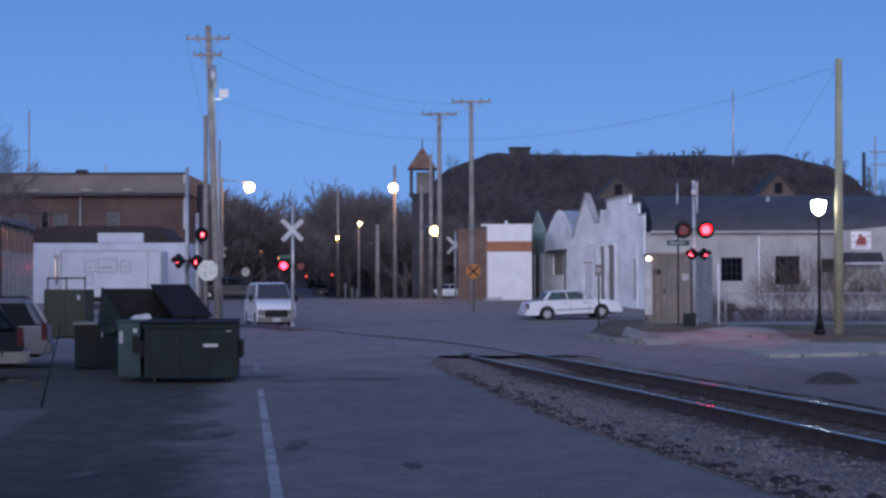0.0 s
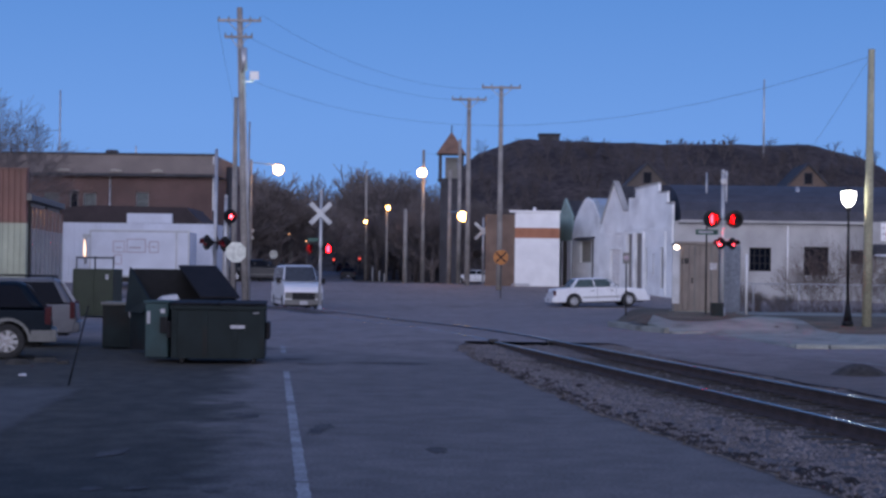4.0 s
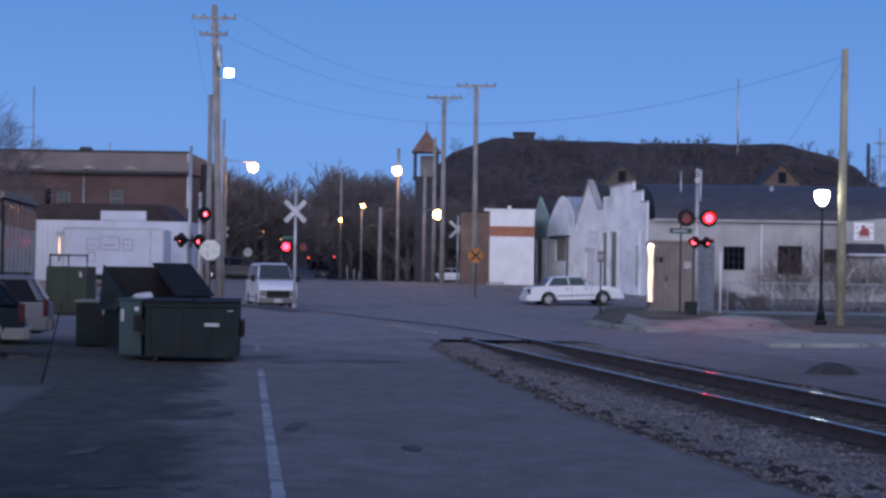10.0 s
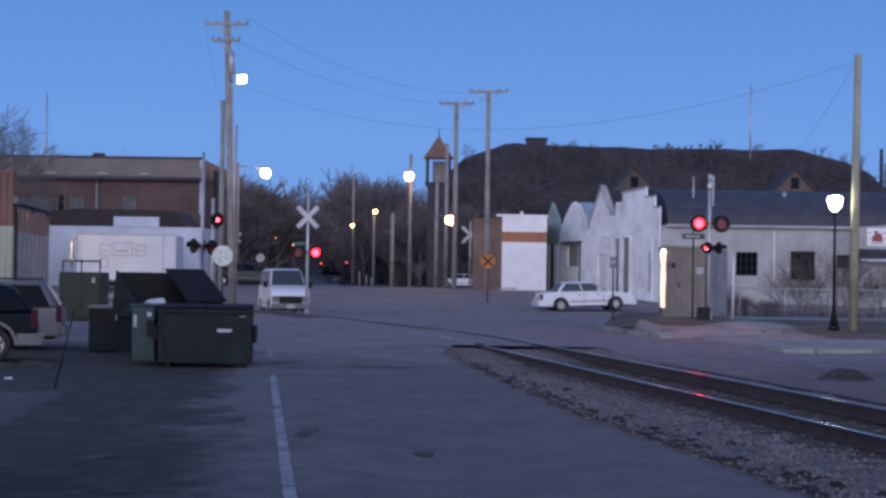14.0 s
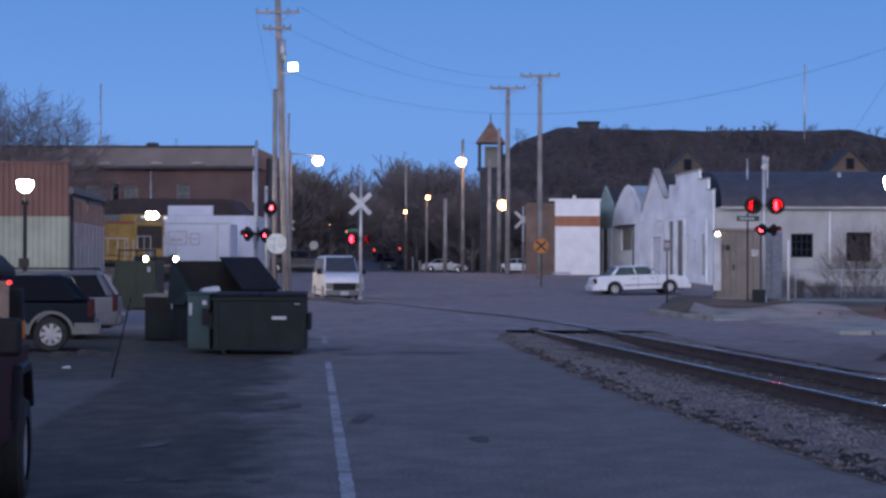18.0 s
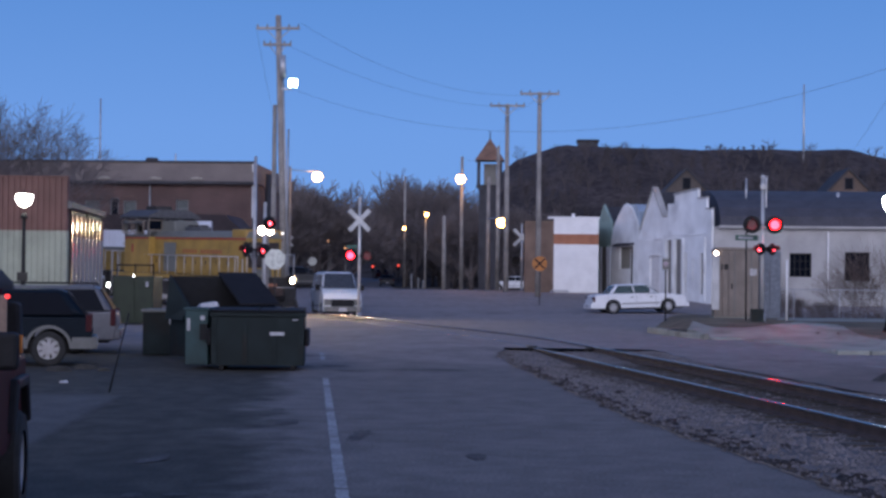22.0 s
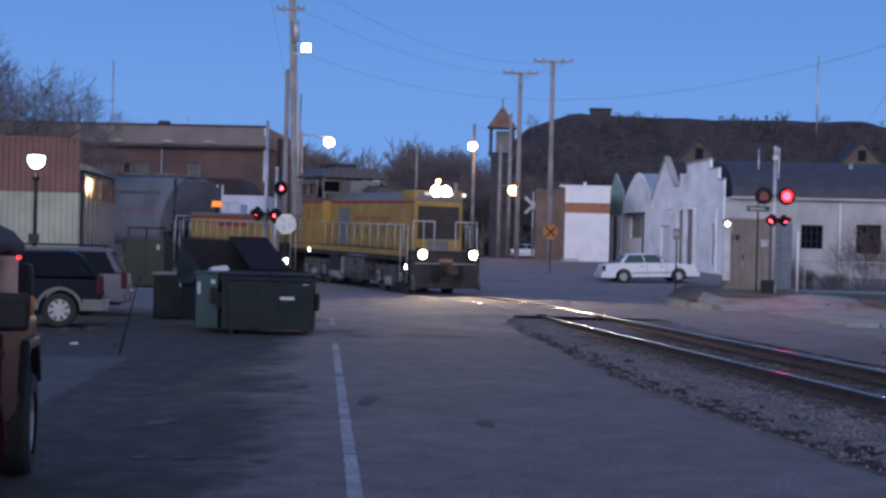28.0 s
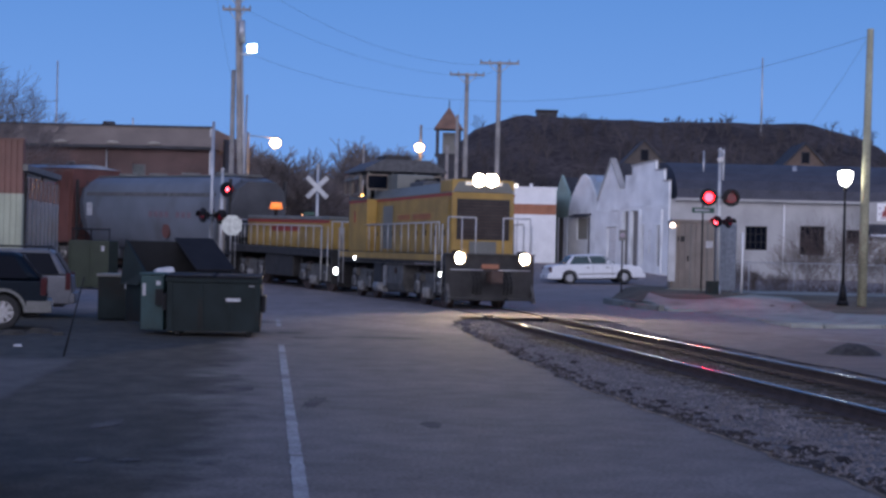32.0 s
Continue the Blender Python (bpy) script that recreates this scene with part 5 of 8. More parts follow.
for dx in (-0.37, 0.37):
    flasher(left_signal, dx, -0.14, LZ)
left_lens = [lens(left_signal, -0.37, -0.2, LZ, lit=REDLEFT), lens(left_signal, 0.37, -0.2, LZ, lit=REDLEFT)]
part("small_board", Build().box(-0.55, -0.1, -0.02, 0.0, 3.1, 3.24), SIGNGREEN, left_signal)

RZ = 3.32
right_signal = mast(8.39, 56, 0.4, 4.88, "crossing signal mast with flashing red lights and edge-on crossbuck")
for a in (45, -45):
    part("crossbuck_blade", Build().box(-0.62, 0.62, -0.012, 0.012, -0.115, 0.115), WHITE, right_signal, "white crossbuck blade seen edge-on", pose(0.1, 0, 4.43) @ pose(0, 0, 0, 0, 0, 82) @ pose(0, -0.03 if a > 0 else 0, 0, 0, a, 0))
part("lamp_bar", Build().box(-0.5, 0.5, -0.05, 0.05, RZ - 0.04, RZ + 0.04), BLACK, right_signal)
for dx in (-0.38, 0.38):
    flasher(right_signal, dx, -0.14, RZ)
right_lens = [lens(right_signal, -0.38, -0.2, RZ), lens(right_signal, 0.38, -0.2, RZ)]
# second pair for the side street, seen nearly edge-on and glowing through
part("lamp_bar", Build().box(-0.06, 0.06, -0.4, 0.4, 2.5, 2.58), BLACK, right_signal)
for dx, dy in ((-0.12, -0.3), (0.3, -0.1)):
    u = flasher(right_signal, dx, dy - 0.1, 2.5, turn=-48 if dx < 0 else 48, small=True)
    if dx < 0:
        part("lit_face", Build().prism(tread(12, 0.075, 0), "y", -0.05, -0.03), REDSMALL, u, "small glowing red lens")
    else:
        blinkers = [small_lens(right_signal, u.matrix_basis @ pose(0, -0.06, 0))]
part("relay_box", Build().box(-0.2, 0.2, -0.16, 0.16, 0, 0.5), DUMPGREEN, right_signal, "", pose(-0.18, -0.1, 0))
part("bell", Build().tube((0, -0.1, 4.6), (0, -0.22, 4.6), 0.12, 0.1, 10), ALU, right_signal)

third = mast(-9.95, 66, 0.0, 4.7, "crossing signal mast seen from the side with red lights")
for dx, z, tn in ((0.2, 3.95, 40), (-0.72, 2.9, -50), (0.02, 2.85, -35)):
    u = flasher(third, dx, -0.15, z, turn=tn)
    if z > 3.5:
        part("lit_face", Build().prism(tread(12, 0.075, 0), "y", -0.06, -0.03), REDSMALL, u, "small glowing red lens")
    else:
        blinkers.append(small_lens(third, u.matrix_basis @ pose(0, -0.06, 0)))
part("rear_head", disc(0.28, 0.0, 0.05), BLACK, third, "", pose(-0.3, 0.0, 2.9, 0, 0, 100))
part("side_arm", Build().box(-0.9, 0.25, -0.04, 0.04, 2.86, 2.94), BLACK, third)
part("side_arm", Build().box(-0.04, 0.3, -0.04, 0.04, 3.9, 3.98), BLACK, third)
part("wood_stub", Build().box(-0.12, 0.12, 0.1, 0.3, 0, 3.6), WOOD, third)

fourth = mast(-16.9, 124, rise(124), 4.2, "small far crossbuck sign")
crossbuck(fourth, 3.7, 0.5)
fifth = mast(0.6, 110, rise(110), 4.6, "far crossing signal with crossbuck")
crossbuck(fifth, 3.8, 0.75)
part("lamp_bar", Build().box(-0.5, 0.7, -0.05, 0.05, 2.2, 2.28), BLACK, fifth)
for dx in (-0.4, 0.6):
    flasher(fifth, dx, -0.14, 2.24)


# ---- signs ----
def post_sign(name, label, x, y, z, shape, mat, parts=(), base=None, r=0.03):
    th = thing(name, pose(x, y, rise(y) if base is None else base), label, "sign")
    part("post", Build().tube((0, 0.03, 0), (0, 0.03, z + 0.2), r, n=6), GRIME, th)
    part("plate", Build().prism(shape, "y", -0.012, 0.0), mat, th, "", pose(0, 0, z))
    for b, m2, lab in parts:
        part("marking", b, m2, th, lab, pose(0, 0, z))
    return th


octagon = [(0.38 * math.cos(radians(22.5 + 45 * i)), 0.38 * math.sin(radians(22.5 + 45 * i))) for i in range(8)]
post_sign("stop_sign", "back of an octagonal stop sign, bare metal", -8.37, 58, 2.42, octagon, SIGNBACK, base=0.0)
circle = tread(20, 0.4, 0)
post_sign("crossing_ahead_sign", "round yellow sign with a black cross", 1.44, 88, 2.2, circle, SIGNYELLOW,
          [(Build().prism([(-0.29, -0.23), (-0.23, -0.29), (0.29, 0.23), (0.23, 0.29)], "y", -0.02, -0.013), BLACK, "black stroke"), (Build().prism([(0.23, -0.29), (0.29, -0.23), (-0.23, 0.29), (-0.29, 0.23)], "y", -0.024, -0.0205), BLACK, "black stroke")])
post_sign("parking_sign", "small white parking sign on a thin post", 5.53, 60, 2.12, [(-0.13, -0.2), (0.13, -0.2), (0.13, 0.2), (-0.13, 0.2)], CARGREY,
          [(Build().prism(tread(16, 0.1, 0), "y", -0.018, -0.013), PINK, "faded red ring mark")], base=0.3)
sn = post_sign("street_name_sign", "green street name plate on a thin post", 7.94, 56.6, 2.9, [(-0.38, -0.09), (0.38, -0.09), (0.38, 0.09), (-0.38, 0.09)], SIGNGREEN,
               [(Build().box(-0.28, 0.22, -0.018, -0.013, -0.035, 0.04), PAPER, "pale bar of lettering")], base=0.4)
part("notice", Build().box(0.12, 0.36, -0.03, -0.015, 1.62, 1.85), PAPER, sn, "small white notice plate")
for x, y in ((-16.4, 135),):
    post_sign("round_sign", "back of a pale round road sign", x, y, 2.3, tread(16, 0.36, 0), SIGNBACK)

# ---- signal cabinets ----
hut = thing("signal_hut", pose(8.05, 60.3, 0.44), "tan steel signal hut on the verge", "cabinet")
part("body", Build().box(-0.78, 0.78, -0.5, 0.5, 0.1, 2.5), TAN, hut, bevel=0.03)
part("roof", Build().prism([(-0.84, 2.5), (0.84, 2.5), (0.7, 2.6), (-0.7, 2.6)], "y", -0.56, 0.56), TAN, hut)
part("door", Build().box(-0.25, 0.5, -0.53, -0.5, 0.25, 2.1), TAN, hut, bevel=0.01)
part("door_handle", Build().box(-0.2, -0.15, -0.56, -0.53, 1.1, 1.3), BLACK, hut)
part("corner_pipe", Build().tube((-0.84, -0.42, 0.1), (-0.84, -0.42, 2.2), 0.05, n=10), GALV, hut, "galvanised corner pipe")
# no lamp here: a glowing face imitates light reflected off the hut's corner
glow_strip = part("light_strip", Build().box(-0.13, 0.13, 0.004, 0.03, -1.0, 0.98), GALV, hut, "tall added plate that imitates a reflection on the hut", pose(-0.76, -0.6, 1.36))
part("lit_side", Build().prism([(-0.06, -1.0), (0.06, -0.96), (0.09, -0.2), (0.06, 0.5), (0.13, 0.98), (-0.11, 0.95), (-0.06, 0.5), (-0.09, 0.1), (-0.05, -0.5)], "y", 0.034, 0.046), glow("warm_light_strip", (1.0, 0.6, 0.38), 1.7), glow_strip, "glowing face imitating reflected light")
part("vent", Build().box(-0.55, -0.3, -0.52, -0.5, 1.8, 2.0), GRIME, hut)
for k in range(7):
    part("wall_rib", Build().box(-0.7 + k * 0.2, -0.66 + k * 0.2, -0.555, -0.5, 0.15, 2.45), TAN if k % 3 else CARGREY, hut, "", None, 0.006)
part("plinth", Build().box(-0.86, 0.86, -0.58, 0.58, -0.1, 0.1), CONCRETE, hut, "pale concrete plinth", None, 0.02)
part("lamp", Build().tube((-0.74, -0.52, 2.38), (-0.74, -0.6, 2.38), 0.09, 0.07, 10), glow("small_warm_lamp", (1.0, 0.75, 0.6), 12), hut, "small warm lamp at the hut's corner")
cab = thing("signal_cabinet", pose(9.35, 61, 0.44), "blue-grey steel signal cabinet", "cabinet")
part("body", Build().box(-0.4, 0.4, -0.4, 0.4, 0.05, 2.5), material("blue_grey_steel", (0.13, 0.15, 0.19), 0.5, 0.3), cab, bevel=0.02)
for dx in (-0.38, 0.01):
    part("door", Build().box(dx, dx + 0.37, -0.42, -0.4, 0.15, 2.2), bpy.data.materials["blue_grey_steel"], cab, bevel=0.01)
bp_ = thing("corner_post", pose(9.95, 60.5, 0.42), "thin white steel corner post", "post")
part("post", Build().tube((0, 0, 0), (0, 0, 2.2), 0.04, n=8), WHITE, bp_)

# ---- chain-link fence and bushes before the warehouse ----
fe = thing("wire_fence", pose(10.4, 73.5, 0.0), "low chain-link fence with steel posts", "fence")
for i in range(14):
    part("post", Build().tube((i * 2.0, 0, 0), (i * 2.0, 0, 1.55), 0.022, n=6), GALV, fe)
part("top_rail", Build().tube((0, 0, 1.53), (26, 0, 1.53), 0.022, n=6), GALV, fe)
net = Build()
for i in range(200):
    x = i * 0.13
    for d in (1, -1):
        xx = x + 1.5 * 0.55 * d
        if 0 <= xx <= 26:
            net.tube((x, 0, 0.05), (xx, 0, 1.5), 0.004, n=3, caps=False, smooth=False)
mesh_ob = part("wire_mesh", net, GALV, fe)
mesh_ob["kind"] = "stuff"


def branches(build, p, way, length, r, depth, rng, spread=0.55, tip=0.004, up=0.12):
    """Bare branches that fork again and again."""
    steps = 3
    for i in range(steps):
        q = p + way * (length / steps)
        r2 = max(tip, r * 0.86)
        build.tube(p, q, r, r2, 5 if r > 0.03 else 3, caps=False)
        p, r = q, r2
        way = (way + Vector((rng.gauss(0, 0.13), rng.gauss(0, 0.13), rng.gauss(up * 0.3, 0.08)))).normalized()
        if depth > 0 and i > 0:
            side = (way + Vector((rng.gauss(0, spread), rng.gauss(0, spread), rng.gauss(up, spread * 0.5)))).normalized()
            branches(build, p, side, length * rng.uniform(0.6, 0.85), r * 0.66, depth - 1, rng, spread, tip, up)
    if depth > 0:
        for _ in range(2):
            side = (way + Vector((rng.gauss(0, spread), rng.gauss(0, spread), rng.gauss(up, spread * 0.5)))).normalized()
            branches(build, p, side, length * rng.uniform(0.6, 0.85), r * 0.75, depth - 1, rng, spread, tip, up)


TWIG = material("dry_twigs", (0.13, 0.095, 0.08), 0.95, vary=0.3)


def bush(x, y, z, size, seed):
    rng = random.Random(seed)
    th = thing("bush", pose(x, y, z), "leafless brown bush before the warehouse wall", "bush", "bare bushes")
    b = Build()
    for _ in range(26):
        w = Vector((rng.gauss(0, 0.55), rng.gauss(0, 0.4), 1)).normalized()
        branches(b, Vector((rng.gauss(0, 0.12 * size), rng.gauss(0, 0.1), 0)), w, 0.55 * size, 0.012, 2, rng, 0.5, 0.005)
    part("twig_clump", b, TWIG, th)


for k, (x, y, s) in enumerate(((10.9, 74.3, 1.7), (11.7, 74.4, 1.3), (12.7, 74.4, 1.0), (13.8, 74.5, 0.9), (15.2, 74.4, 2.1), (16.3, 74.6, 3.0), (17.3, 74.5, 2.5), (18.9, 74.5, 1.8), (20.4, 74.5, 2.6), (22.8, 74.5, 2.0))):
    bush(x, y, 0.02, s, 30 + k)
brush = Build()
_r = random.Random(77)
for _ in range(420):
    _p = Vector((_r.uniform(10.6, 20.0) if _r.random() < 0.75 else _r.uniform(20, 34), _r.uniform(75.4, 76.4), 0.03))
    branches(brush, _p, Vector((_r.gauss(0, 0.4), _r.gauss(0, 0.3), 1)).normalized(), _r.uniform(0.16, 0.38), 0.012, 1, _r, 0.6, 0.007)
solid("dry_brush", brush, TWIG, "low dry brown brush along the foot of the wall", "brush", "stuff")
solid("weed_strip", Build().prism([(10.5, 72.6), (36, 72.6), (36, 76.5), (10.5, 76.5)], "z", -0.05, 0.05), GRASS, "strip of dead weeds before the wall", "grass verge")


# ---- trees ----
def tree(x, y, height, seed, label, depth=4, girth=0.28, spread=0.6, base=None, trunk=0.28, tip=0.012, mat=None, limbs=5):
    rng = random.Random(seed)
    th = thing("bare_tree", pose(x, y, rise(y) - 0.1 if base is None else base), label, "tree", "leafless trees")
    t = Build()
    p = Vector((0, 0, 0))
    q = Vector((rng.gauss(0, 0.2), rng.gauss(0, 0.2), height * trunk))
    t.tube(p, q, girth, girth * 0.8, 9)
    part("trunk", t, BARK, th)
    c = Build()
    for i in range(limbs):
        a = i * 6.283 / limbs + rng.random()
        w = Vector((math.cos(a) * 0.8, math.sin(a) * 0.8, rng.uniform(0.5, 1.3))).normalized()
        branches(c, q - Vector((0, 0, rng.uniform(0, 0.1) * height)), w, height * 0.26, girth * 0.5, depth, rng, spread, tip)
    part("crown", c, mat or BARK, th, "spreading bare branches")
    return th


tree(-25.6, 78, 11.2, 5, "large leafless tree with wide crown behind the metal building", 5, 0.3, 0.68, tip=0.008, mat=FARWOOD, limbs=6)
tree(-30.5, 84, 12.5, 9, "large leafless tree with wide crown", 4, 0.3, 0.6)
for k, (x, y, h) in enumerate(((-12.0, 205, 13.5), (-9.5, 215, 13.0), (-17.5, 222, 12.5), (-21.5, 166, 10.4), (-24.5, 170, 10.2), (-28, 172, 10.4), (-23.2, 152, 8.6), (-6.5, 186, 9.5), (-2.5, 180, 9.0), (-26, 150, 8.4), (-31, 152, 9.0), (-4.2, 168, 7.5), (1.5, 170, 8.5))):
    tree(x, y, h * 1.2, 60 + k, "leafless street tree in the dusk", 4, 0.22, 0.55, trunk=0.2, tip=0.028, mat=FARWOOD, limbs=7)

for k, (x, y, h) in enumerate(((-21.8, 158, 10.5), (-19.4, 161, 10.0), (-24.0, 163, 9.5), (-17.6, 176, 9.0), (-13.5, 212, 14.5), (-10.8, 224, 14.0), (-7.4, 208, 11.0))):
    tree(x, y, h * 1.2, 90 + k, "dense leafless tree against the dusk sky", 4, 0.22, 0.6, trunk=0.16, tip=0.034, mat=FARWOOD, limbs=9)

# woods on and under the bluff
wood = Build()
rng = random.Random(12)
for i in range(820):
    x = rng.uniform(-60, 75)
    j = rng.random()
    if -26 < x < -6 and j < 0.3:
        continue
    y = 206 + 54 * j
    z = rise(y) + (ridge(x) - 1) * min(1.0, (y - 205) / 54) ** 0.8 - 0.6
    if -36 < x < -6:
        y += 40
    if j > 0.8 and x > -6 and not (14 < x < 17 or 29 < x < 41) and rng.random() < 0.9:
        continue
    h = rng.uniform(2.2, 4.6) if j < 0.85 else rng.uniform(0.7, 1.7)
    if x < -6:
        h *= 1.9
    p = Vector((x, y, z))
    wood.tube(p, p + Vector((0, 0, h * 0.5)), 0.06, 0.05, 4, caps=False)
    for _ in range(6):
        a = rng.random() * 6.28
        w = Vector((math.cos(a) * 0.6, math.sin(a) * 0.6, 1)).normalized()
        branches(wood, p + Vector((0, 0, h * rng.uniform(0.25, 0.5))), w, h * 0.3, 0.05, 1, rng, 0.6, 0.03)
solid("hill_woods", wood, HILLWOOD, "leafless woods covering the bluff", "woods", "stuff")
under = Build()
for i in range(270):
    x = rng.uniform(-36, 2) if i < 110 else rng.uniform(-44, -3)
    y = rng.uniform(172, 204) if i < 110 else rng.uniform(204, 243)
    if -8.5 - 0.085 * (y - 80) - 2 < x < -0.3 - 0.085 * (y - 80) + 2:
        y += 70
    z = rise(y) - 0.2
    h = rng.uniform(5, 8.5) if i < 110 else rng.uniform(6, 9.5)
    p = Vector((x, y, z))
    under.tube(p, p + Vector((0, 0, h * 0.5)), 0.1, 0.08, 5, caps=False)
    for _ in range(7):
        a = rng.random() * 6.28
        w = Vector((math.cos(a) * 0.7, math.sin(a) * 0.7, 1)).normalized()
        branches(under, p + Vector((0, 0, h * rng.uniform(0.08, 0.5))), w, h * 0.27, 0.06, 2, rng, 0.6, 0.035)
solid("town_woods", under, FARWOOD, "leafless trees between the far houses", "woods", "stuff")

# far end of the street: red lights and white posts
for x, y, z in ((-16.56, 240, 4.05), (-20.3, 240, 3.85)):
    tl = thing("traffic_light", pose(x, y, rise(y)), "far traffic light glowing red on a dark post", "traffic light", "far traffic lights")
    part("post", Build().tube((0, 0, 0), (0, 0, z - rise(y) + 0.5), 0.07, n=6), GRIME, tl)
    part("housing", Build().box(-0.2, 0.2, -0.25, -0.05, z - rise(y) - 0.7, z - rise(y) + 0.3), BLACK, tl)
    part("red_lens", Build().prism(tread(12, 0.17, 0), "y", -0.3, -0.25), glow("far_red_lens", (1.0, 0.1, 0.07), 1.4) if x > -18 else bpy.data.materials["far_red_lens"], tl, "glowing red lens", pose(0, 0, z - rise(y)))
for x, y, h in ((-10.4, 170, 1.5), (-9.7, 170, 1.1), (-9.2, 170, 0.9)):
    bo_ = thing("bollard", pose(x, y, rise(y) - 0.05), "short white post beside the far street", "bollard", "white posts")
    part("post", Build().tube((0, 0, 0), (0, 0, h), 0.06, 0.055, 8), BUCK, bo_)

# ---- vehicles: x forward, y to the vehicle's left ----
def wheel(parent, x, y, r, w, name="wheel", hub=CHROME, spokes=7):
    out = 1 if y > 0 else -1
    b = Build()
    prof = [(r * 0.62, -w / 2), (r * 0.93, -w / 2), (r, -w * 0.36), (r, w * 0.36), (r * 0.93, w / 2), (r * 0.62, w / 2)]
    n = 20
    for (ra, wa), (rb, wb_) in zip(prof, prof[1:]):
        vs = [(ra * math.cos(2 * math.pi * i / n), wa, ra * math.sin(2 * math.pi * i / n)) for i in range(n)] + [(rb * math.cos(2 * math.pi * i / n), wb_, rb * math.sin(2 * math.pi * i / n)) for i in range(n)]
        b.add(vs, [(i, (i + 1) % n, n + (i + 1) % n, n + i) for i in range(n)], True)
    ob = part(name, b, RUBBER, parent, "black rubber tyre", pose(x, y, r))
    rim = Build().prism(tread(n, r * 0.63, 0), "y", out * w * 0.1, out * w * 0.2)
    part("wheel_well", rim, GRIME, ob)
    hb = Build().prism(tread(10, r * 0.2, 0), "y", out * w * 0.2, out * w * 0.44)
    for i in range(spokes):
        a = 2 * math.pi * i / spokes
        c, s_ = math.cos(a), math.sin(a)
        q = r * 0.13
        hb.prism([(c * r * 0.15 - s_ * q, s_ * r * 0.15 + c * q), (c * r * 0.6 - s_ * q * 1.3, s_ * r * 0.6 + c * q * 1.3), (c * r * 0.6 + s_ * q * 0.6, s_ * r * 0.6 - c * q * 0.6), (c * r * 0.15 + s_ * q * 0.6, s_ * r * 0.15 - c * q * 0.6)], "y", out * w * 0.2, out * w * 0.36)
    for i in range(n):
        a0, a1 = 2 * math.pi * i / n, 2 * math.pi * (i + 1) / n
        hb.prism([(r * 0.56 * math.cos(a0), r * 0.56 * math.sin(a0)), (r * 0.64 * math.cos(a0), r * 0.64 * math.sin(a0)), (r * 0.64 * math.cos(a1), r * 0.64 * math.sin(a1)), (r * 0.56 * math.cos(a1), r * 0.56 * math.sin(a1))], "y", out * w * 0.2, out * w * 0.42)
    part("rim", hb, hub, ob, "bright spoked rim")
    return ob


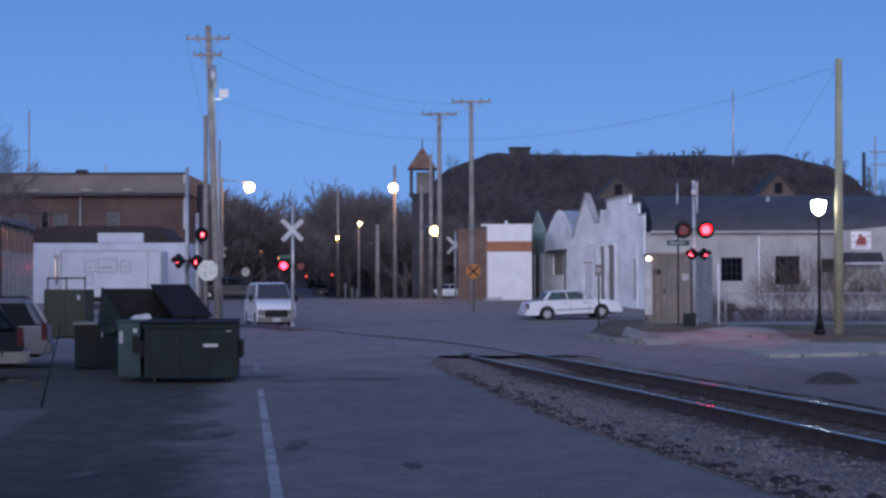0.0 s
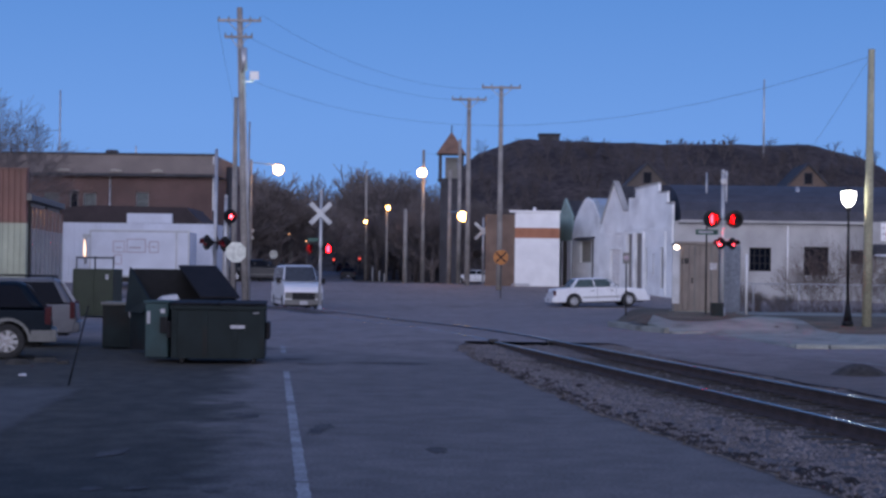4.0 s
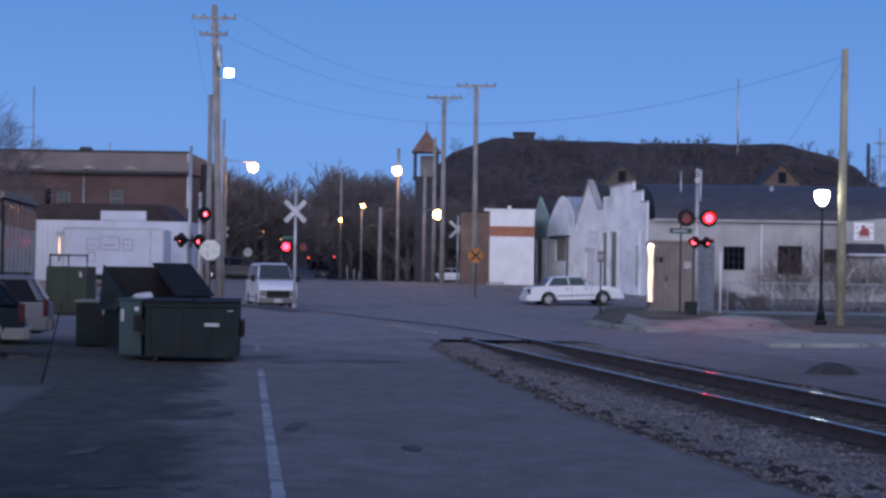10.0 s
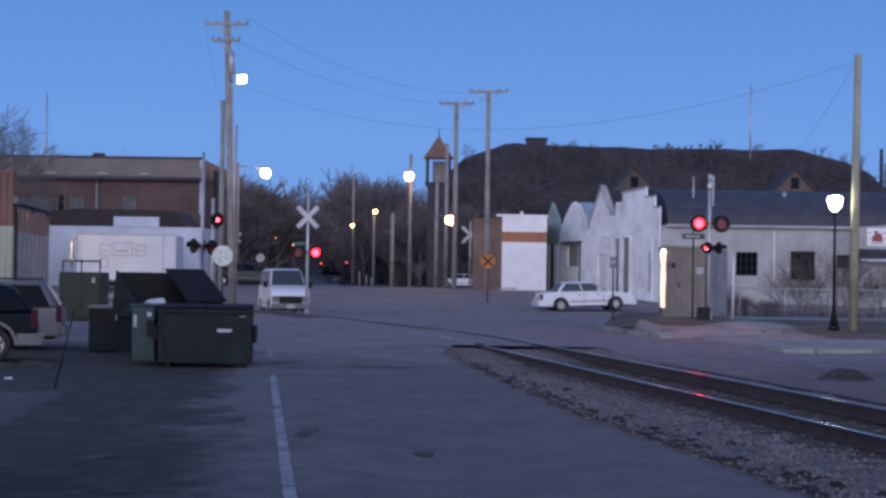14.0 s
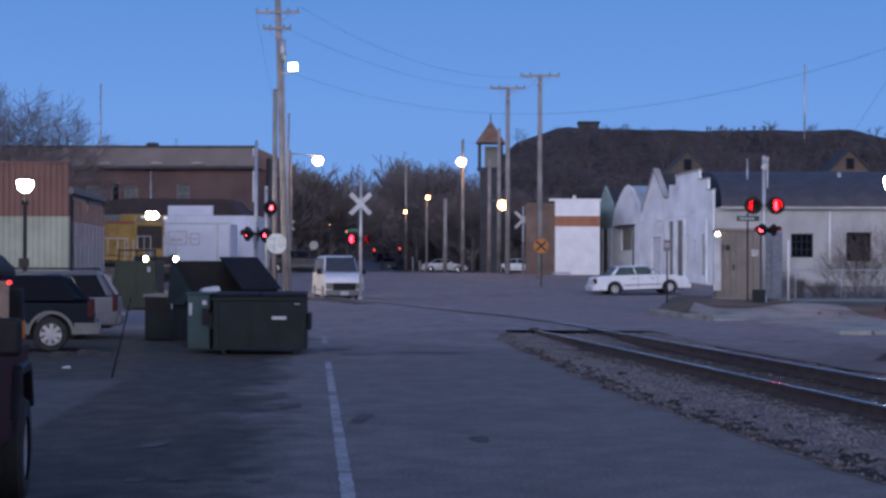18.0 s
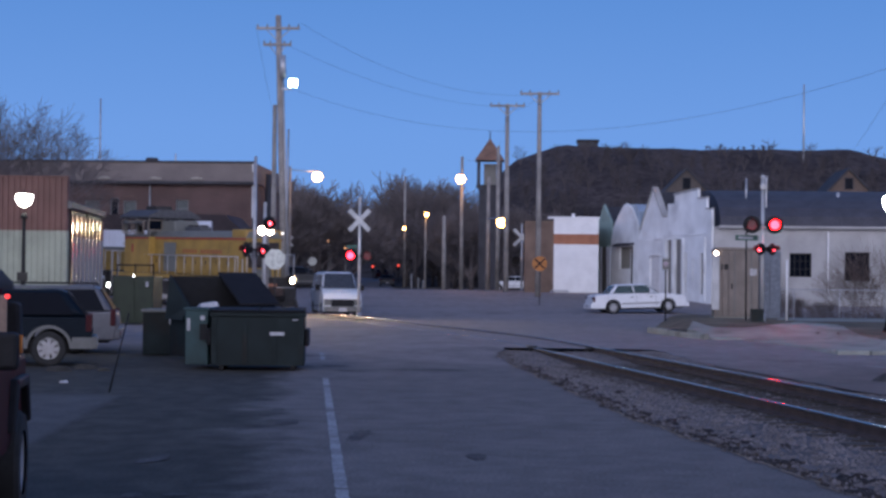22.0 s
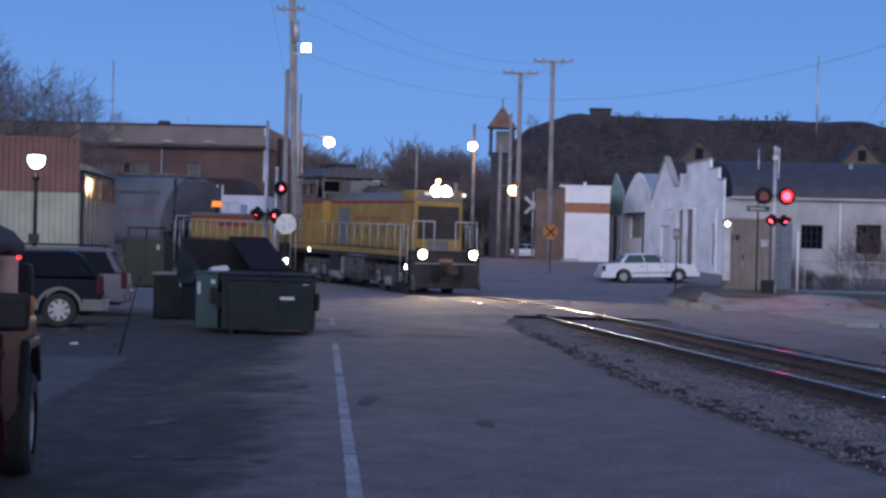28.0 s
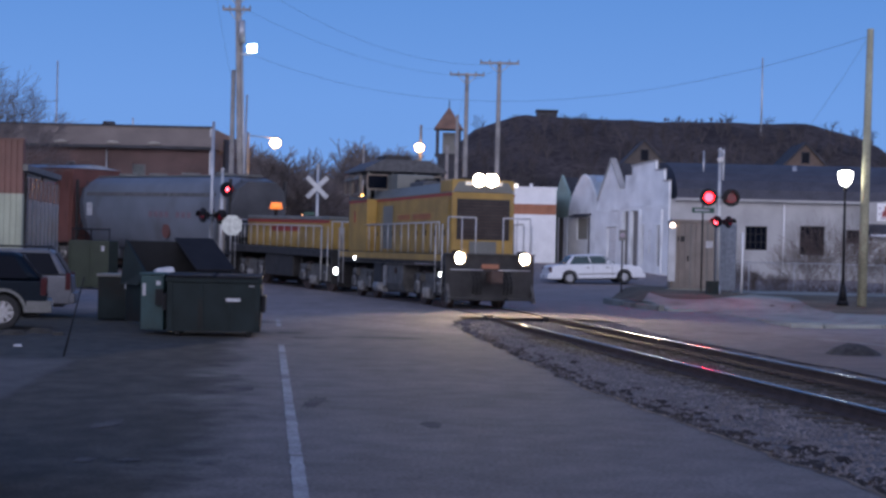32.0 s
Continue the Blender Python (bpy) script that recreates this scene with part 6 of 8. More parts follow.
def car(name, m, label, paint, L, W, axle, r, low, side, glass, roof_w=0.8, cladding=None, tail=None, head=LENS, bars=False, kind_="car", spokes=7, hub=CHROME, pane_mat=GLASS):
    """low: underside height; side: outline (x, z) over the top of the lower body from rear to front;
    glass: (x_rear_low, x_rear_high, x_front_high, x_front_low, z_low, z_high) of the cabin."""
    th = thing(name, m, label, kind_)
    xr, xf = axle
    outline = []
    for c in (xr, xf):
        outline += [(c - r * 1.22, low)] + [(c + r * 1.18 * math.cos(a), r * 0.98 + r * 1.18 * math.sin(a)) for a in span(math.pi, 0, 9) if r * 0.98 + r * 1.18 * math.sin(a) > low] + [(c + r * 1.22, low)]
    outline = [(side[0][0], low)] + outline + [(side[-1][0], low)] + list(reversed(side))
    h = W / 2
    body = Build().prism(outline, "y", -h, h)
    bo = part("body", body, paint, th, "", bevel=0.11)
    part("underbody", Build().box(side[0][0] + 0.15, side[-1][0] - 0.15, -h + 0.25, h - 0.25, low - 0.06, low + 0.2), GRIME, th)
    a, b_, c, d, z0, z1 = glass
    t = h * roof_w
    g = h * 0.95
    lowr = [(a, -g, z0), (d, -g, z0), (d, g, z0), (a, g, z0)]
    top = [(b_, -t, z1), (c, -t, z1), (c, t, z1), (b_, t, z1)]
    part("cabin", Build().loft(lowr, top), paint, th, "", bevel=0.17)

    def pane(name_, q, mat=pane_mat, out=0.012):
        q = [Vector(p) for p in q]
        n = (q[1] - q[0]).cross(q[3] - q[0]).normalized()
        part(name_, Build().add([p + n * out for p in q] + [p - n * 0.02 for p in q], [(0, 1, 2, 3), (7, 6, 5, 4), (0, 4, 5, 1), (1, 5, 6, 2), (2, 6, 7, 3), (3, 7, 4, 0)]), mat, th)

    def mix(p, q, w):
        return tuple(x + (y - x) * w for x, y in zip(p, q))

    def inset(p0, p1, p2, p3, u0, u1, v0, v1):
        lo = lambda u: mix(p0, p1, u)
        hi = lambda u: mix(p3, p2, u)
        return [mix(lo(u0), hi(u0), v0), mix(lo(u1), hi(u1), v0), mix(lo(u1), hi(u1), v1), mix(lo(u0), hi(u0), v1)]

    pane("windscreen", inset(lowr[1], lowr[2], top[2], top[1], 0.05, 0.95, 0.06, 0.9))
    pane("rear_window", inset(lowr[3], lowr[0], top[0], top[3], 0.07, 0.93, 0.1, 0.88))
    cuts = [(0.05, 0.36), (0.4, 0.66), (0.69, 0.96)] if kind_ not in ("car", "suv") else [(0.08, 0.5), (0.53, 0.93)]
    for u0, u1 in cuts:
        pane("side_window", inset(lowr[0], lowr[1], top[1], top[0], u0, u1, 0.1, 0.86))
        pane("side_window", inset(lowr[2], lowr[3], top[3], top[2], 1 - u1, 1 - u0, 0.1, 0.86))
    zr, zf = side[0][1], side[-2][1] - 0.02
    for s_ in (-1, 1):
        if tail:
            tz0, tz1, tw = tail
            part("tail_light", Build().box(side[0][0] - 0.02, side[0][0] + 0.1, *sorted((s_ * (h - tw), s_ * (h + 0.012))), tz0, tz1), TAIL, th, "red tail light", bevel=0.015)
        part("headlight", Build().box(side[-1][0] - 0.1, side[-1][0] + 0.025, *sorted((s_ * (h - 0.42), s_ * (h - 0.06))), zf - 0.24, zf - 0.08), head, th, "clear headlight", bevel=0.02)
        part("mirror", Build().box(d - 0.55, d - 0.4, *sorted((s_ * h, s_ * (h + 0.2))), z0 + 0.03, z0 + 0.18), paint if kind_ == "car" else BLACK, th, bevel=0.02)
        for u in ((a + d) / 2 - 0.2, (a + d) / 2 + 0.75):
            part("door_handle", Build().box(u, u + 0.16, *sorted((s_ * h, s_ * (h + 0.02))), z0 - 0.16, z0 - 0.13), BLACK, th)
            part("door_seam", Build().box(u + 0.3, u + 0.315, *sorted((s_ * (h - 0.002), s_ * (h + 0.003))), low + 0.1, z0 - 0.04), GRIME, th)
        if cladding:
            part("side_cladding", Build().box(xr + r * 1.25, xf - r * 1.25, *sorted((s_ * h, s_ * (h + 0.02))), low + 0.02, low + 0.24), cladding, th, "", bevel=0.008)
            part("rear_cladding", Build().box(side[0][0] - 0.02, xr - r * 1.3, *sorted((s_ * h, s_ * (h + 0.02))), low + 0.02, low + 0.24), cladding, th, "", bevel=0.008)
            for cx in (xr, xf):
                pts = [(cx + r * 1.34 * math.cos(q), r + r * 1.34 * math.sin(q)) for q in span(math.pi, 0, 12)] + [(cx + r * 1.17 * math.cos(q), r + r * 1.17 * math.sin(q)) for q in span(0, math.pi, 12)]
                part("wheel_arch", Build().prism(pts, "y", *sorted((s_ * (h - 0.01), s_ * (h + 0.035)))), cladding, th, "light grey wheel-arch trim")
        else:
            part("side_strip", Build().box(xr + r * 1.3, xf - r * 1.3, *sorted((s_ * h, s_ * (h + 0.012))), low + 0.2, low + 0.25), CARGREY, th)
        for cx in (xr, xf):
            wheel(th, cx, s_ * (h - 0.11), r, 0.22, hub=hub, spokes=spokes)
        if bars:
            part("roof_rail", Build().tube((b_ + 0.1, s_ * t * 0.92, z1 + 0.05), (c - 0.3, s_ * t * 0.92, z1 + 0.05), 0.02, n=6).tube((b_ + 0.1, s_ * t * 0.92, z1 - 0.02), (b_ + 0.1, s_ * t * 0.92, z1 + 0.06), 0.018, n=6).tube((c - 0.3, s_ * t * 0.92, z1 - 0.02), (c - 0.3, s_ * t * 0.92, z1 + 0.06), 0.018, n=6), BLACK, th)
    bm_ = cladding or (CARGREY if kind_ == "van" else paint)
    part("rear_bumper", Build().box(side[0][0] - 0.12, side[0][0] + 0.06, -h + 0.02, h - 0.02, low + 0.02, low + 0.26), bm_, th, "", bevel=0.03)
    part("front_bumper", Build().box(side[-1][0] - 0.06, side[-1][0] + 0.14, -h + 0.02, h - 0.02, low + 0.0, low + 0.24), bm_, th, "", bevel=0.03)
    part("grille", Build().box(side[-1][0], side[-1][0] + 0.02, -h * 0.5, h * 0.5, zf - 0.26, zf - 0.07), BLACK, th)
    part("plate", Build().box(side[0][0] - 0.135, side[0][0] - 0.121, -0.16, 0.16, low + 0.08, low + 0.22), PAPER, th, "plain pale plate")
    return th


SUV_SIDE = [(-2.34, 0.5), (-2.38, 0.66), (-2.32, 0.93), (0.9, 0.95), (1.95, 0.9), (2.2, 0.8), (2.25, 0.6)]
car("blue_suv", pose(-10.52, 31.6, 0, 0, 0, 194), "dark blue sport utility with pale lower trim, parked", NAVY, 4.5, 1.75, (-1.55, 1.25), 0.335, 0.31, SUV_SIDE,
    (-2.3, -1.84, 0.25, 0.85, 0.92, 1.48), 0.8, CARGREY, (0.66, 0.98, 0.16), bars=False, kind_="suv", spokes=8)
car("silver_minivan", pose(-11.36, 37.0, 0.0, 0, 0, 191), "silver minivan parked with its back to the lot", SILVER, 4.8, 1.9, (-1.5, 1.4), 0.34, 0.3, [(-2.38, 0.45), (-2.44, 0.6), (-2.4, 0.94), (1.2, 0.92), (2.0, 0.82), (2.4, 0.66), (2.42, 0.5)],
    (-2.38, -2.0, 0.5, 1.5, 0.9, 1.52), 0.84, None, (0.62, 1.0, 0.13), bars=True, kind_="minivan")
sedan = car("white_sedan", pose(6.05, 81, rise(81) + 0.0, 0, -2.2, 9), "white four-door sedan parked broadside", WHITECAR, 4.65, 1.8, (-1.32, 1.38), 0.32, 0.26, [(-2.3, 0.42), (-2.34, 0.6), (-2.3, 0.84), (-2.1, 0.93), (-1.2, 0.97), (0.88, 0.95), (1.6, 0.9), (2.1, 0.82), (2.28, 0.7), (2.32, 0.55), (2.3, 0.42)],
            (-1.55, -1.12, 0.3, 1.0, 0.94, 1.42), 0.8, None, (0.6, 0.85, 0.3), hub=GALV, pane_mat=material("greenish_glass", (0.045, 0.075, 0.08), 0.15, vary=0.2, bump=0, spec=0.15))
van = car("white_van", pose(-7.95, 74.1, 0.02, 0, 0, -77), "white full-size passenger van waiting at the crossing", WHITECAR, 5.4, 1.68, (-1.7, 1.75), 0.37, 0.32, [(-2.6, 0.5), (-2.65, 1.3), (1.5, 1.34), (2.2, 1.24), (2.52, 1.1), (2.65, 0.9), (2.65, 0.5)],
          (-2.6, -2.5, 0.95, 1.62, 1.32, 2.06), 0.8, None, (0.9, 1.3, 0.14), kind_="van", hub=GALV, pane_mat=material("pale_windscreen", (0.06, 0.066, 0.075), 0.2, vary=0.2, bump=0, spec=0.3))
part("grille_panel", Build().box(2.64, 2.7, -0.5, 0.5, 0.56, 0.87), BLACK, van, "black grille between the headlights", bevel=0.01)
for s_ in (-1, 1):
    part("headlight_panel", Build().box(2.6, 2.68, *sorted((s_ * 0.5, s_ * 0.8)), 0.6, 0.87), CARGREY, van, "wide square headlight", bevel=0.02)
    part("wing_mirror", Build().box(1.55, 1.68, *sorted((s_ * 0.88, s_ * 1.08)), 1.25, 1.48), BLACK, van, "black wing mirror", bevel=0.03)
part("number_plate", Build().box(2.795, 2.805, -0.17, 0.17, 0.34, 0.5), PAPER, van, "plain pale plate")
car("dark_car", pose(-13.35, 103.0, rise(103) + 0.28, 0, 0, 2), "dark parked car across the street", DARKCAR, 4.6, 1.8, (-1.4, 1.4), 0.31, 0.25, [(-2.3, 0.5), (-2.3, 0.85), (-1.2, 0.95), (0.9, 0.92), (2.1, 0.8), (2.3, 0.5)], (-1.6, -0.9, 0.3, 1.1, 0.92, 1.4), 0.8)
car("parked_white_car", pose(0.05, 165, rise(165) - 0.1, 0, 0, 180), "white car parked behind the poles", WHITECAR, 4.6, 1.8, (-1.4, 1.4), 0.31, 0.25, [(-2.3, 0.5), (-2.3, 0.85), (-1.2, 0.95), (0.9, 0.92), (2.1, 0.8), (2.3, 0.5)], (-1.6, -0.9, 0.3, 1.1, 0.92, 1.4), 0.8)
car("far_car", pose(-15.2, 200, rise(200) + 0.03, 0, 0, 95), "dark grey car far down the street", DARKCAR, 4.6, 1.8, (-1.4, 1.4), 0.31, 0.25, [(-2.3, 0.5), (-2.3, 0.85), (-1.2, 0.95), (0.9, 0.92), (2.1, 0.8), (2.3, 0.5)], (-1.6, -0.9, 0.3, 1.1, 0.92, 1.4), 0.8, tail=(0.6, 0.85, 0.3))
fc = car("far_red_lit_car", pose(-18.9, 238, rise(238) + 0.86, 0, 0, 97), "dark red car far down the street", JEEPRED, 4.6, 1.8, (-1.4, 1.4), 0.31, 0.25, [(-2.3, 0.5), (-2.3, 0.85), (-1.2, 0.95), (0.9, 0.92), (2.1, 0.8), (2.3, 0.5)], (-1.6, -0.9, 0.3, 1.1, 0.92, 1.4), 0.8)
for y in (-0.6, 0.6):
    part("brake_light", Build().box(-2.36, -2.31, y - 0.2, y + 0.2, 0.65, 0.85), TAIL, fc, "dark red brake light")
driver = car("passing_car", pose(-9, 107.5, rise(107.5), 0, 0, 0), "white car driving along the cross street", WHITECAR, 4.7, 1.8, (-1.4, 1.4), 0.31, 0.25, [(-2.3, 0.5), (-2.3, 0.85), (-1.2, 0.95), (0.9, 0.92), (2.1, 0.8), (2.3, 0.5)], (-1.6, -0.9, 0.3, 1.1, 0.92, 1.4), 0.8)
bt = thing("box_truck", pose(-22.6, 190, rise(190), 0, 0, 95), "white box truck far down the street", "truck")
part("box", Build().box(-3.0, 1.5, -1.15, 1.15, 0.9, 3.3), TRAILER, bt, bevel=0.04)
part("cab", Build().prism([(1.6, 0.6), (3.6, 0.6), (3.6, 1.3), (3.0, 2.3), (1.6, 2.4)], "y", -1.05, 1.05), WHITE, bt, bevel=0.05)
for x in (-2.0, 2.7):
    for y in (-1.0, 1.0):
        wheel(bt, x, y, 0.45, 0.25)

# red open-sided off-roader close to the camera
jp = thing("red_offroader", pose(-3.99, 10.3, 0, 0, 0, -79), "dark red off-road vehicle with black soft top", "off-roader")
part("tub", Build().box(-1.9, 0.55, -0.72, 0.72, 0.5, 1.12), JEEPRED, jp, bevel=0.04)
part("bonnet", Build().prism([(0.55, 0.62), (1.75, 0.62), (1.75, 1.02), (0.55, 1.14)], "y", -0.5, 0.5), JEEPRED, jp, bevel=0.04)
part("grille", Build().box(1.75, 1.79, -0.5, 0.5, 0.6, 1.02), JEEPRED, jp, bevel=0.01)
for i in range(7):
    part("grille_slot", Build().box(1.791, 1.795, -0.3 + i * 0.09, -0.25 + i * 0.09, 0.68, 0.96), BLACK, jp)
for s_ in (-1, 1):
    part("headlamp", Build().tube((1.78, s_ * 0.38, 0.86), (1.82, s_ * 0.38, 0.86), 0.09, n=14), LENS, jp)
    part("wing", Build().prism([(1.2 + 0.62 * math.cos(q), 0.36 + 0.46 * math.sin(q)) for q in span(math.pi, 0.25, 12)] + [(1.2 + 0.52 * math.cos(q), 0.36 + 0.38 * math.sin(q)) for q in span(0.25, math.pi, 12)], "y", *sorted((s_ * 0.5, s_ * 0.8))), JEEPRED, jp, "dark red flared wing", bevel=0.03)
    part("rear_flare", Build().prism([(-1.75, 0.62), (-1.55, 0.98), (-0.85, 0.98), (-0.65, 0.62), (-0.72, 0.62), (-0.9, 0.9), (-1.5, 0.9), (-1.68, 0.62)], "y", *sorted((s_ * 0.7, s_ * 0.78))), BLACK, jp, bevel=0.02)
    part("windscreen_post", Build().tube((0.58, s_ * 0.66, 1.12), (0.4, s_ * 0.66, 1.58), 0.035, n=8), JEEPRED, jp)
    part("door_post", Build().tube((-0.45, s_ * 0.68, 1.12), (-0.5, s_ * 0.66, 1.6), 0.035, n=8), JEEPRED, jp)
    part("mirror", Build().box(0.55, 0.67, *sorted((s_ * 0.66, s_ * 0.92)), 1.12, 1.35), BLACK, jp, "black door mirror", bevel=0.03)
    part("mirror_arm", Build().tube((0.5, s_ * 0.66, 1.1), (0.6, s_ * 0.72, 1.2), 0.02, n=6), BLACK, jp)
    part("door", Build().box(-0.42, 0.5, *sorted((s_ * 0.72, s_ * 0.75)), 0.52, 1.1), JEEPRED, jp, bevel=0.015)
    part("door_hinge", Build().box(0.44, 0.6, *sorted((s_ * 0.75, s_ * 0.775)), 0.96, 1.0), BLACK, jp)
    for x in (-1.2, 1.2):
        wheel(jp, x, s_ * 0.66, 0.37, 0.24, hub=GALV, spokes=5)
part("marker_light", Build().tube((0, 0, 0), (0, -0.02, 0), 0.014, n=10), glow("small_red_marker", (1.0, 0.05, 0.05), 1.6), jp, "small glowing red marker light", jp.matrix_basis.inverted() @ pose(-3.12, 10.12, 1.563))
# the pane's tan colour holds the warm reflection in the glass
part("quarter_light", Build().box(-0.1, 0.02, 0, 0.01, 0, 0.27), material("tan_lit_glass", (0.3, 0.22, 0.18), 0.3, vary=0.3, bump=0), jp, "side quarter light with its reflection put into the colour", jp.matrix_basis.inverted() @ pose(-3.16, 10.16, 1.3))
# amber strip paints the light that catches the mirror's edge
part("edge_marker", Build().box(-0.008, 0.008, 0, 0.02, 0, 0.11), SIGNYELLOW, jp, "thin amber strip painting the light on an edge", jp.matrix_basis.inverted() @ pose(-2.97, 9.9, 1.222))
part("windscreen_frame", Build().box(0.38, 0.42, -0.66, 0.66, 1.53, 1.6), JEEPRED, jp)
part("windscreen", Build().add([(0.56, -0.62, 1.14), (0.56, 0.62, 1.14), (0.4, 0.62, 1.53), (0.4, -0.62, 1.53)], [(0, 1, 2, 3)]), GLASS, jp)
_half = [(0.66, 1.59), (0.65, 1.66), (0.59, 1.73), (0.46, 1.79), (0.24, 1.83), (0.0, 1.85)]
_sec = _half + [(-y, z) for y, z in reversed(_half[:-1])]
soft = Build()
_st = ((0.56, 0.93, -0.1), (0.46, 0.98, -0.03), (0.2, 1.0, 0.0), (-0.7, 1.0, 0.02), (-1.4, 1.0, 0.0), (-1.75, 0.97, -0.06))
soft.add([(x, y * k, z + dz * (z - 1.59) * 3) for x, k, dz in _st for y, z in _sec], [(a * 11 + i, a * 11 + (i + 1) % 11, a * 11 + 11 + (i + 1) % 11, a * 11 + 11 + i) for a in range(5) for i in range(11)] + [tuple(range(11)), tuple(55 + i for i in range(11))], True)
part("soft_top", soft, CANVAS, jp, "black canvas soft top")
part("rear_canvas", Build().prism([(-1.75, 1.5), (-1.92, 1.08), (-1.75, 1.08), (-1.55, 1.5)], "y", -0.7, 0.7), CANVAS, jp, "black canvas rear curtain", bevel=0.03)
part("bumper", Build().box(1.85, 2.0, -0.75, 0.6, 0.48, 0.6), BLACK, jp, bevel=0.02)
part("seat", Build().box(-0.45, 0.05, -0.6, -0.15, 0.9, 1.0).box(-0.6, -0.4, -0.6, -0.15, 0.95, 1.5), SHADE, jp, bevel=0.03)
part("seat", Build().box(-0.45, 0.05, 0.15, 0.6, 0.9, 1.0).box(-0.6, -0.4, 0.15, 0.6, 0.95, 1.5), SHADE, jp, bevel=0.03)

# ---- bins and boxes by the lot ----
def dumpster(x, y, rz):
    th = thing("dumpster", pose(x, y, 0, 0, 0, rz), "dark green steel dumpster with closed black lids", "dumpster")
    w, d = 1.72, 1.5
    b = Build()
    t = 0.03
    for x0 in (0, w - t):
        part("side_panel", Build().prism([(0, 0.1), (d, 0.1), (d, 1.1), (0, 1.06)], "x", x0, x0 + t), DUMPGREEN, th)
    part("front_panel", Build().box(t, w - t, 0, t, 0.1, 1.06), DUMPGREEN, th)
    part("rear_panel", Build().box(t, w - t, d - t, d, 0.1, 1.1), DUMPGREEN, th)
    part("bottom", Build().box(t, w - t, t, d - t, 0.1, 0.14), DUMPGREEN, th)
    part("rim", Build().box(-0.03, w + 0.03, -0.04, 0.0, 1.0, 1.08), DUMPGREEN, th, bevel=0.01)
    for xx in (0.02, 0.58, 1.12, w - 0.1):
        part("rib", Build().box(xx, xx + 0.08, -0.03, 0.0, 0.12, 1.0), DUMPGREEN, th)
    for s_, xx in ((-1, -0.09), (1, w)):
        part("fork_pocket", Build().box(xx, xx + 0.09, 0.1, 1.0, 0.46, 0.78), BLACK, th, "black steel lifting pocket", bevel=0.03)
    for xx in (0.15, w - 0.25):
        for yy in (0.12, d - 0.22):
            part("caster", Build().tube((xx, yy, 0.07), (xx + 0.08, yy, 0.07), 0.07, n=10), RUBBER, th)
    part("label_strip", Build().box(1.08, 1.35, -0.045, -0.034, 0.66, 0.72), PAPER, th, "plain white label strip")
    part("small_label", Build().box(1.5, 1.6, -0.05, -0.041, 0.94, 0.96), PAPER, th)
    for x0 in (-0.02, w * 0.5 + 0.01):
        part("lid", Build().prism([(-0.05, 1.085), (d, 1.12), (d, 1.16), (-0.06, 1.125)], "x", x0, x0 + w * 0.5), LIDPLASTIC, th, "black plastic lid, closed", bevel=0.01)
    return th


dumpster(-5.56, 30.4, 6)
# second bin behind with raised lids
t2 = thing("open_dumpster", pose(-6.5, 33.2, 0, 0, 0, 31), "green steel dumpster with lids propped open", "dumpster")
b = Build().prism([(0, 0.1), (1.2, 0.1), (1.2, 1.75), (0.0, 1.1)], "x", 0, 0.03).prism([(0, 0.1), (1.2, 0.1), (1.2, 1.75), (0, 1.1)], "x", 1.87, 1.9).box(0.03, 1.87, 0, 0.03, 0.1, 1.1).box(0.03, 1.87, 1.17, 1.2, 0.1, 1.75)
part("shell", b, DUMPGREEN, t2)
# near-black faces put in for the shade inside the open bin
part("dark_inside", Build().box(0.035, 1.865, 1.12, 1.165, 0.2, 1.74).box(0.035, 1.86, 0.04, 1.11, 0.9, 0.95), SHADE, t2, "black panels put in for the shade inside the bin")
part("trash_bag", Build().loft([(0.2, 0.12, 1.0), (0.72, 0.1, 1.0), (0.74, 0.5, 1.0), (0.24, 0.55, 1.0)], [(0.3, 0.2, 1.2), (0.66, 0.17, 1.25), (0.62, 0.4, 1.23), (0.34, 0.42, 1.19)]), PAPER, t2, "white rubbish bag", bevel=0.05)
part("closed_lid", Build().add([(1.06, -0.05, 1.16), (1.92, -0.05, 1.16), (1.92, 1.25, 1.8), (1.06, 1.25, 1.8), (1.06, -0.05, 1.2), (1.92, -0.05, 1.2), (1.92, 1.25, 1.84), (1.06, 1.25, 1.84)], [(0, 1, 2, 3), (4, 5, 6, 7), (0, 1, 5, 4), (1, 2, 6, 5), (2, 3, 7, 6), (3, 0, 4, 7)]), LIDPLASTIC, t2, "black plastic lid, half open", pose(0, 0, 0))
part("thrown_lid", Build().loft([(-0.1, 0.2, 0.85), (-0.07, 0.2, 0.85), (-0.07, 1.25, 0.85), (-0.1, 1.25, 0.85)], [(-0.03, 0.02, 1.14), (0.0, 0.02, 1.14), (0.0, 1.2, 1.78), (-0.03, 1.2, 1.78)]), DUMPGREEN, t2, "dark green lid hanging open beside the bin")
tb = thing("teal_bin", pose(-6.14, 30.9, 0, 0, 0, -3), "weathered teal steel bin", "bin")
part("body", Build().prism([(0, 0.08), (1.1, 0.08), (1.15, 1.1), (-0.03, 1.1)], "x", 0, 0.44), DUMPTEAL, tb, bevel=0.02)
part("lid", Build().box(-0.03, 0.47, -0.05, 1.18, 1.11, 1.15), DUMPTEAL, tb, bevel=0.01)
part("pocket", Build().box(0.3, 0.44, -0.1, 0.0, 0.55, 0.85), BLACK, tb)
part("label_strip", Build().box(0.3, 0.38, -0.045, -0.034, 0.92, 1.0), PAPER, tb, "plain white label")
part("label_strip", Build().box(0.04, 0.1, -0.045, -0.034, 0.72, 0.95), PAPER, tb, "plain white label")
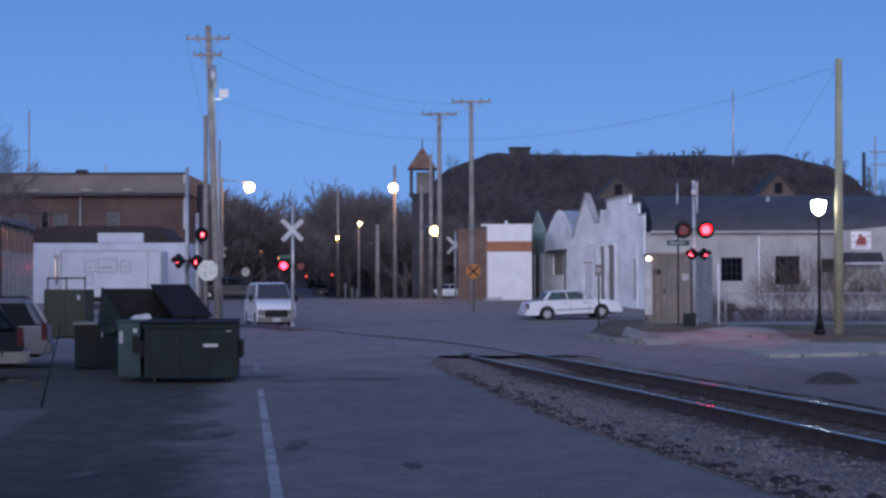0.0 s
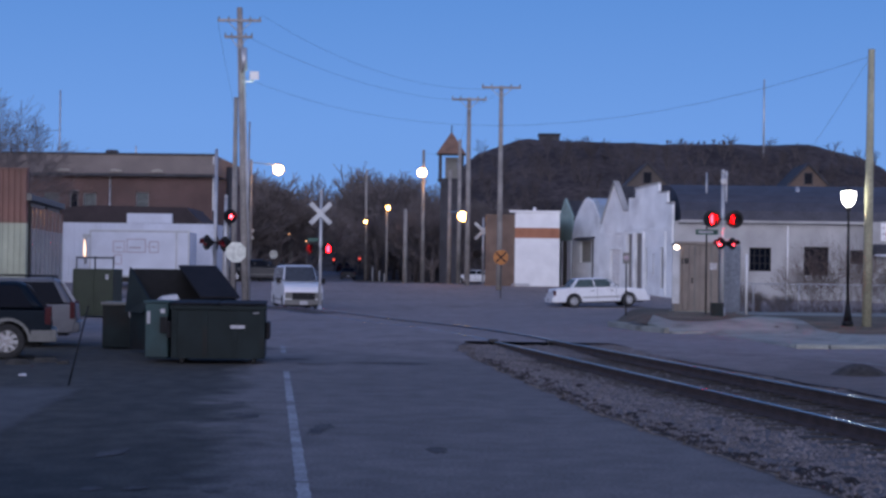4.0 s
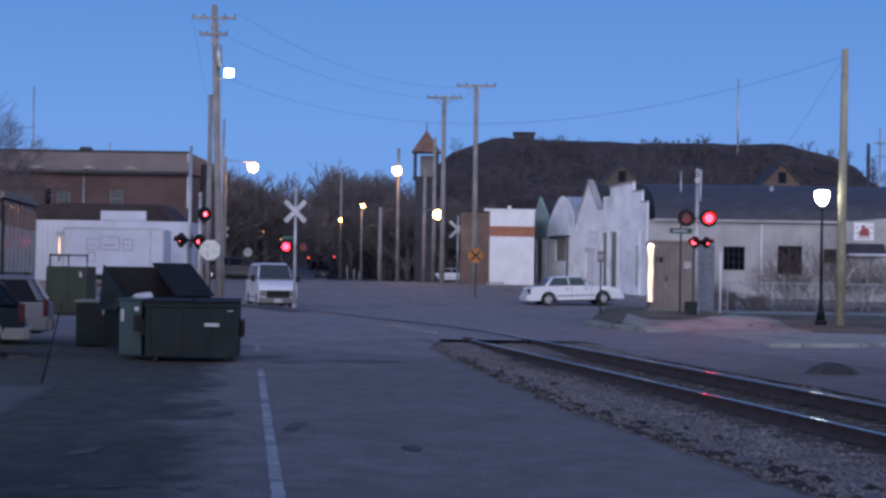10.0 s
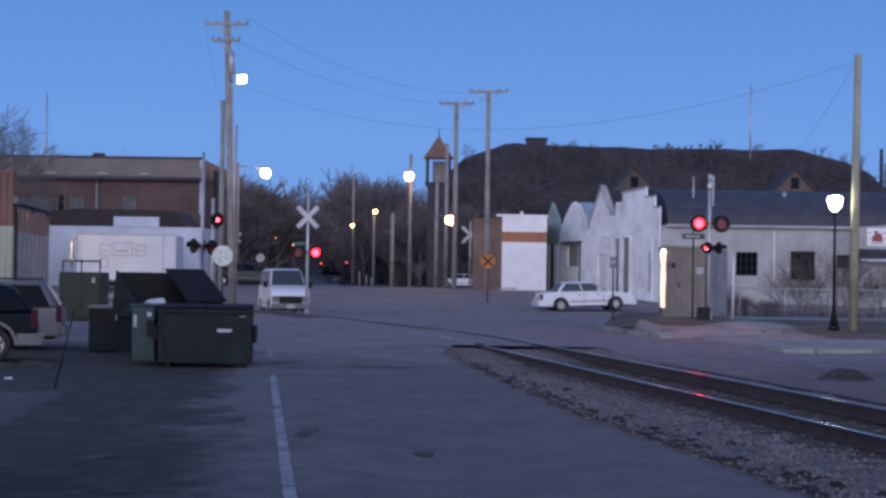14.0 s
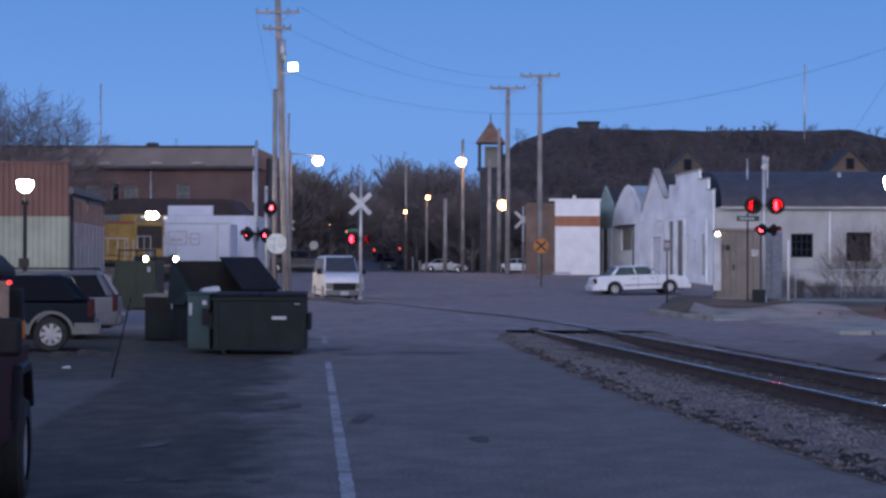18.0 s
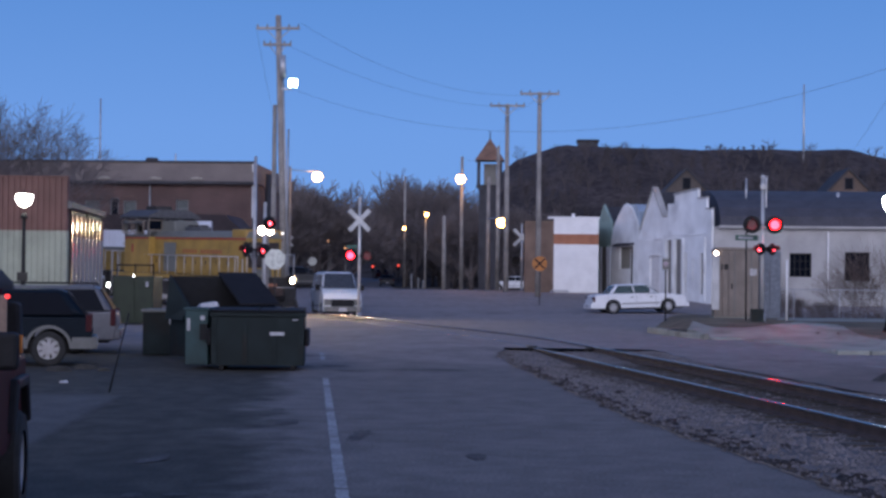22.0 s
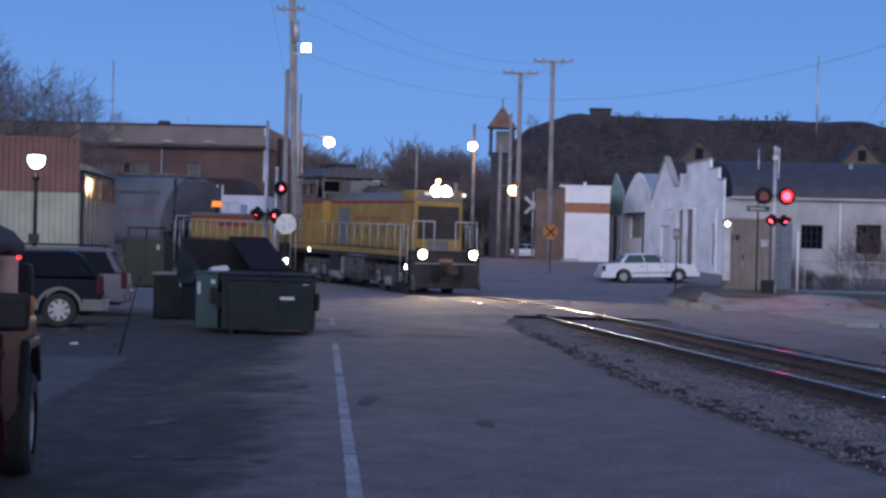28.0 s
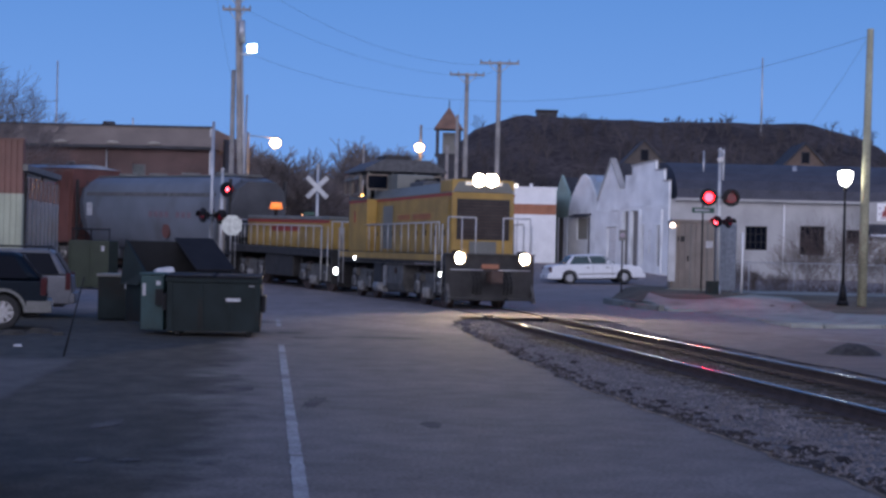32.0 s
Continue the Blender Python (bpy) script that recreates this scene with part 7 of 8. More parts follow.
eb = thing("electrical_box", pose(-8.1, 36, 0, 0, 0, -3), "dark green utility cabinet with white notice", "utility box")
part("body", Build().box(0, 0.85, 0, 0.85, 0.02, 0.95), DUMPGREEN, eb, bevel=0.02)
part("cover", Build().box(-0.03, 0.88, -0.03, 0.88, 0.955, 1.02), CARGREY, eb, bevel=0.015)
part("notice", Build().box(0.6, 0.78, -0.016, -0.004, 0.7, 0.92), PAPER, eb, "white notice plate")
gb = thing("green_container", pose(-14.6, 60, 0, 0, 0, 0), "olive green steel container by the tracks", "container")
part("body", Build().box(0, 1.48, 0, 1.6, 0.05, 1.78), BOXGREEN, gb, bevel=0.03)
for xx in (0.0, 0.7, 1.41):
    part("rib", Build().box(xx, xx + 0.07, -0.03, 0, 0.1, 1.7), BOXGREEN, gb)
part("lock_plate", Build().box(1.2, 1.3, -0.03, -0.003, 1.4, 1.58), PAPER, gb)
gr = thing("pipe_railing", pose(-15.0, 62.2, 0), "dark pipe railing by the green container", "railing")
for xx in (0.0, 0.7, 1.4):
    part("post", Build().tube((xx, 0, 0), (xx, 0, 2.25), 0.03, n=6), BLACK, gr)
part("rail", Build().tube((0, 0, 2.2), (1.4, 0, 2.2), 0.03, n=6), BLACK, gr)
rd = thing("leaning_stake", pose(-5.95, 24.3, 0, 0, 13, 20), "thin dark leaning stake in the dirt", "stake")
part("rod", Build().tube((0, 0, -0.02), (0, 0, 1.2), 0.014, 0.01, 6), BLACK, rd)
RUBBLE = material("dusty_concrete", (0.04, 0.038, 0.034), 0.95, scale=6, vary=0.3)
for k, (x, y, r) in enumerate(((-8.2, 29.6, 0.3), (-7.4, 29.8, 0.2), (-7.9, 30.4, 0.3))):
    rng = random.Random(k)
    ring = lambda q, z: [(q * math.cos(i * 0.785) * rng.uniform(0.8, 1.3), q * math.sin(i * 0.785) * 0.6 * rng.uniform(0.8, 1.2), z) for i in range(8)]
    rb_ = thing("broken_concrete", pose(x, y, 0), "broken lump of dusty concrete on the dirt", "rubble", "rubble lumps")
    part("lump", Build().loft(ring(r * 0.8, -0.02), ring(r * 0.5, r * 0.3)), RUBBLE, rb_)
rng = random.Random(8)
lit = thing("paper_scrap", pose(-7.2, 26.1, 0.01), "small scrap of white paper on the dirt", "litter")
part("scrap", Build().loft([(0, 0, 0), (0.14, 0.02, 0), (0.12, 0.1, 0), (0.02, 0.09, 0)], [(0.01, 0.01, 0.03), (0.13, 0.03, 0.02), (0.1, 0.09, 0.04), (0.03, 0.08, 0.02)]), PAPER, lit)

# ---- the train: x forward ----
PALEDUST = material("pale_dust_steel", (0.26, 0.25, 0.24), 0.85, scale=5, vary=0.4, fine=30, grain=0.3)


def bogie(th, x, gauge=0.72, r=0.5, base=1.1, mat=DUSTY):
    """A two-axle truck: side frames, springs, and wheelsets that turn."""
    fr = part("truck", Build().prism([(-base - 0.4, 0.6), (-base - 0.4, 0.92), (base + 0.4, 0.92), (base + 0.4, 0.6), (base - 0.35, 0.5), (0.5, 0.32), (-0.5, 0.32), (-base + 0.35, 0.5)], "y", -1.14, -0.98).prism([(-base - 0.4, 0.6), (-base - 0.4, 0.92), (base + 0.4, 0.92), (base + 0.4, 0.6), (base - 0.35, 0.5), (0.5, 0.32), (-0.5, 0.32), (-base + 0.35, 0.5)], "y", 0.98, 1.14).box(-0.4, 0.4, -1.1, 1.1, 0.45, 0.95), mat, th, "", pose(x, 0, 0), bevel=0.03)
    for s_ in (-1, 1):
        for a in (-base, base):
            part("axle_box", Build().box(a - 0.2, a + 0.2, *sorted((s_ * 0.98, s_ * 1.2)), 0.35, 0.7), PALEDUST, fr, "pale dusty axle box", bevel=0.05)
            part("box_cover", Build().tube((a, s_ * 1.2, 0.52), (a, s_ * 1.24, 0.52), 0.13, n=10), DUSTY, fr)
        part("spring_pack", Build().box(-0.35, 0.35, *sorted((s_ * 1.0, s_ * 1.18)), 0.2, 0.55), mat, fr, "", bevel=0.02)
        part("brake_cylinder", Build().tube((-0.75, s_ * 1.2, 0.8), (-0.35, s_ * 1.2, 0.8), 0.12, n=10), mat, fr)
        for a in (-base - 0.3, -base + 0.34, base - 0.34, base + 0.3):
            part("brake_hanger", Build().box(a - 0.035, a + 0.035, *sorted((s_ * 1.14, s_ * 1.19)), 0.3, 0.86), GRIME, fr, "", bevel=0.01)
        part("brake_rod", Build().tube((-base - 0.3, s_ * 1.17, 0.42), (base + 0.3, s_ * 1.17, 0.42), 0.025, n=6), DUSTY, fr)
        part("sand_pipe", Build().tube((-base - 0.45, s_ * 1.05, 1.1), (-base - 0.5, s_ * 0.8, 0.2), 0.03, n=6).tube((base + 0.45, s_ * 1.05, 1.1), (base + 0.5, s_ * 0.8, 0.2), 0.03, n=6), DUSTY, fr)
        for q in (-0.2, 0.0, 0.2):
            part("coil_spring", Build().tube((q, s_ * 1.19, 0.24), (q, s_ * 1.19, 0.52), 0.075, n=8), PALEDUST, fr, "pale dusty coil spring")
    sets = []
    for a in (-base, base):
        b = Build()
        for s_ in (-1, 1):
            b.prism(tread(24, r, 0), "y", *sorted((s_ * (gauge - 0.03), s_ * (gauge + 0.1))))
            b.prism(tread(24, r + 0.03, 0), "y", *sorted((s_ * (gauge - 0.06), s_ * (gauge - 0.03))))
        b.tube((0, -0.9, 0), (0, 0.9, 0), 0.08, n=10)
        for i in range(5):
            q = 2 * math.pi * i / 5
            b.box(0.28 * math.cos(q) - 0.05, 0.28 * math.cos(q) + 0.05, -gauge - 0.13, gauge + 0.13, 0.28 * math.sin(q) - 0.05, 0.28 * math.sin(q) + 0.05)
        sets.append((part("wheelset", b, RUST, th, "worn steel wheels on an axle", pose(x + a, 0, r)), x + a, r))
    return sets


def railing(th, x0, x1, y, z0, z1, n, mat=ALU):
    rl = part("handrail", Build().tube((x0, y, z1), (x1, y, z1), 0.022, n=6), mat, th, "pale tubular handrail")
    for i in range(n + 1):
        x = x0 + (x1 - x0) * i / n
        part("stanchion", Build().tube((x, y, z0), (x, y, z1), 0.02, n=6), mat, rl)


def end_rail(th, x, y0, y1, z0, z1, mat=ALU):
    part("end_rail", Build().tube((x, y0, z1), (x, y1, z1), 0.022, n=6).tube((x, y0, z0), (x, y0, z1), 0.022, n=6).tube((x, y1, z0), (x, y1, z1), 0.022, n=6).tube((x, (y0 + y1) / 2, z0), (x, (y0 + y1) / 2, z1), 0.018, n=6), mat, th, "pale end railing")


def lamp_round(th, name, x, y, z, r, mat, label, deep=0.05):
    part(name, Build().tube((x, y, z), (x + deep, y, z), r, r * 0.95, 14), mat, th, label)


CABROOF = material("grey_cab_roof", (0.075, 0.075, 0.08), 0.7, vary=0.3)
NUMBOX = glow("number_box_light", (1.0, 0.92, 0.85), 1.6)
TANFRAME = material("tan_window_frame", (0.22, 0.18, 0.14), 0.6, vary=0.2)
loco = thing("locomotive", pose(-60, 100, 0), "yellow and grey diesel switching locomotive with lit headlights", "locomotive")
DECK = 1.5
part("frame", Build().box(-6.7, 6.6, -1.45, 1.45, DECK - 0.28, DECK), GRIME, loco, bevel=0.02)
for y in (-1.465, 1.45):
    part("frame_stripe", Build().box(-6.5, 6.4, y, y + 0.015, DECK - 0.2, DECK - 0.02), YELLOW, loco)
hood = part("hood", Build().box(-3.4, 6.0, -0.93, 0.93, DECK, 3.2), YELLOW, loco, "yellow hood sides", bevel=0.03)
part("hood_top", Build().prism([(-0.93, 3.2), (-0.74, 3.5), (0.74, 3.5), (0.93, 3.2)], "x", -3.4, 6.0), LOCOGREY, hood, "grey bevelled hood top", bevel=0.02)
for y in (-0.94, 0.93):
    part("red_stripe", Build().box(-3.4, 6.01, y, y + 0.01, 3.1, 3.18), LOCORED, hood, "thin red stripe")
for s_ in (-1, 1):
    for k in range(13):
        if k != 5:
            part("letter_bar", Build().box(0.2 + 0.29 * k, 0.42 + 0.29 * k, *sorted((s_ * 0.952, s_ * 0.957)), 2.48, 2.645), FADEDRED, hood, "plain faded red bar in place of a letter")
    for i in range(9):
        x = -3.2 + i * 0.98
        part("hood_door", Build().box(x, x + 0.86, *sorted((s_ * 0.93, s_ * 0.95)), DECK + 0.06, 2.66), YELLOW, hood, "", bevel=0.008)
        part("door_latch", Build().box(x + 0.74, x + 0.79, *sorted((s_ * 0.95, s_ * 0.975)), 2.0, 2.16), GRIME, hood)
    part("louvre_panel", Build().box(4.4, 5.8, *sorted((s_ * 0.951, s_ * 0.965)), 2.2, 3.0), YELLOW, hood, "yellow radiator louvres")
    part("grey_panel", Build().box(-1.7, -0.5, *sorted((s_ * 0.951, s_ * 0.96)), DECK + 0.1, 2.95), LOCOGREY, hood, "grey patch on the hood side")
part("radiator_housing", Build().box(4.75, 5.99, -0.925, 0.925, 3.2, 3.56), YELLOW, hood, "dull yellow radiator housing", bevel=0.04)
part("number_box", Build().box(5.86, 5.985, 0.93, 1.03, 3.38, 3.48), NUMBOX, hood, "small lit number box")
for x in (-0.8, 0.15):
    part("exhaust_stack", Build().box(x, x + 0.5, -0.15, 0.15, 3.49, 3.78), GRIME, hood)
part("fan_shroud", Build().tube((5.3, 0, 3.56), (5.3, 0, 3.64), 0.55, 0.53, 18), GRIME, hood)
part("air_filter_box", Build().box(-2.6, -1.3, -0.62, 0.62, 3.48, 3.98), LOCOGREY, hood, "grey filter box in front of the cab", bevel=0.04)
part("silencer", Build().box(-0.9, 0.7, -0.3, 0.3, 3.48, 3.7), CABROOF, hood, "", bevel=0.04)
part("radiator_grille", Build().box(6.0, 6.02, -0.78, 0.78, 1.9, 3.02), GRIME, hood)
for i in range(12):
    part("grille_slat", Build().box(6.02, 6.04, -0.72, 0.72, 1.95 + i * 0.088, 1.98 + i * 0.088), RUST, hood)
part("end_door", Build().box(6.0, 6.03, -0.4, 0.4, DECK, 1.86), LOCOGREY, hood)
# cab
cab_ = part("cab", Build().box(-6.0, -3.4, -1.42, 1.42, DECK, 3.2), YELLOW, loco, "yellow lower cab", bevel=0.03)
for y in (-1.43, 1.42):
    part("cab_stripe", Build().box(-6.0, -3.4, y, y + 0.01, 3.1, 3.18), LOCORED, cab_)
up = Build()
for x, y in ((-6.0, -1.42), (-6.0, 1.3), (-3.52, -1.42), (-3.52, 1.3), (-4.8, -1.42), (-4.8, 1.3), (-3.52, -0.5), (-3.52, 0.38), (-6.0, -0.06)):
    up.box(x, x + 0.12, y, y + 0.12, 3.2, 4.12)
up.box(-6.0, -3.4, -1.42, -1.3, 3.2, 3.32).box(-6.0, -3.4, 1.3, 1.42, 3.2, 3.32)
part("cab_posts", up, LOCOGREY, cab_)
part("cab_roof", Build().prism([(-1.6, 4.1), (-1.58, 4.18), (-0.9, 4.5), (0.9, 4.5), (1.58, 4.18), (1.6, 4.1)], "x", -6.3, -3.15), CABROOF, cab_, "grey arched cab roof", bevel=0.02)
part("roof_unit", Build().box(-5.4, -4.3, -0.5, 0.5, 4.5, 4.7), GRIME, cab_, bevel=0.03)
part("cab_mark", Build().box(-5.2, -5.0, -1.432, -1.421, 2.45, 2.85), LOCORED, cab_, "plain red bar of lettering")
part("horn", Build().tube((-3.9, 0.5, 4.45), (-3.4, 0.5, 4.5), 0.03, 0.09, 8), CARGREY, cab_)
def cab_window(w, h, m, glazed):
    """A rounded window opening: a pale rubber frame and, where it is shut, its pane."""
    rim_ = Build()

    def loop(grow):
        return [(cx * (w / 2 - 0.09) + (0.09 + grow) * math.cos(a), cz * (h / 2 - 0.09) + (0.09 + grow) * math.sin(a)) for cx, cz, q in ((1, 1, 0), (-1, 1, 1), (-1, -1, 2), (1, -1, 3)) for a in (q * math.pi / 2 + k * math.pi / 6 for k in range(4))]
    a, b = loop(-0.05), loop(0.0)
    for k in range(16):
        n = (k + 1) % 16
        rim_.prism([a[k], b[k], b[n], a[n]], "y", -0.025, 0.025)
    fr = part("window_frame", rim_, TANFRAME, cab_, "pale tan rounded window frame", m)
    if glazed:
        part("pane", Build().prism(a, "y", -0.006, 0.006), GLASS, fr)


for y in (-1.43, 1.43):
    for x0, x1 in ((-5.84, -4.84), (-4.64, -3.56)):
        cab_window(x1 - x0, 0.66, pose((x0 + x1) / 2, y, 3.68), False)
for y in (-0.9, 0.9):
    cab_window(0.74, 0.52, pose(-3.4, y, 3.76, 0, 0, 90), True)
    cab_window(0.74, 0.6, pose(-6.0, y, 3.7, 0, 0, 90), False)
# seats, console and a far-side heater seen through the openings
part("cab_seat", Build().box(-5.3, -4.9, -1.05, -0.6, 2.9, 3.3).box(-5.4, -5.28, -1.05, -0.6, 3.2, 3.75), SHADE, cab_, "dark seat inside the cab", bevel=0.04)
part("control_stand", Build().box(-4.3, -3.9, -0.9, -0.5, 2.9, 3.5), LOCOGREY, cab_, bevel=0.03)
for s_ in (-1, 1):
    part("sunshade", Build().prism([(s_ * 1.42, 4.0), (s_ * 1.75, 3.86), (s_ * 1.75, 3.84), (s_ * 1.42, 3.97)], "x", -5.8, -3.6), LOCOGREY, cab_)
cab_.matrix_basis = pose(0.7, 0, 0)
# ends and running gear
pilot = part("pilot", Build().box(6.6, 6.75, -1.45, 1.45, 0.25, DECK), GRIME, loco, "black front pilot", bevel=0.02)
for y0 in (-1.4, 0.5):
    part("footboard", Build().box(6.75, 7.0, y0, y0 + 0.9, 0.28, 0.33), GRIME, pilot)
part("coupler", Build().box(6.75, 7.3, -0.12, 0.12, 0.75, 1.05).box(7.2, 7.4, -0.2, 0.2, 0.72, 1.08), RUST, pilot, bevel=0.03)
part("orange_plate", Build().box(6.751, 6.77, -0.28, 0.28, 1.12, 1.24), ORANGE, pilot, "dull orange plate over the coupler")
for y, dz in ((-0.62, 0.0), (-0.5, 0.04), (-0.38, 0.02), (0.38, 0.02), (0.5, 0.04), (0.62, 0.0)):
    hose = Build()
    for k in range(5):
        hose.tube((6.76 + 0.16 * math.sin(k * 0.63), y + 0.015 * k, 1.1 - dz - 0.13 * k), (6.76 + 0.16 * math.sin(k * 0.63 + 0.63), y + 0.015 * (k + 1), 0.97 - dz - 0.13 * k), 0.025, n=6)
    part("air_hose", hose, RUBBER, pilot, "black air hose")
part("cut_lever", Build().tube((6.8, -1.3, 1.08), (6.8, -0.25, 1.08), 0.016, n=6).tube((6.8, 0.25, 1.08), (6.8, 1.3, 1.08), 0.016, n=6), ALU, pilot, "pale uncoupling lever")
part("top_plate", Build().box(6.6, 6.83, -1.45, 1.45, DECK - 0.005, DECK + 0.03), DUSTY, pilot, bevel=0.008)
for y in (-1.42, 1.34):
    part("plow_edge", Build().prism([(6.74, 0.2), (6.98, 0.2), (6.98, 0.26), (6.76, 0.7)], "y", y, y + 0.08), DUSTY, pilot)
part("rear_pilot", Build().box(-6.85, -6.7, -1.45, 1.45, 0.25, DECK), GRIME, loco, bevel=0.02)
for x in (6.1, -6.2):
    for s_ in (-1, 1):
        for k in range(3):
            part("step", Build().box(x - 0.28, x + 0.28, *sorted((s_ * (1.16 + 0.1 * (2 - k)), s_ * 1.5)), 0.4 + 0.36 * k, 0.44 + 0.36 * k), GRIME, loco)
        for dx in (-0.33, 0.33):
            part("grab_rail", Build().tube((x + dx, s_ * 1.47, 0.4), (x + dx, s_ * 1.47, 2.3), 0.022, n=6), ALU, loco, "pale vertical grab rail")
part("fuel_tank", Build().prism([(-1.15, 0.3), (-1.3, 0.55), (-1.3, 1.15), (1.3, 1.15), (1.3, 0.55), (1.15, 0.3)], "x", -0.6, 1.7), DUSTY, loco, "dusty dark fuel tank", bevel=0.05)
for s_ in (-1, 1):
    part("tank_cap", Build().tube((0.9, s_ * 1.3, 0.95), (0.9, s_ * 1.36, 0.95), 0.09, n=10), RUST, loco)
    part("tank_end", Build().box(-0.64, -0.3, *sorted((s_ * 1.29, s_ * 1.33)), 0.45, 1.1), PALEDUST, loco, "pale dusty end of the tank", bevel=0.02)
    part("battery_box", Build().box(-1.85, -0.8, *sorted((s_ * 0.7, s_ * 1.34)), 0.55, 1.15), GRIME, loco, "dark box under the frame", bevel=0.03)
    part("air_reservoir", Build().tube((-1.9, s_ * 1.2, 0.42), (-0.75, s_ * 1.2, 0.42), 0.17, n=12), PALEDUST, loco, "pale grey air reservoir")
    part("frame_pipe", Build().tube((-6.0, s_ * 1.38, 1.17), (5.8, s_ * 1.38, 1.17), 0.025, n=6), DUSTY, loco)
    railing(loco, -3.2, 5.9, s_ * 1.4, DECK, 2.36, 11)
for y0, y1 in ((-1.35, -0.45), (0.45, 1.35)):
    end_rail(loco, 6.62, y0, y1, DECK, 2.5)
    end_rail(loco, -6.72, y0, y1, DECK, 2.5)
for y in (-0.19, 0.19):
    part("headlight_can", Build().tube((5.9, y, 3.54), (6.22, y, 3.54), 0.175, n=16, caps=False).tube((5.95, y, 3.54), (6.1, y, 3.54), 0.17, n=16), BLACK, hood)
    lamp_round(hood, "headlight", 6.104, y, 3.54, 0.155, HEADLIGHT, "blazing warm-white headlight", 0.004)
for y in (-0.42, 0.42):
    part("number_board", Build().box(6.0, 6.03, y - 0.12, y + 0.12, 3.4, 3.5), glow("number_board_light", (1.0, 0.9, 0.75), 0.4) if y < 0 else bpy.data.materials["number_board_light"], hood, "dimly lit number board")
for y in (-1.06, 1.06):
    part("ditch_bracket", Build().box(6.62, 6.75, y - 0.14, y + 0.14, DECK - 0.24, DECK + 0.1), BLACK, pilot)
    part("ditch_can", Build().tube((6.75, y, DECK - 0.1), (7.0, y, DECK - 0.1), 0.16, n=14, caps=False), BLACK, pilot)
    lamp_round(pilot, "ditch_light", 6.8, y, DECK - 0.1, 0.145, DITCH, "blazing warm-white ditch light", 0.004)
part("step_light", Build().box(6.3, 6.42, -1.49, -1.47, 0.88, 1.0), SMALLWHITE, loco, "small white step light")
part("step_light", Build().box(-4.16, -4.04, -1.49, -1.47, 1.22, 1.34), SMALLWHITE, loco, "small white step light")
wheelsets = [(loco, w) for w in bogie(loco, 4.1) + bogie(loco, -4.1)]

# second unit: low cabless yellow unit
slug = thing("cabless_locomotive", pose(-75, 102, 0), "low yellow cabless locomotive with amber beacon", "locomotive")
part("frame", Build().box(-5.5, 5.5, -1.45, 1.45, DECK - 0.28, DECK), GRIME, slug, bevel=0.02)
lowhood = part("hood", Build().box(-4.4, 4.4, -1.0, 1.0, DECK, 2.54), YELLOW, slug, "low yellow hood", bevel=0.04)
part("hood_cover", Build().box(-4.4, 4.4, -1.01, 1.01, 2.54, 2.68), LOCOGREY, lowhood, "", bevel=0.03)
part("red_stripe", Build().box(-4.4, 4.4, -1.015, -1.0, 2.43, 2.53).box(-4.4, 4.4, 1.0, 1.015, 2.43, 2.53), LOCORED, lowhood)
for s_ in (-1, 1):
    for i in range(8):
        x = -4.3 + i * 1.08
        part("hood_door", Build().box(x, x + 0.97, *sorted((s_ * 1.0, s_ * 1.02)), DECK + 0.06, 2.36), YELLOW, lowhood, "", bevel=0.008)
    part("lettering", Build().box(-1.5, 1.5, *sorted((s_ * 1.021, s_ * 1.027)), 2.1, 2.28), LOCORED, lowhood, "plain red bar of lettering")
    railing(slug, -4.5, 4.5, s_ * 1.4, DECK, 2.32, 12)
    for x in (5.0, -5.0):
        part("grab_rail", Build().tube((x - 0.3, s_ * 1.47, 0.4), (x - 0.3, s_ * 1.47, 2.3), 0.022, n=6).tube((x + 0.3, s_ * 1.47, 0.4), (x + 0.3, s_ * 1.47, 2.3), 0.022, n=6), ALU, slug, "pale vertical grab rails")
for x in (5.5, -5.5):
    part("pilot", Build().box(x - 0.06, x + 0.06, -1.4, 1.4, 0.3, DECK), GRIME, slug, bevel=0.02)
    part("coupler", Build().box(*sorted((x, x + math.copysign(0.7, x))), -0.13, 0.13, 0.75, 1.05), RUST, slug)
    for y0, y1 in ((-1.35, -0.45), (0.45, 1.35)):
        end_rail(slug, x - math.copysign(0.08, x), y0, y1, DECK, 2.5)
part("beacon_stand", Build().tube((-3.5, 0, 2.66), (-3.5, 0, 3.0), 0.08, n=8), BLACK, lowhood)
part("beacon", Build().tube((-3.5, 0, 2.96), (-3.5, 0, 3.22), 0.3, 0.24, 12), BEACON, lowhood, "glowing amber beacon")
part("step_light", Build().tube((5.4, -1.2, 0.76), (5.58, -1.2, 0.76), 0.12, n=8), SMALLWHITE, slug, "small white light")
part("ballast_tank", Build().box(-1.5, 1.5, -1.3, 1.3, 0.4, 1.2), GRIME, slug, bevel=0.05)
wheelsets += [(slug, w) for w in bogie(slug, 3.4) + bogie(slug, -3.4)]


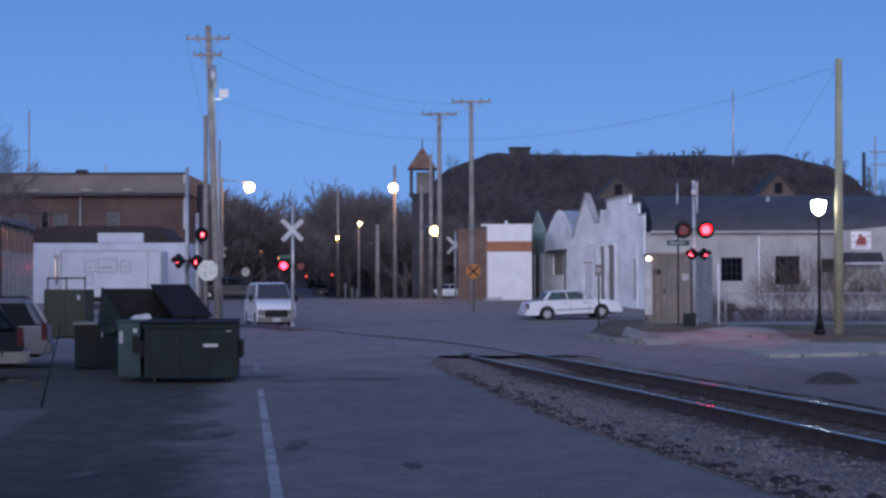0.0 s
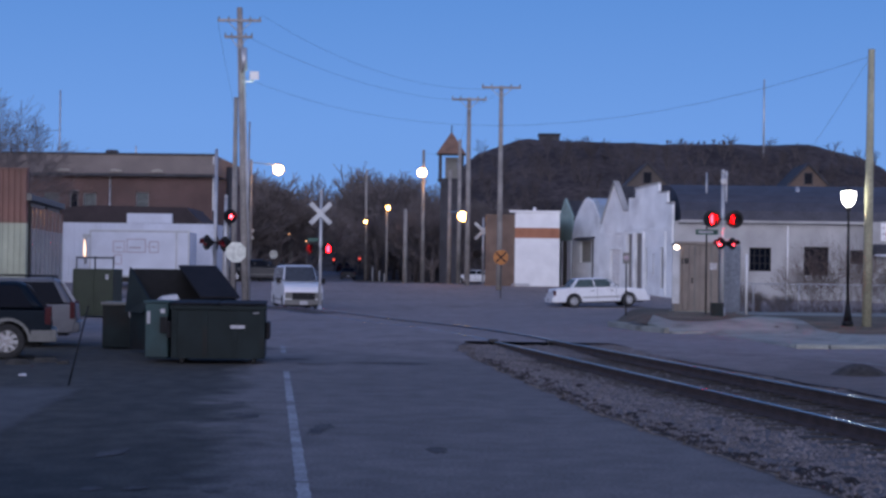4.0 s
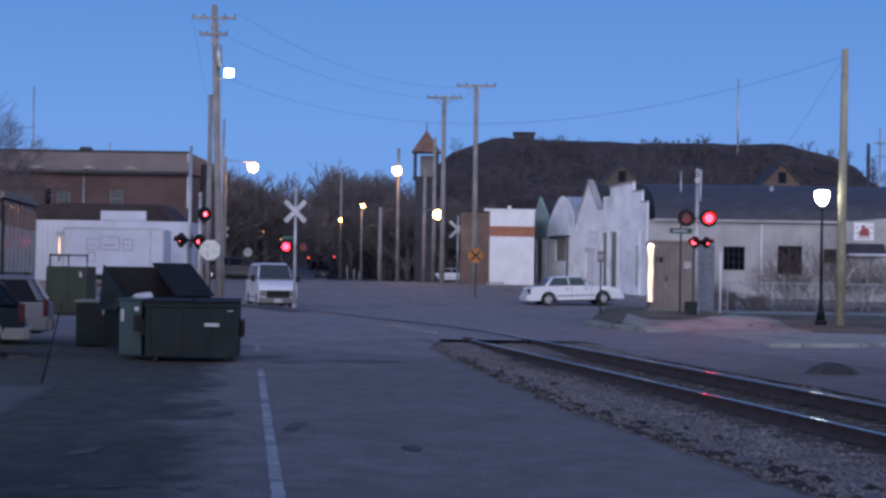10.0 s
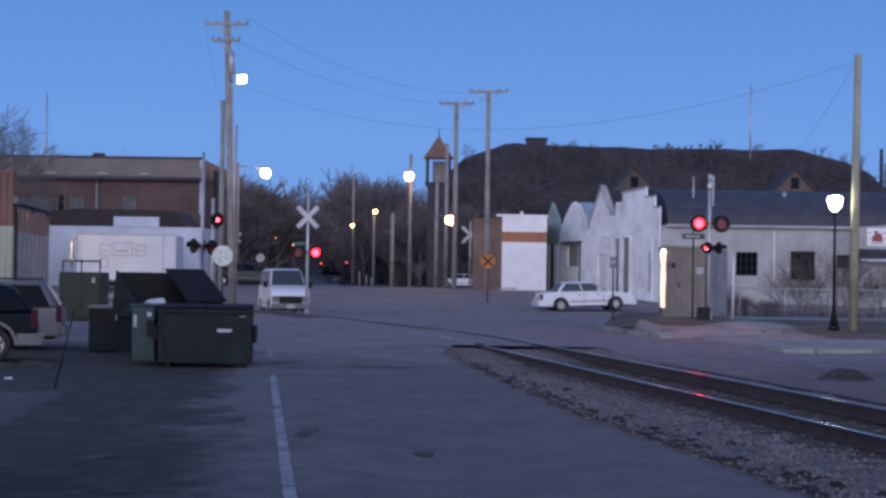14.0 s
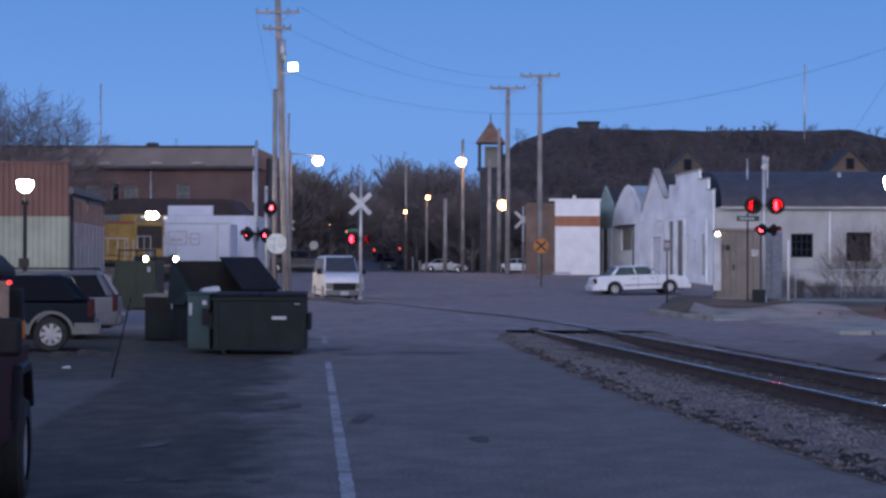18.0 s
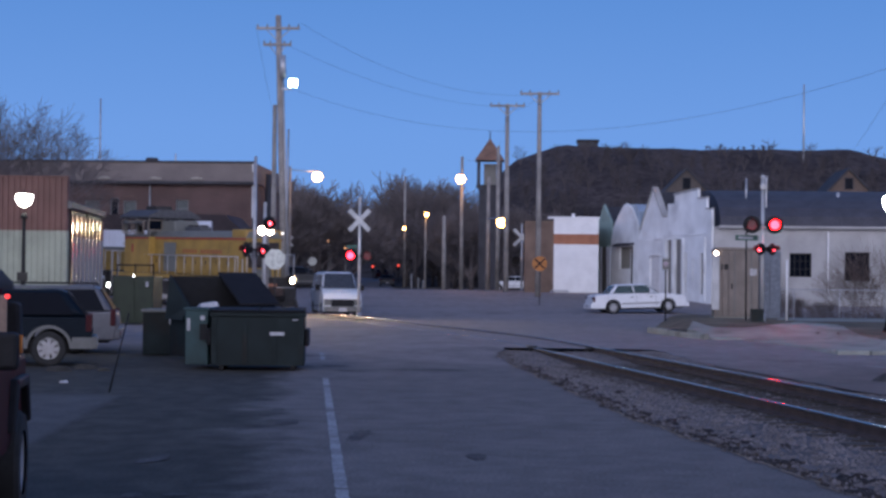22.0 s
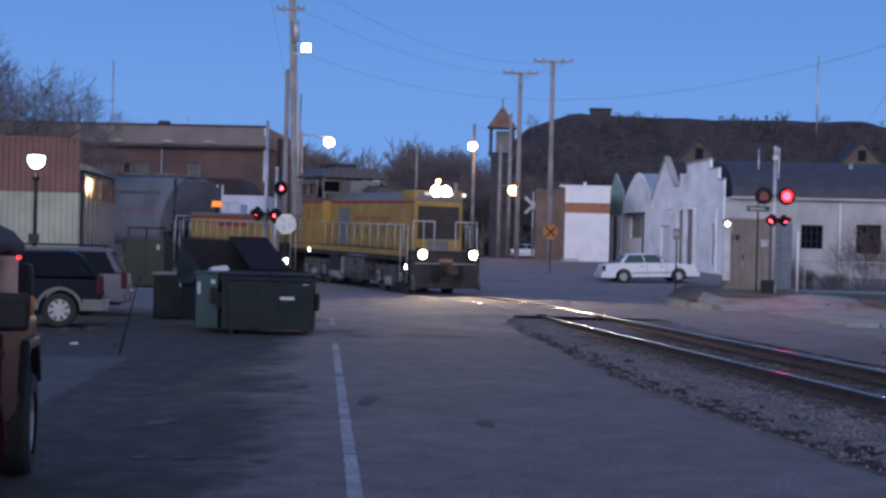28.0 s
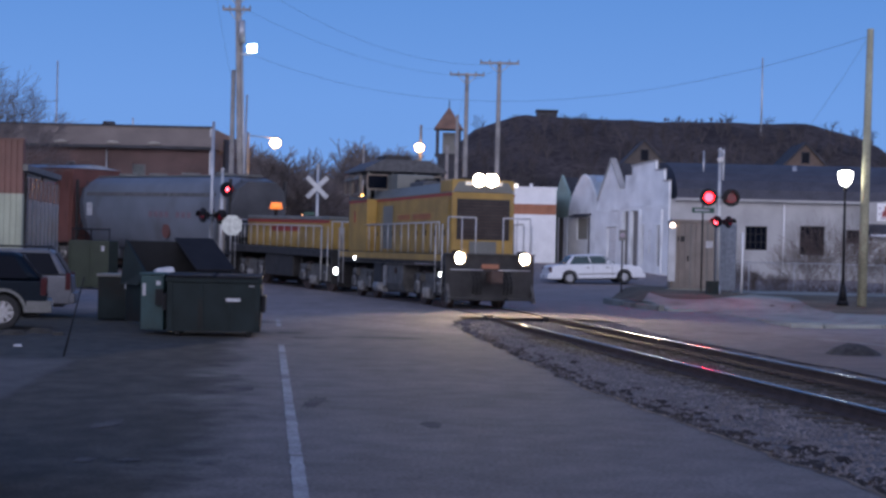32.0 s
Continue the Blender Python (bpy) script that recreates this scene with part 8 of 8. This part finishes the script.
def hopper_car(m, label):
    th = thing("covered_hopper", m, label, "rail car")
    sec = [(-1.0, 1.05), (-1.38, 1.6), (-1.55, 2.4), (-1.52, 3.2), (-1.3, 3.9), (-0.8, 4.3), (0.8, 4.3), (1.3, 3.9), (1.52, 3.2), (1.55, 2.4), (1.38, 1.6), (1.0, 1.05)]
    ends = [(a * 0.93, 1.6 + (b - 1.6) * 0.95 if b > 1.6 else 1.6) for a, b in sec]
    b = Build()
    n = len(sec)
    loops = [(-6.6, ends), (-6.2, sec), (6.6, sec), (7.0, ends)]
    vs = [(x + (0.45 * (p[1] - 3.0) if s_ is ends else 0.2 * (p[1] - 3.0)) * (1 if x > 0 else -1), p[0], p[1]) for x, s_ in loops for p in s_]
    b.add(vs, [(k * n + i, k * n + (i + 1) % n, (k + 1) * n + (i + 1) % n, (k + 1) * n + i) for k in range(3) for i in range(n)], True)
    b.add([(-6.6 - 0.45 * (p[1] - 3.0), p[0], p[1]) for p in ends], [tuple(range(n))])
    b.add([(7.0 + 0.45 * (p[1] - 3.0), p[0], p[1]) for p in ends], [tuple(range(n))])
    part("body", b, HOPPERGREY, th, "smooth curved grey hopper body")
    for x in (-7.06, 7.0):
        sg_ = 1 if x > 0 else -1
        part("end_sheet", Build().loft([((7.005 + 0.45 * (p[1] - 3.0)) * sg_ + (0.4 if sg_ < 0 else 0), p[0] * 0.98, p[1]) for p in ends], [((7.75 + 0.2 * (p[1] - 3.0)) * sg_ + (0.4 if sg_ < 0 else 0), p[0] * 0.9, 1.8 + (p[1] - 1.6) * 0.9) for p in ends]), HOPPEREND, th, "grimy dark grey end of the hopper body")
    part("running_board", Build().box(-7.2, 7.2, -0.45, 0.45, 4.36, 4.42), CARGREY, th)
    for x in (-4.8, -1.6, 1.6, 4.8):
        part("hatch", Build().tube((x, 0, 4.42), (x, 0, 4.52), 0.42, n=12), CARGREY, th)
        part("outlet", Build().loft([(x - 0.5, -0.5, 0.5), (x + 0.5, -0.5, 0.5), (x + 0.5, 0.5, 0.5), (x - 0.5, 0.5, 0.5)], [(x - 1.3, -0.95, 1.25), (x + 1.3, -0.95, 1.25), (x + 1.3, 0.95, 1.25), (x - 1.3, 0.95, 1.25)]), HOPPERGREY, th)
    part("sill", Build().box(-8.2, 8.2, -0.3, 0.3, 0.9, 1.2).box(-8.2, -6.8, -1.4, 1.4, 1.1, 1.25).box(6.8, 8.2, -1.4, 1.4, 1.1, 1.25), GRIME, th)
    for x in (-7.6, 7.6):
        for s_ in (-1, 1):
            part("end_post", Build().box(x - 0.06, x + 0.06, s_ * 1.3 - 0.05, s_ * 1.3 + 0.05, 1.25, 4.2), GRIME, th)
            part("end_brace", Build().tube((x, s_ * 1.3, 1.3), (x - math.copysign(0.9, x), s_ * 1.1, 3.6), 0.05, n=6), GRIME, th)
        ld = Build()
        for k in range(7):
            ld.tube((x, -1.3, 1.5 + 0.38 * k), (x, -0.8, 1.5 + 0.38 * k), 0.02, n=5)
        part("ladder", ld.tube((x, -0.8, 1.3), (x, -0.8, 4.2), 0.025, n=5), GRIME, th)
    for s_ in (-1, 1):
        part("side_seam", Build().prism([(s_ * 1.4, 3.44), (s_ * 1.475, 3.44), (s_ * 1.42, 3.6), (s_ * 1.35, 3.6)], "x", -6.2, 6.6), DUSTY, th, "dark grimy seam along the hopper side")
        part("placard", Build().box(-5.9, -5.3, *sorted((s_ * 1.555, s_ * 1.565)), 2.5, 3.1), PAPER, th, "pale square placard")
        for k in range(11):
            if k not in (4, 8):
                part("letter_bar", Build().box(0.7 + 0.52 * k, 1.05 + 0.52 * k, *sorted((s_ * 1.552, s_ * 1.562)), 2.52, 2.76), MAROON, th, "plain faded maroon bar in place of a letter")
        part("round_mark", Build().prism([(2.3 + 0.34 * p, 1.95 + 0.34 * q) for p, q in tread(16, 1.0, 0)], "y", *sorted((s_ * 1.42, s_ * 1.51))), BOXCAR, th, "faded red round mark")
    for x in (-8.2, 8.2):
        part("coupler", Build().box(*sorted((x, x + math.copysign(0.5, x))), -0.13, 0.13, 0.75, 1.05), RUST, th)
    sets = bogie(th, 5.9) + bogie(th, -5.9)
    return th, sets


hop, ws = hopper_car(pose(-90, 103, 0), "grey curved-side covered hopper car")
wheelsets += [(hop, w) for w in ws]
bx = thing("boxcar", pose(-110, 104, 0), "brown ribbed steel boxcar", "rail car")
part("body", Build().box(-7.6, 7.6, -1.5, 1.5, 1.1, 4.75), BOXCAR, bx, bevel=0.04)
for s_ in (-1, 1):
    for i in range(19):
        if 8 <= i <= 10:
            continue
        x = -7.4 + i * 0.82
        part("rib", Build().box(x, x + 0.12, *sorted((s_ * 1.5, s_ * 1.56)), 1.2, 4.3), BOXCAR, bx)
    d_ = part("sliding_door", Build().box(-1.2, 1.2, *sorted((s_ * 1.5, s_ * 1.58)), 1.2, 4.2), BOXCAR, bx)
part("roof", Build().prism([(-1.55, 4.75), (0, 4.95), (1.55, 4.75)], "x", -7.65, 7.65), GALV, bx)
part("sill", Build().box(-8.1, 8.1, -0.3, 0.3, 0.85, 1.1), GRIME, bx)
wheelsets += [(bx, w) for w in bogie(bx, 5.6) + bogie(bx, -5.6)]

# the locomotives are narrow switchers
for unit in (loco, slug):
    done = set()
    for ob in unit.children_recursive:
        if not ob.name.startswith("wheelset") and ob.data.name not in done:
            done.add(ob.data.name)
            ob.data.transform(Matrix.Diagonal((1, 0.97 if ob == hood or ob.parent == hood else 0.87, 1, 1)))


# ---- what moves ----
SPEED = 2.86
PASS_X, PASS_V = -7.35, 8.0


def front_s(t):
    """Where the locomotive's headlight stands along the track."""
    return 46.4 - SPEED * (t - 17.0)


def ride(lead, back, t):
    """Pose of a rail vehicle whose trucks stand lead and back metres behind the headlight."""
    a, b = on_track(front_s(t) + lead), on_track(front_s(t) + back)
    mid = ((a[0] + b[0]) / 2, (a[1] + b[1]) / 2)
    za, zb = rise(a[1]) + swell(a[1]), rise(b[1]) + swell(b[1])
    return pose(mid[0], mid[1], (za + zb) / 2 + RAIL_TOP, 0, -math.degrees(math.atan2(za - zb, back - lead)), math.degrees(math.atan2(a[1] - b[1], a[0] - b[0])))


FLASH = 0.5597
FIRST = 0.095


def flips(first_lit, switch_times):
    """Turns of a lens plate about its upright line: half a turn at each switch."""
    ang = 0 if first_lit else 180
    rows = [(0.0, ang)]
    for ts in switch_times:
        for k in range(1, 4):
            rows.append((ts + (k - 1) / 30, ang + 60 * k))
        rows.insert(-3, (ts - 1 / 30, ang))
        ang += 180
    rows.append((32.0, ang))
    return rows


def motions():
    ticks = span(0, 32, 32)
    # trucks behind the headlight: locomotive 2.0 and 10.2, then the cabless unit, hopper and boxcar
    for ob, lead, back in ((loco, 2.0, 10.2), (slug, 15.9, 22.7), (hop, 26.8, 38.6), (bx, 43.2, 54.4)):
        walk(ob, [(t, ride(lead, back, t)) for t in ticks])
    for ob, (axle, x, r) in wheelsets:
        step = 0.2
        walk(axle, [(k * step, pose(x, 0, r) @ pose(0, 0, 0, 0, math.degrees(SPEED * k * step / r), 0)) for k in range(161)])
    times = [FIRST + FLASH * k for k in range(57)]
    for plates, lit in ((right_lens, (1, 0)), (left_lens, (0, 1))):
        for plate, on in zip(plates, lit):
            base = plate.matrix_basis.copy()
            walk(plate, [(t, base @ pose(0, 0, 0, 0, 0, a)) for t, a in flips(on == 0, times)])
    for plate in blinkers:
        base = plate.matrix_basis.copy()
        walk(plate, [(t, base @ pose(0, 0, 0, 0, 0, a)) for t, a in flips(True, times)])
    # turn the downpipe's imitation glint towards the camera and away
    base = pipe_glow.matrix_basis.copy()
    walk(pipe_glow, [(t, base @ pose(0, 0, 0, 0, 0, a)) for t, a in ((0, 102), (3, 130), (4.6, 180), (7, 195), (9, 250), (11, 262), (13, 300), (15, 360), (32, 360))])
    base = pole_lens.matrix_basis.copy()
    walk(pole_lens, [(0.0, base), (9.2, base), (9.25, base @ pose(0, 0, 0, 0, 0, 60)), (9.3, base @ pose(0, 0, 0, 0, 0, 120)), (9.35, base @ pose(0, 0, 0, 0, 0, 180)), (32.0, base @ pose(0, 0, 0, 0, 0, 180))])
    # swing the hut corner's imitated reflection into view and back
    strip = glow_strip.matrix_basis.copy()
    walk(glow_strip, [(t, strip @ pose(0, 0, 0, 0, 0, a)) for t, a in ((0, 0), (5.0, 0), (5.6, 40), (6.2, 80), (7.0, 125), (7.8, 165), (9.0, 180), (14.0, 180), (14.8, 240), (15.6, 300), (16.2, 360), (32, 360))])
    walk(driver, [(t, pose(PASS_X + PASS_V * (t - 18.0), 175, 0.93)) for t in (0.0, 8.0, 16.0, 24.0, 32.0)])


motions()
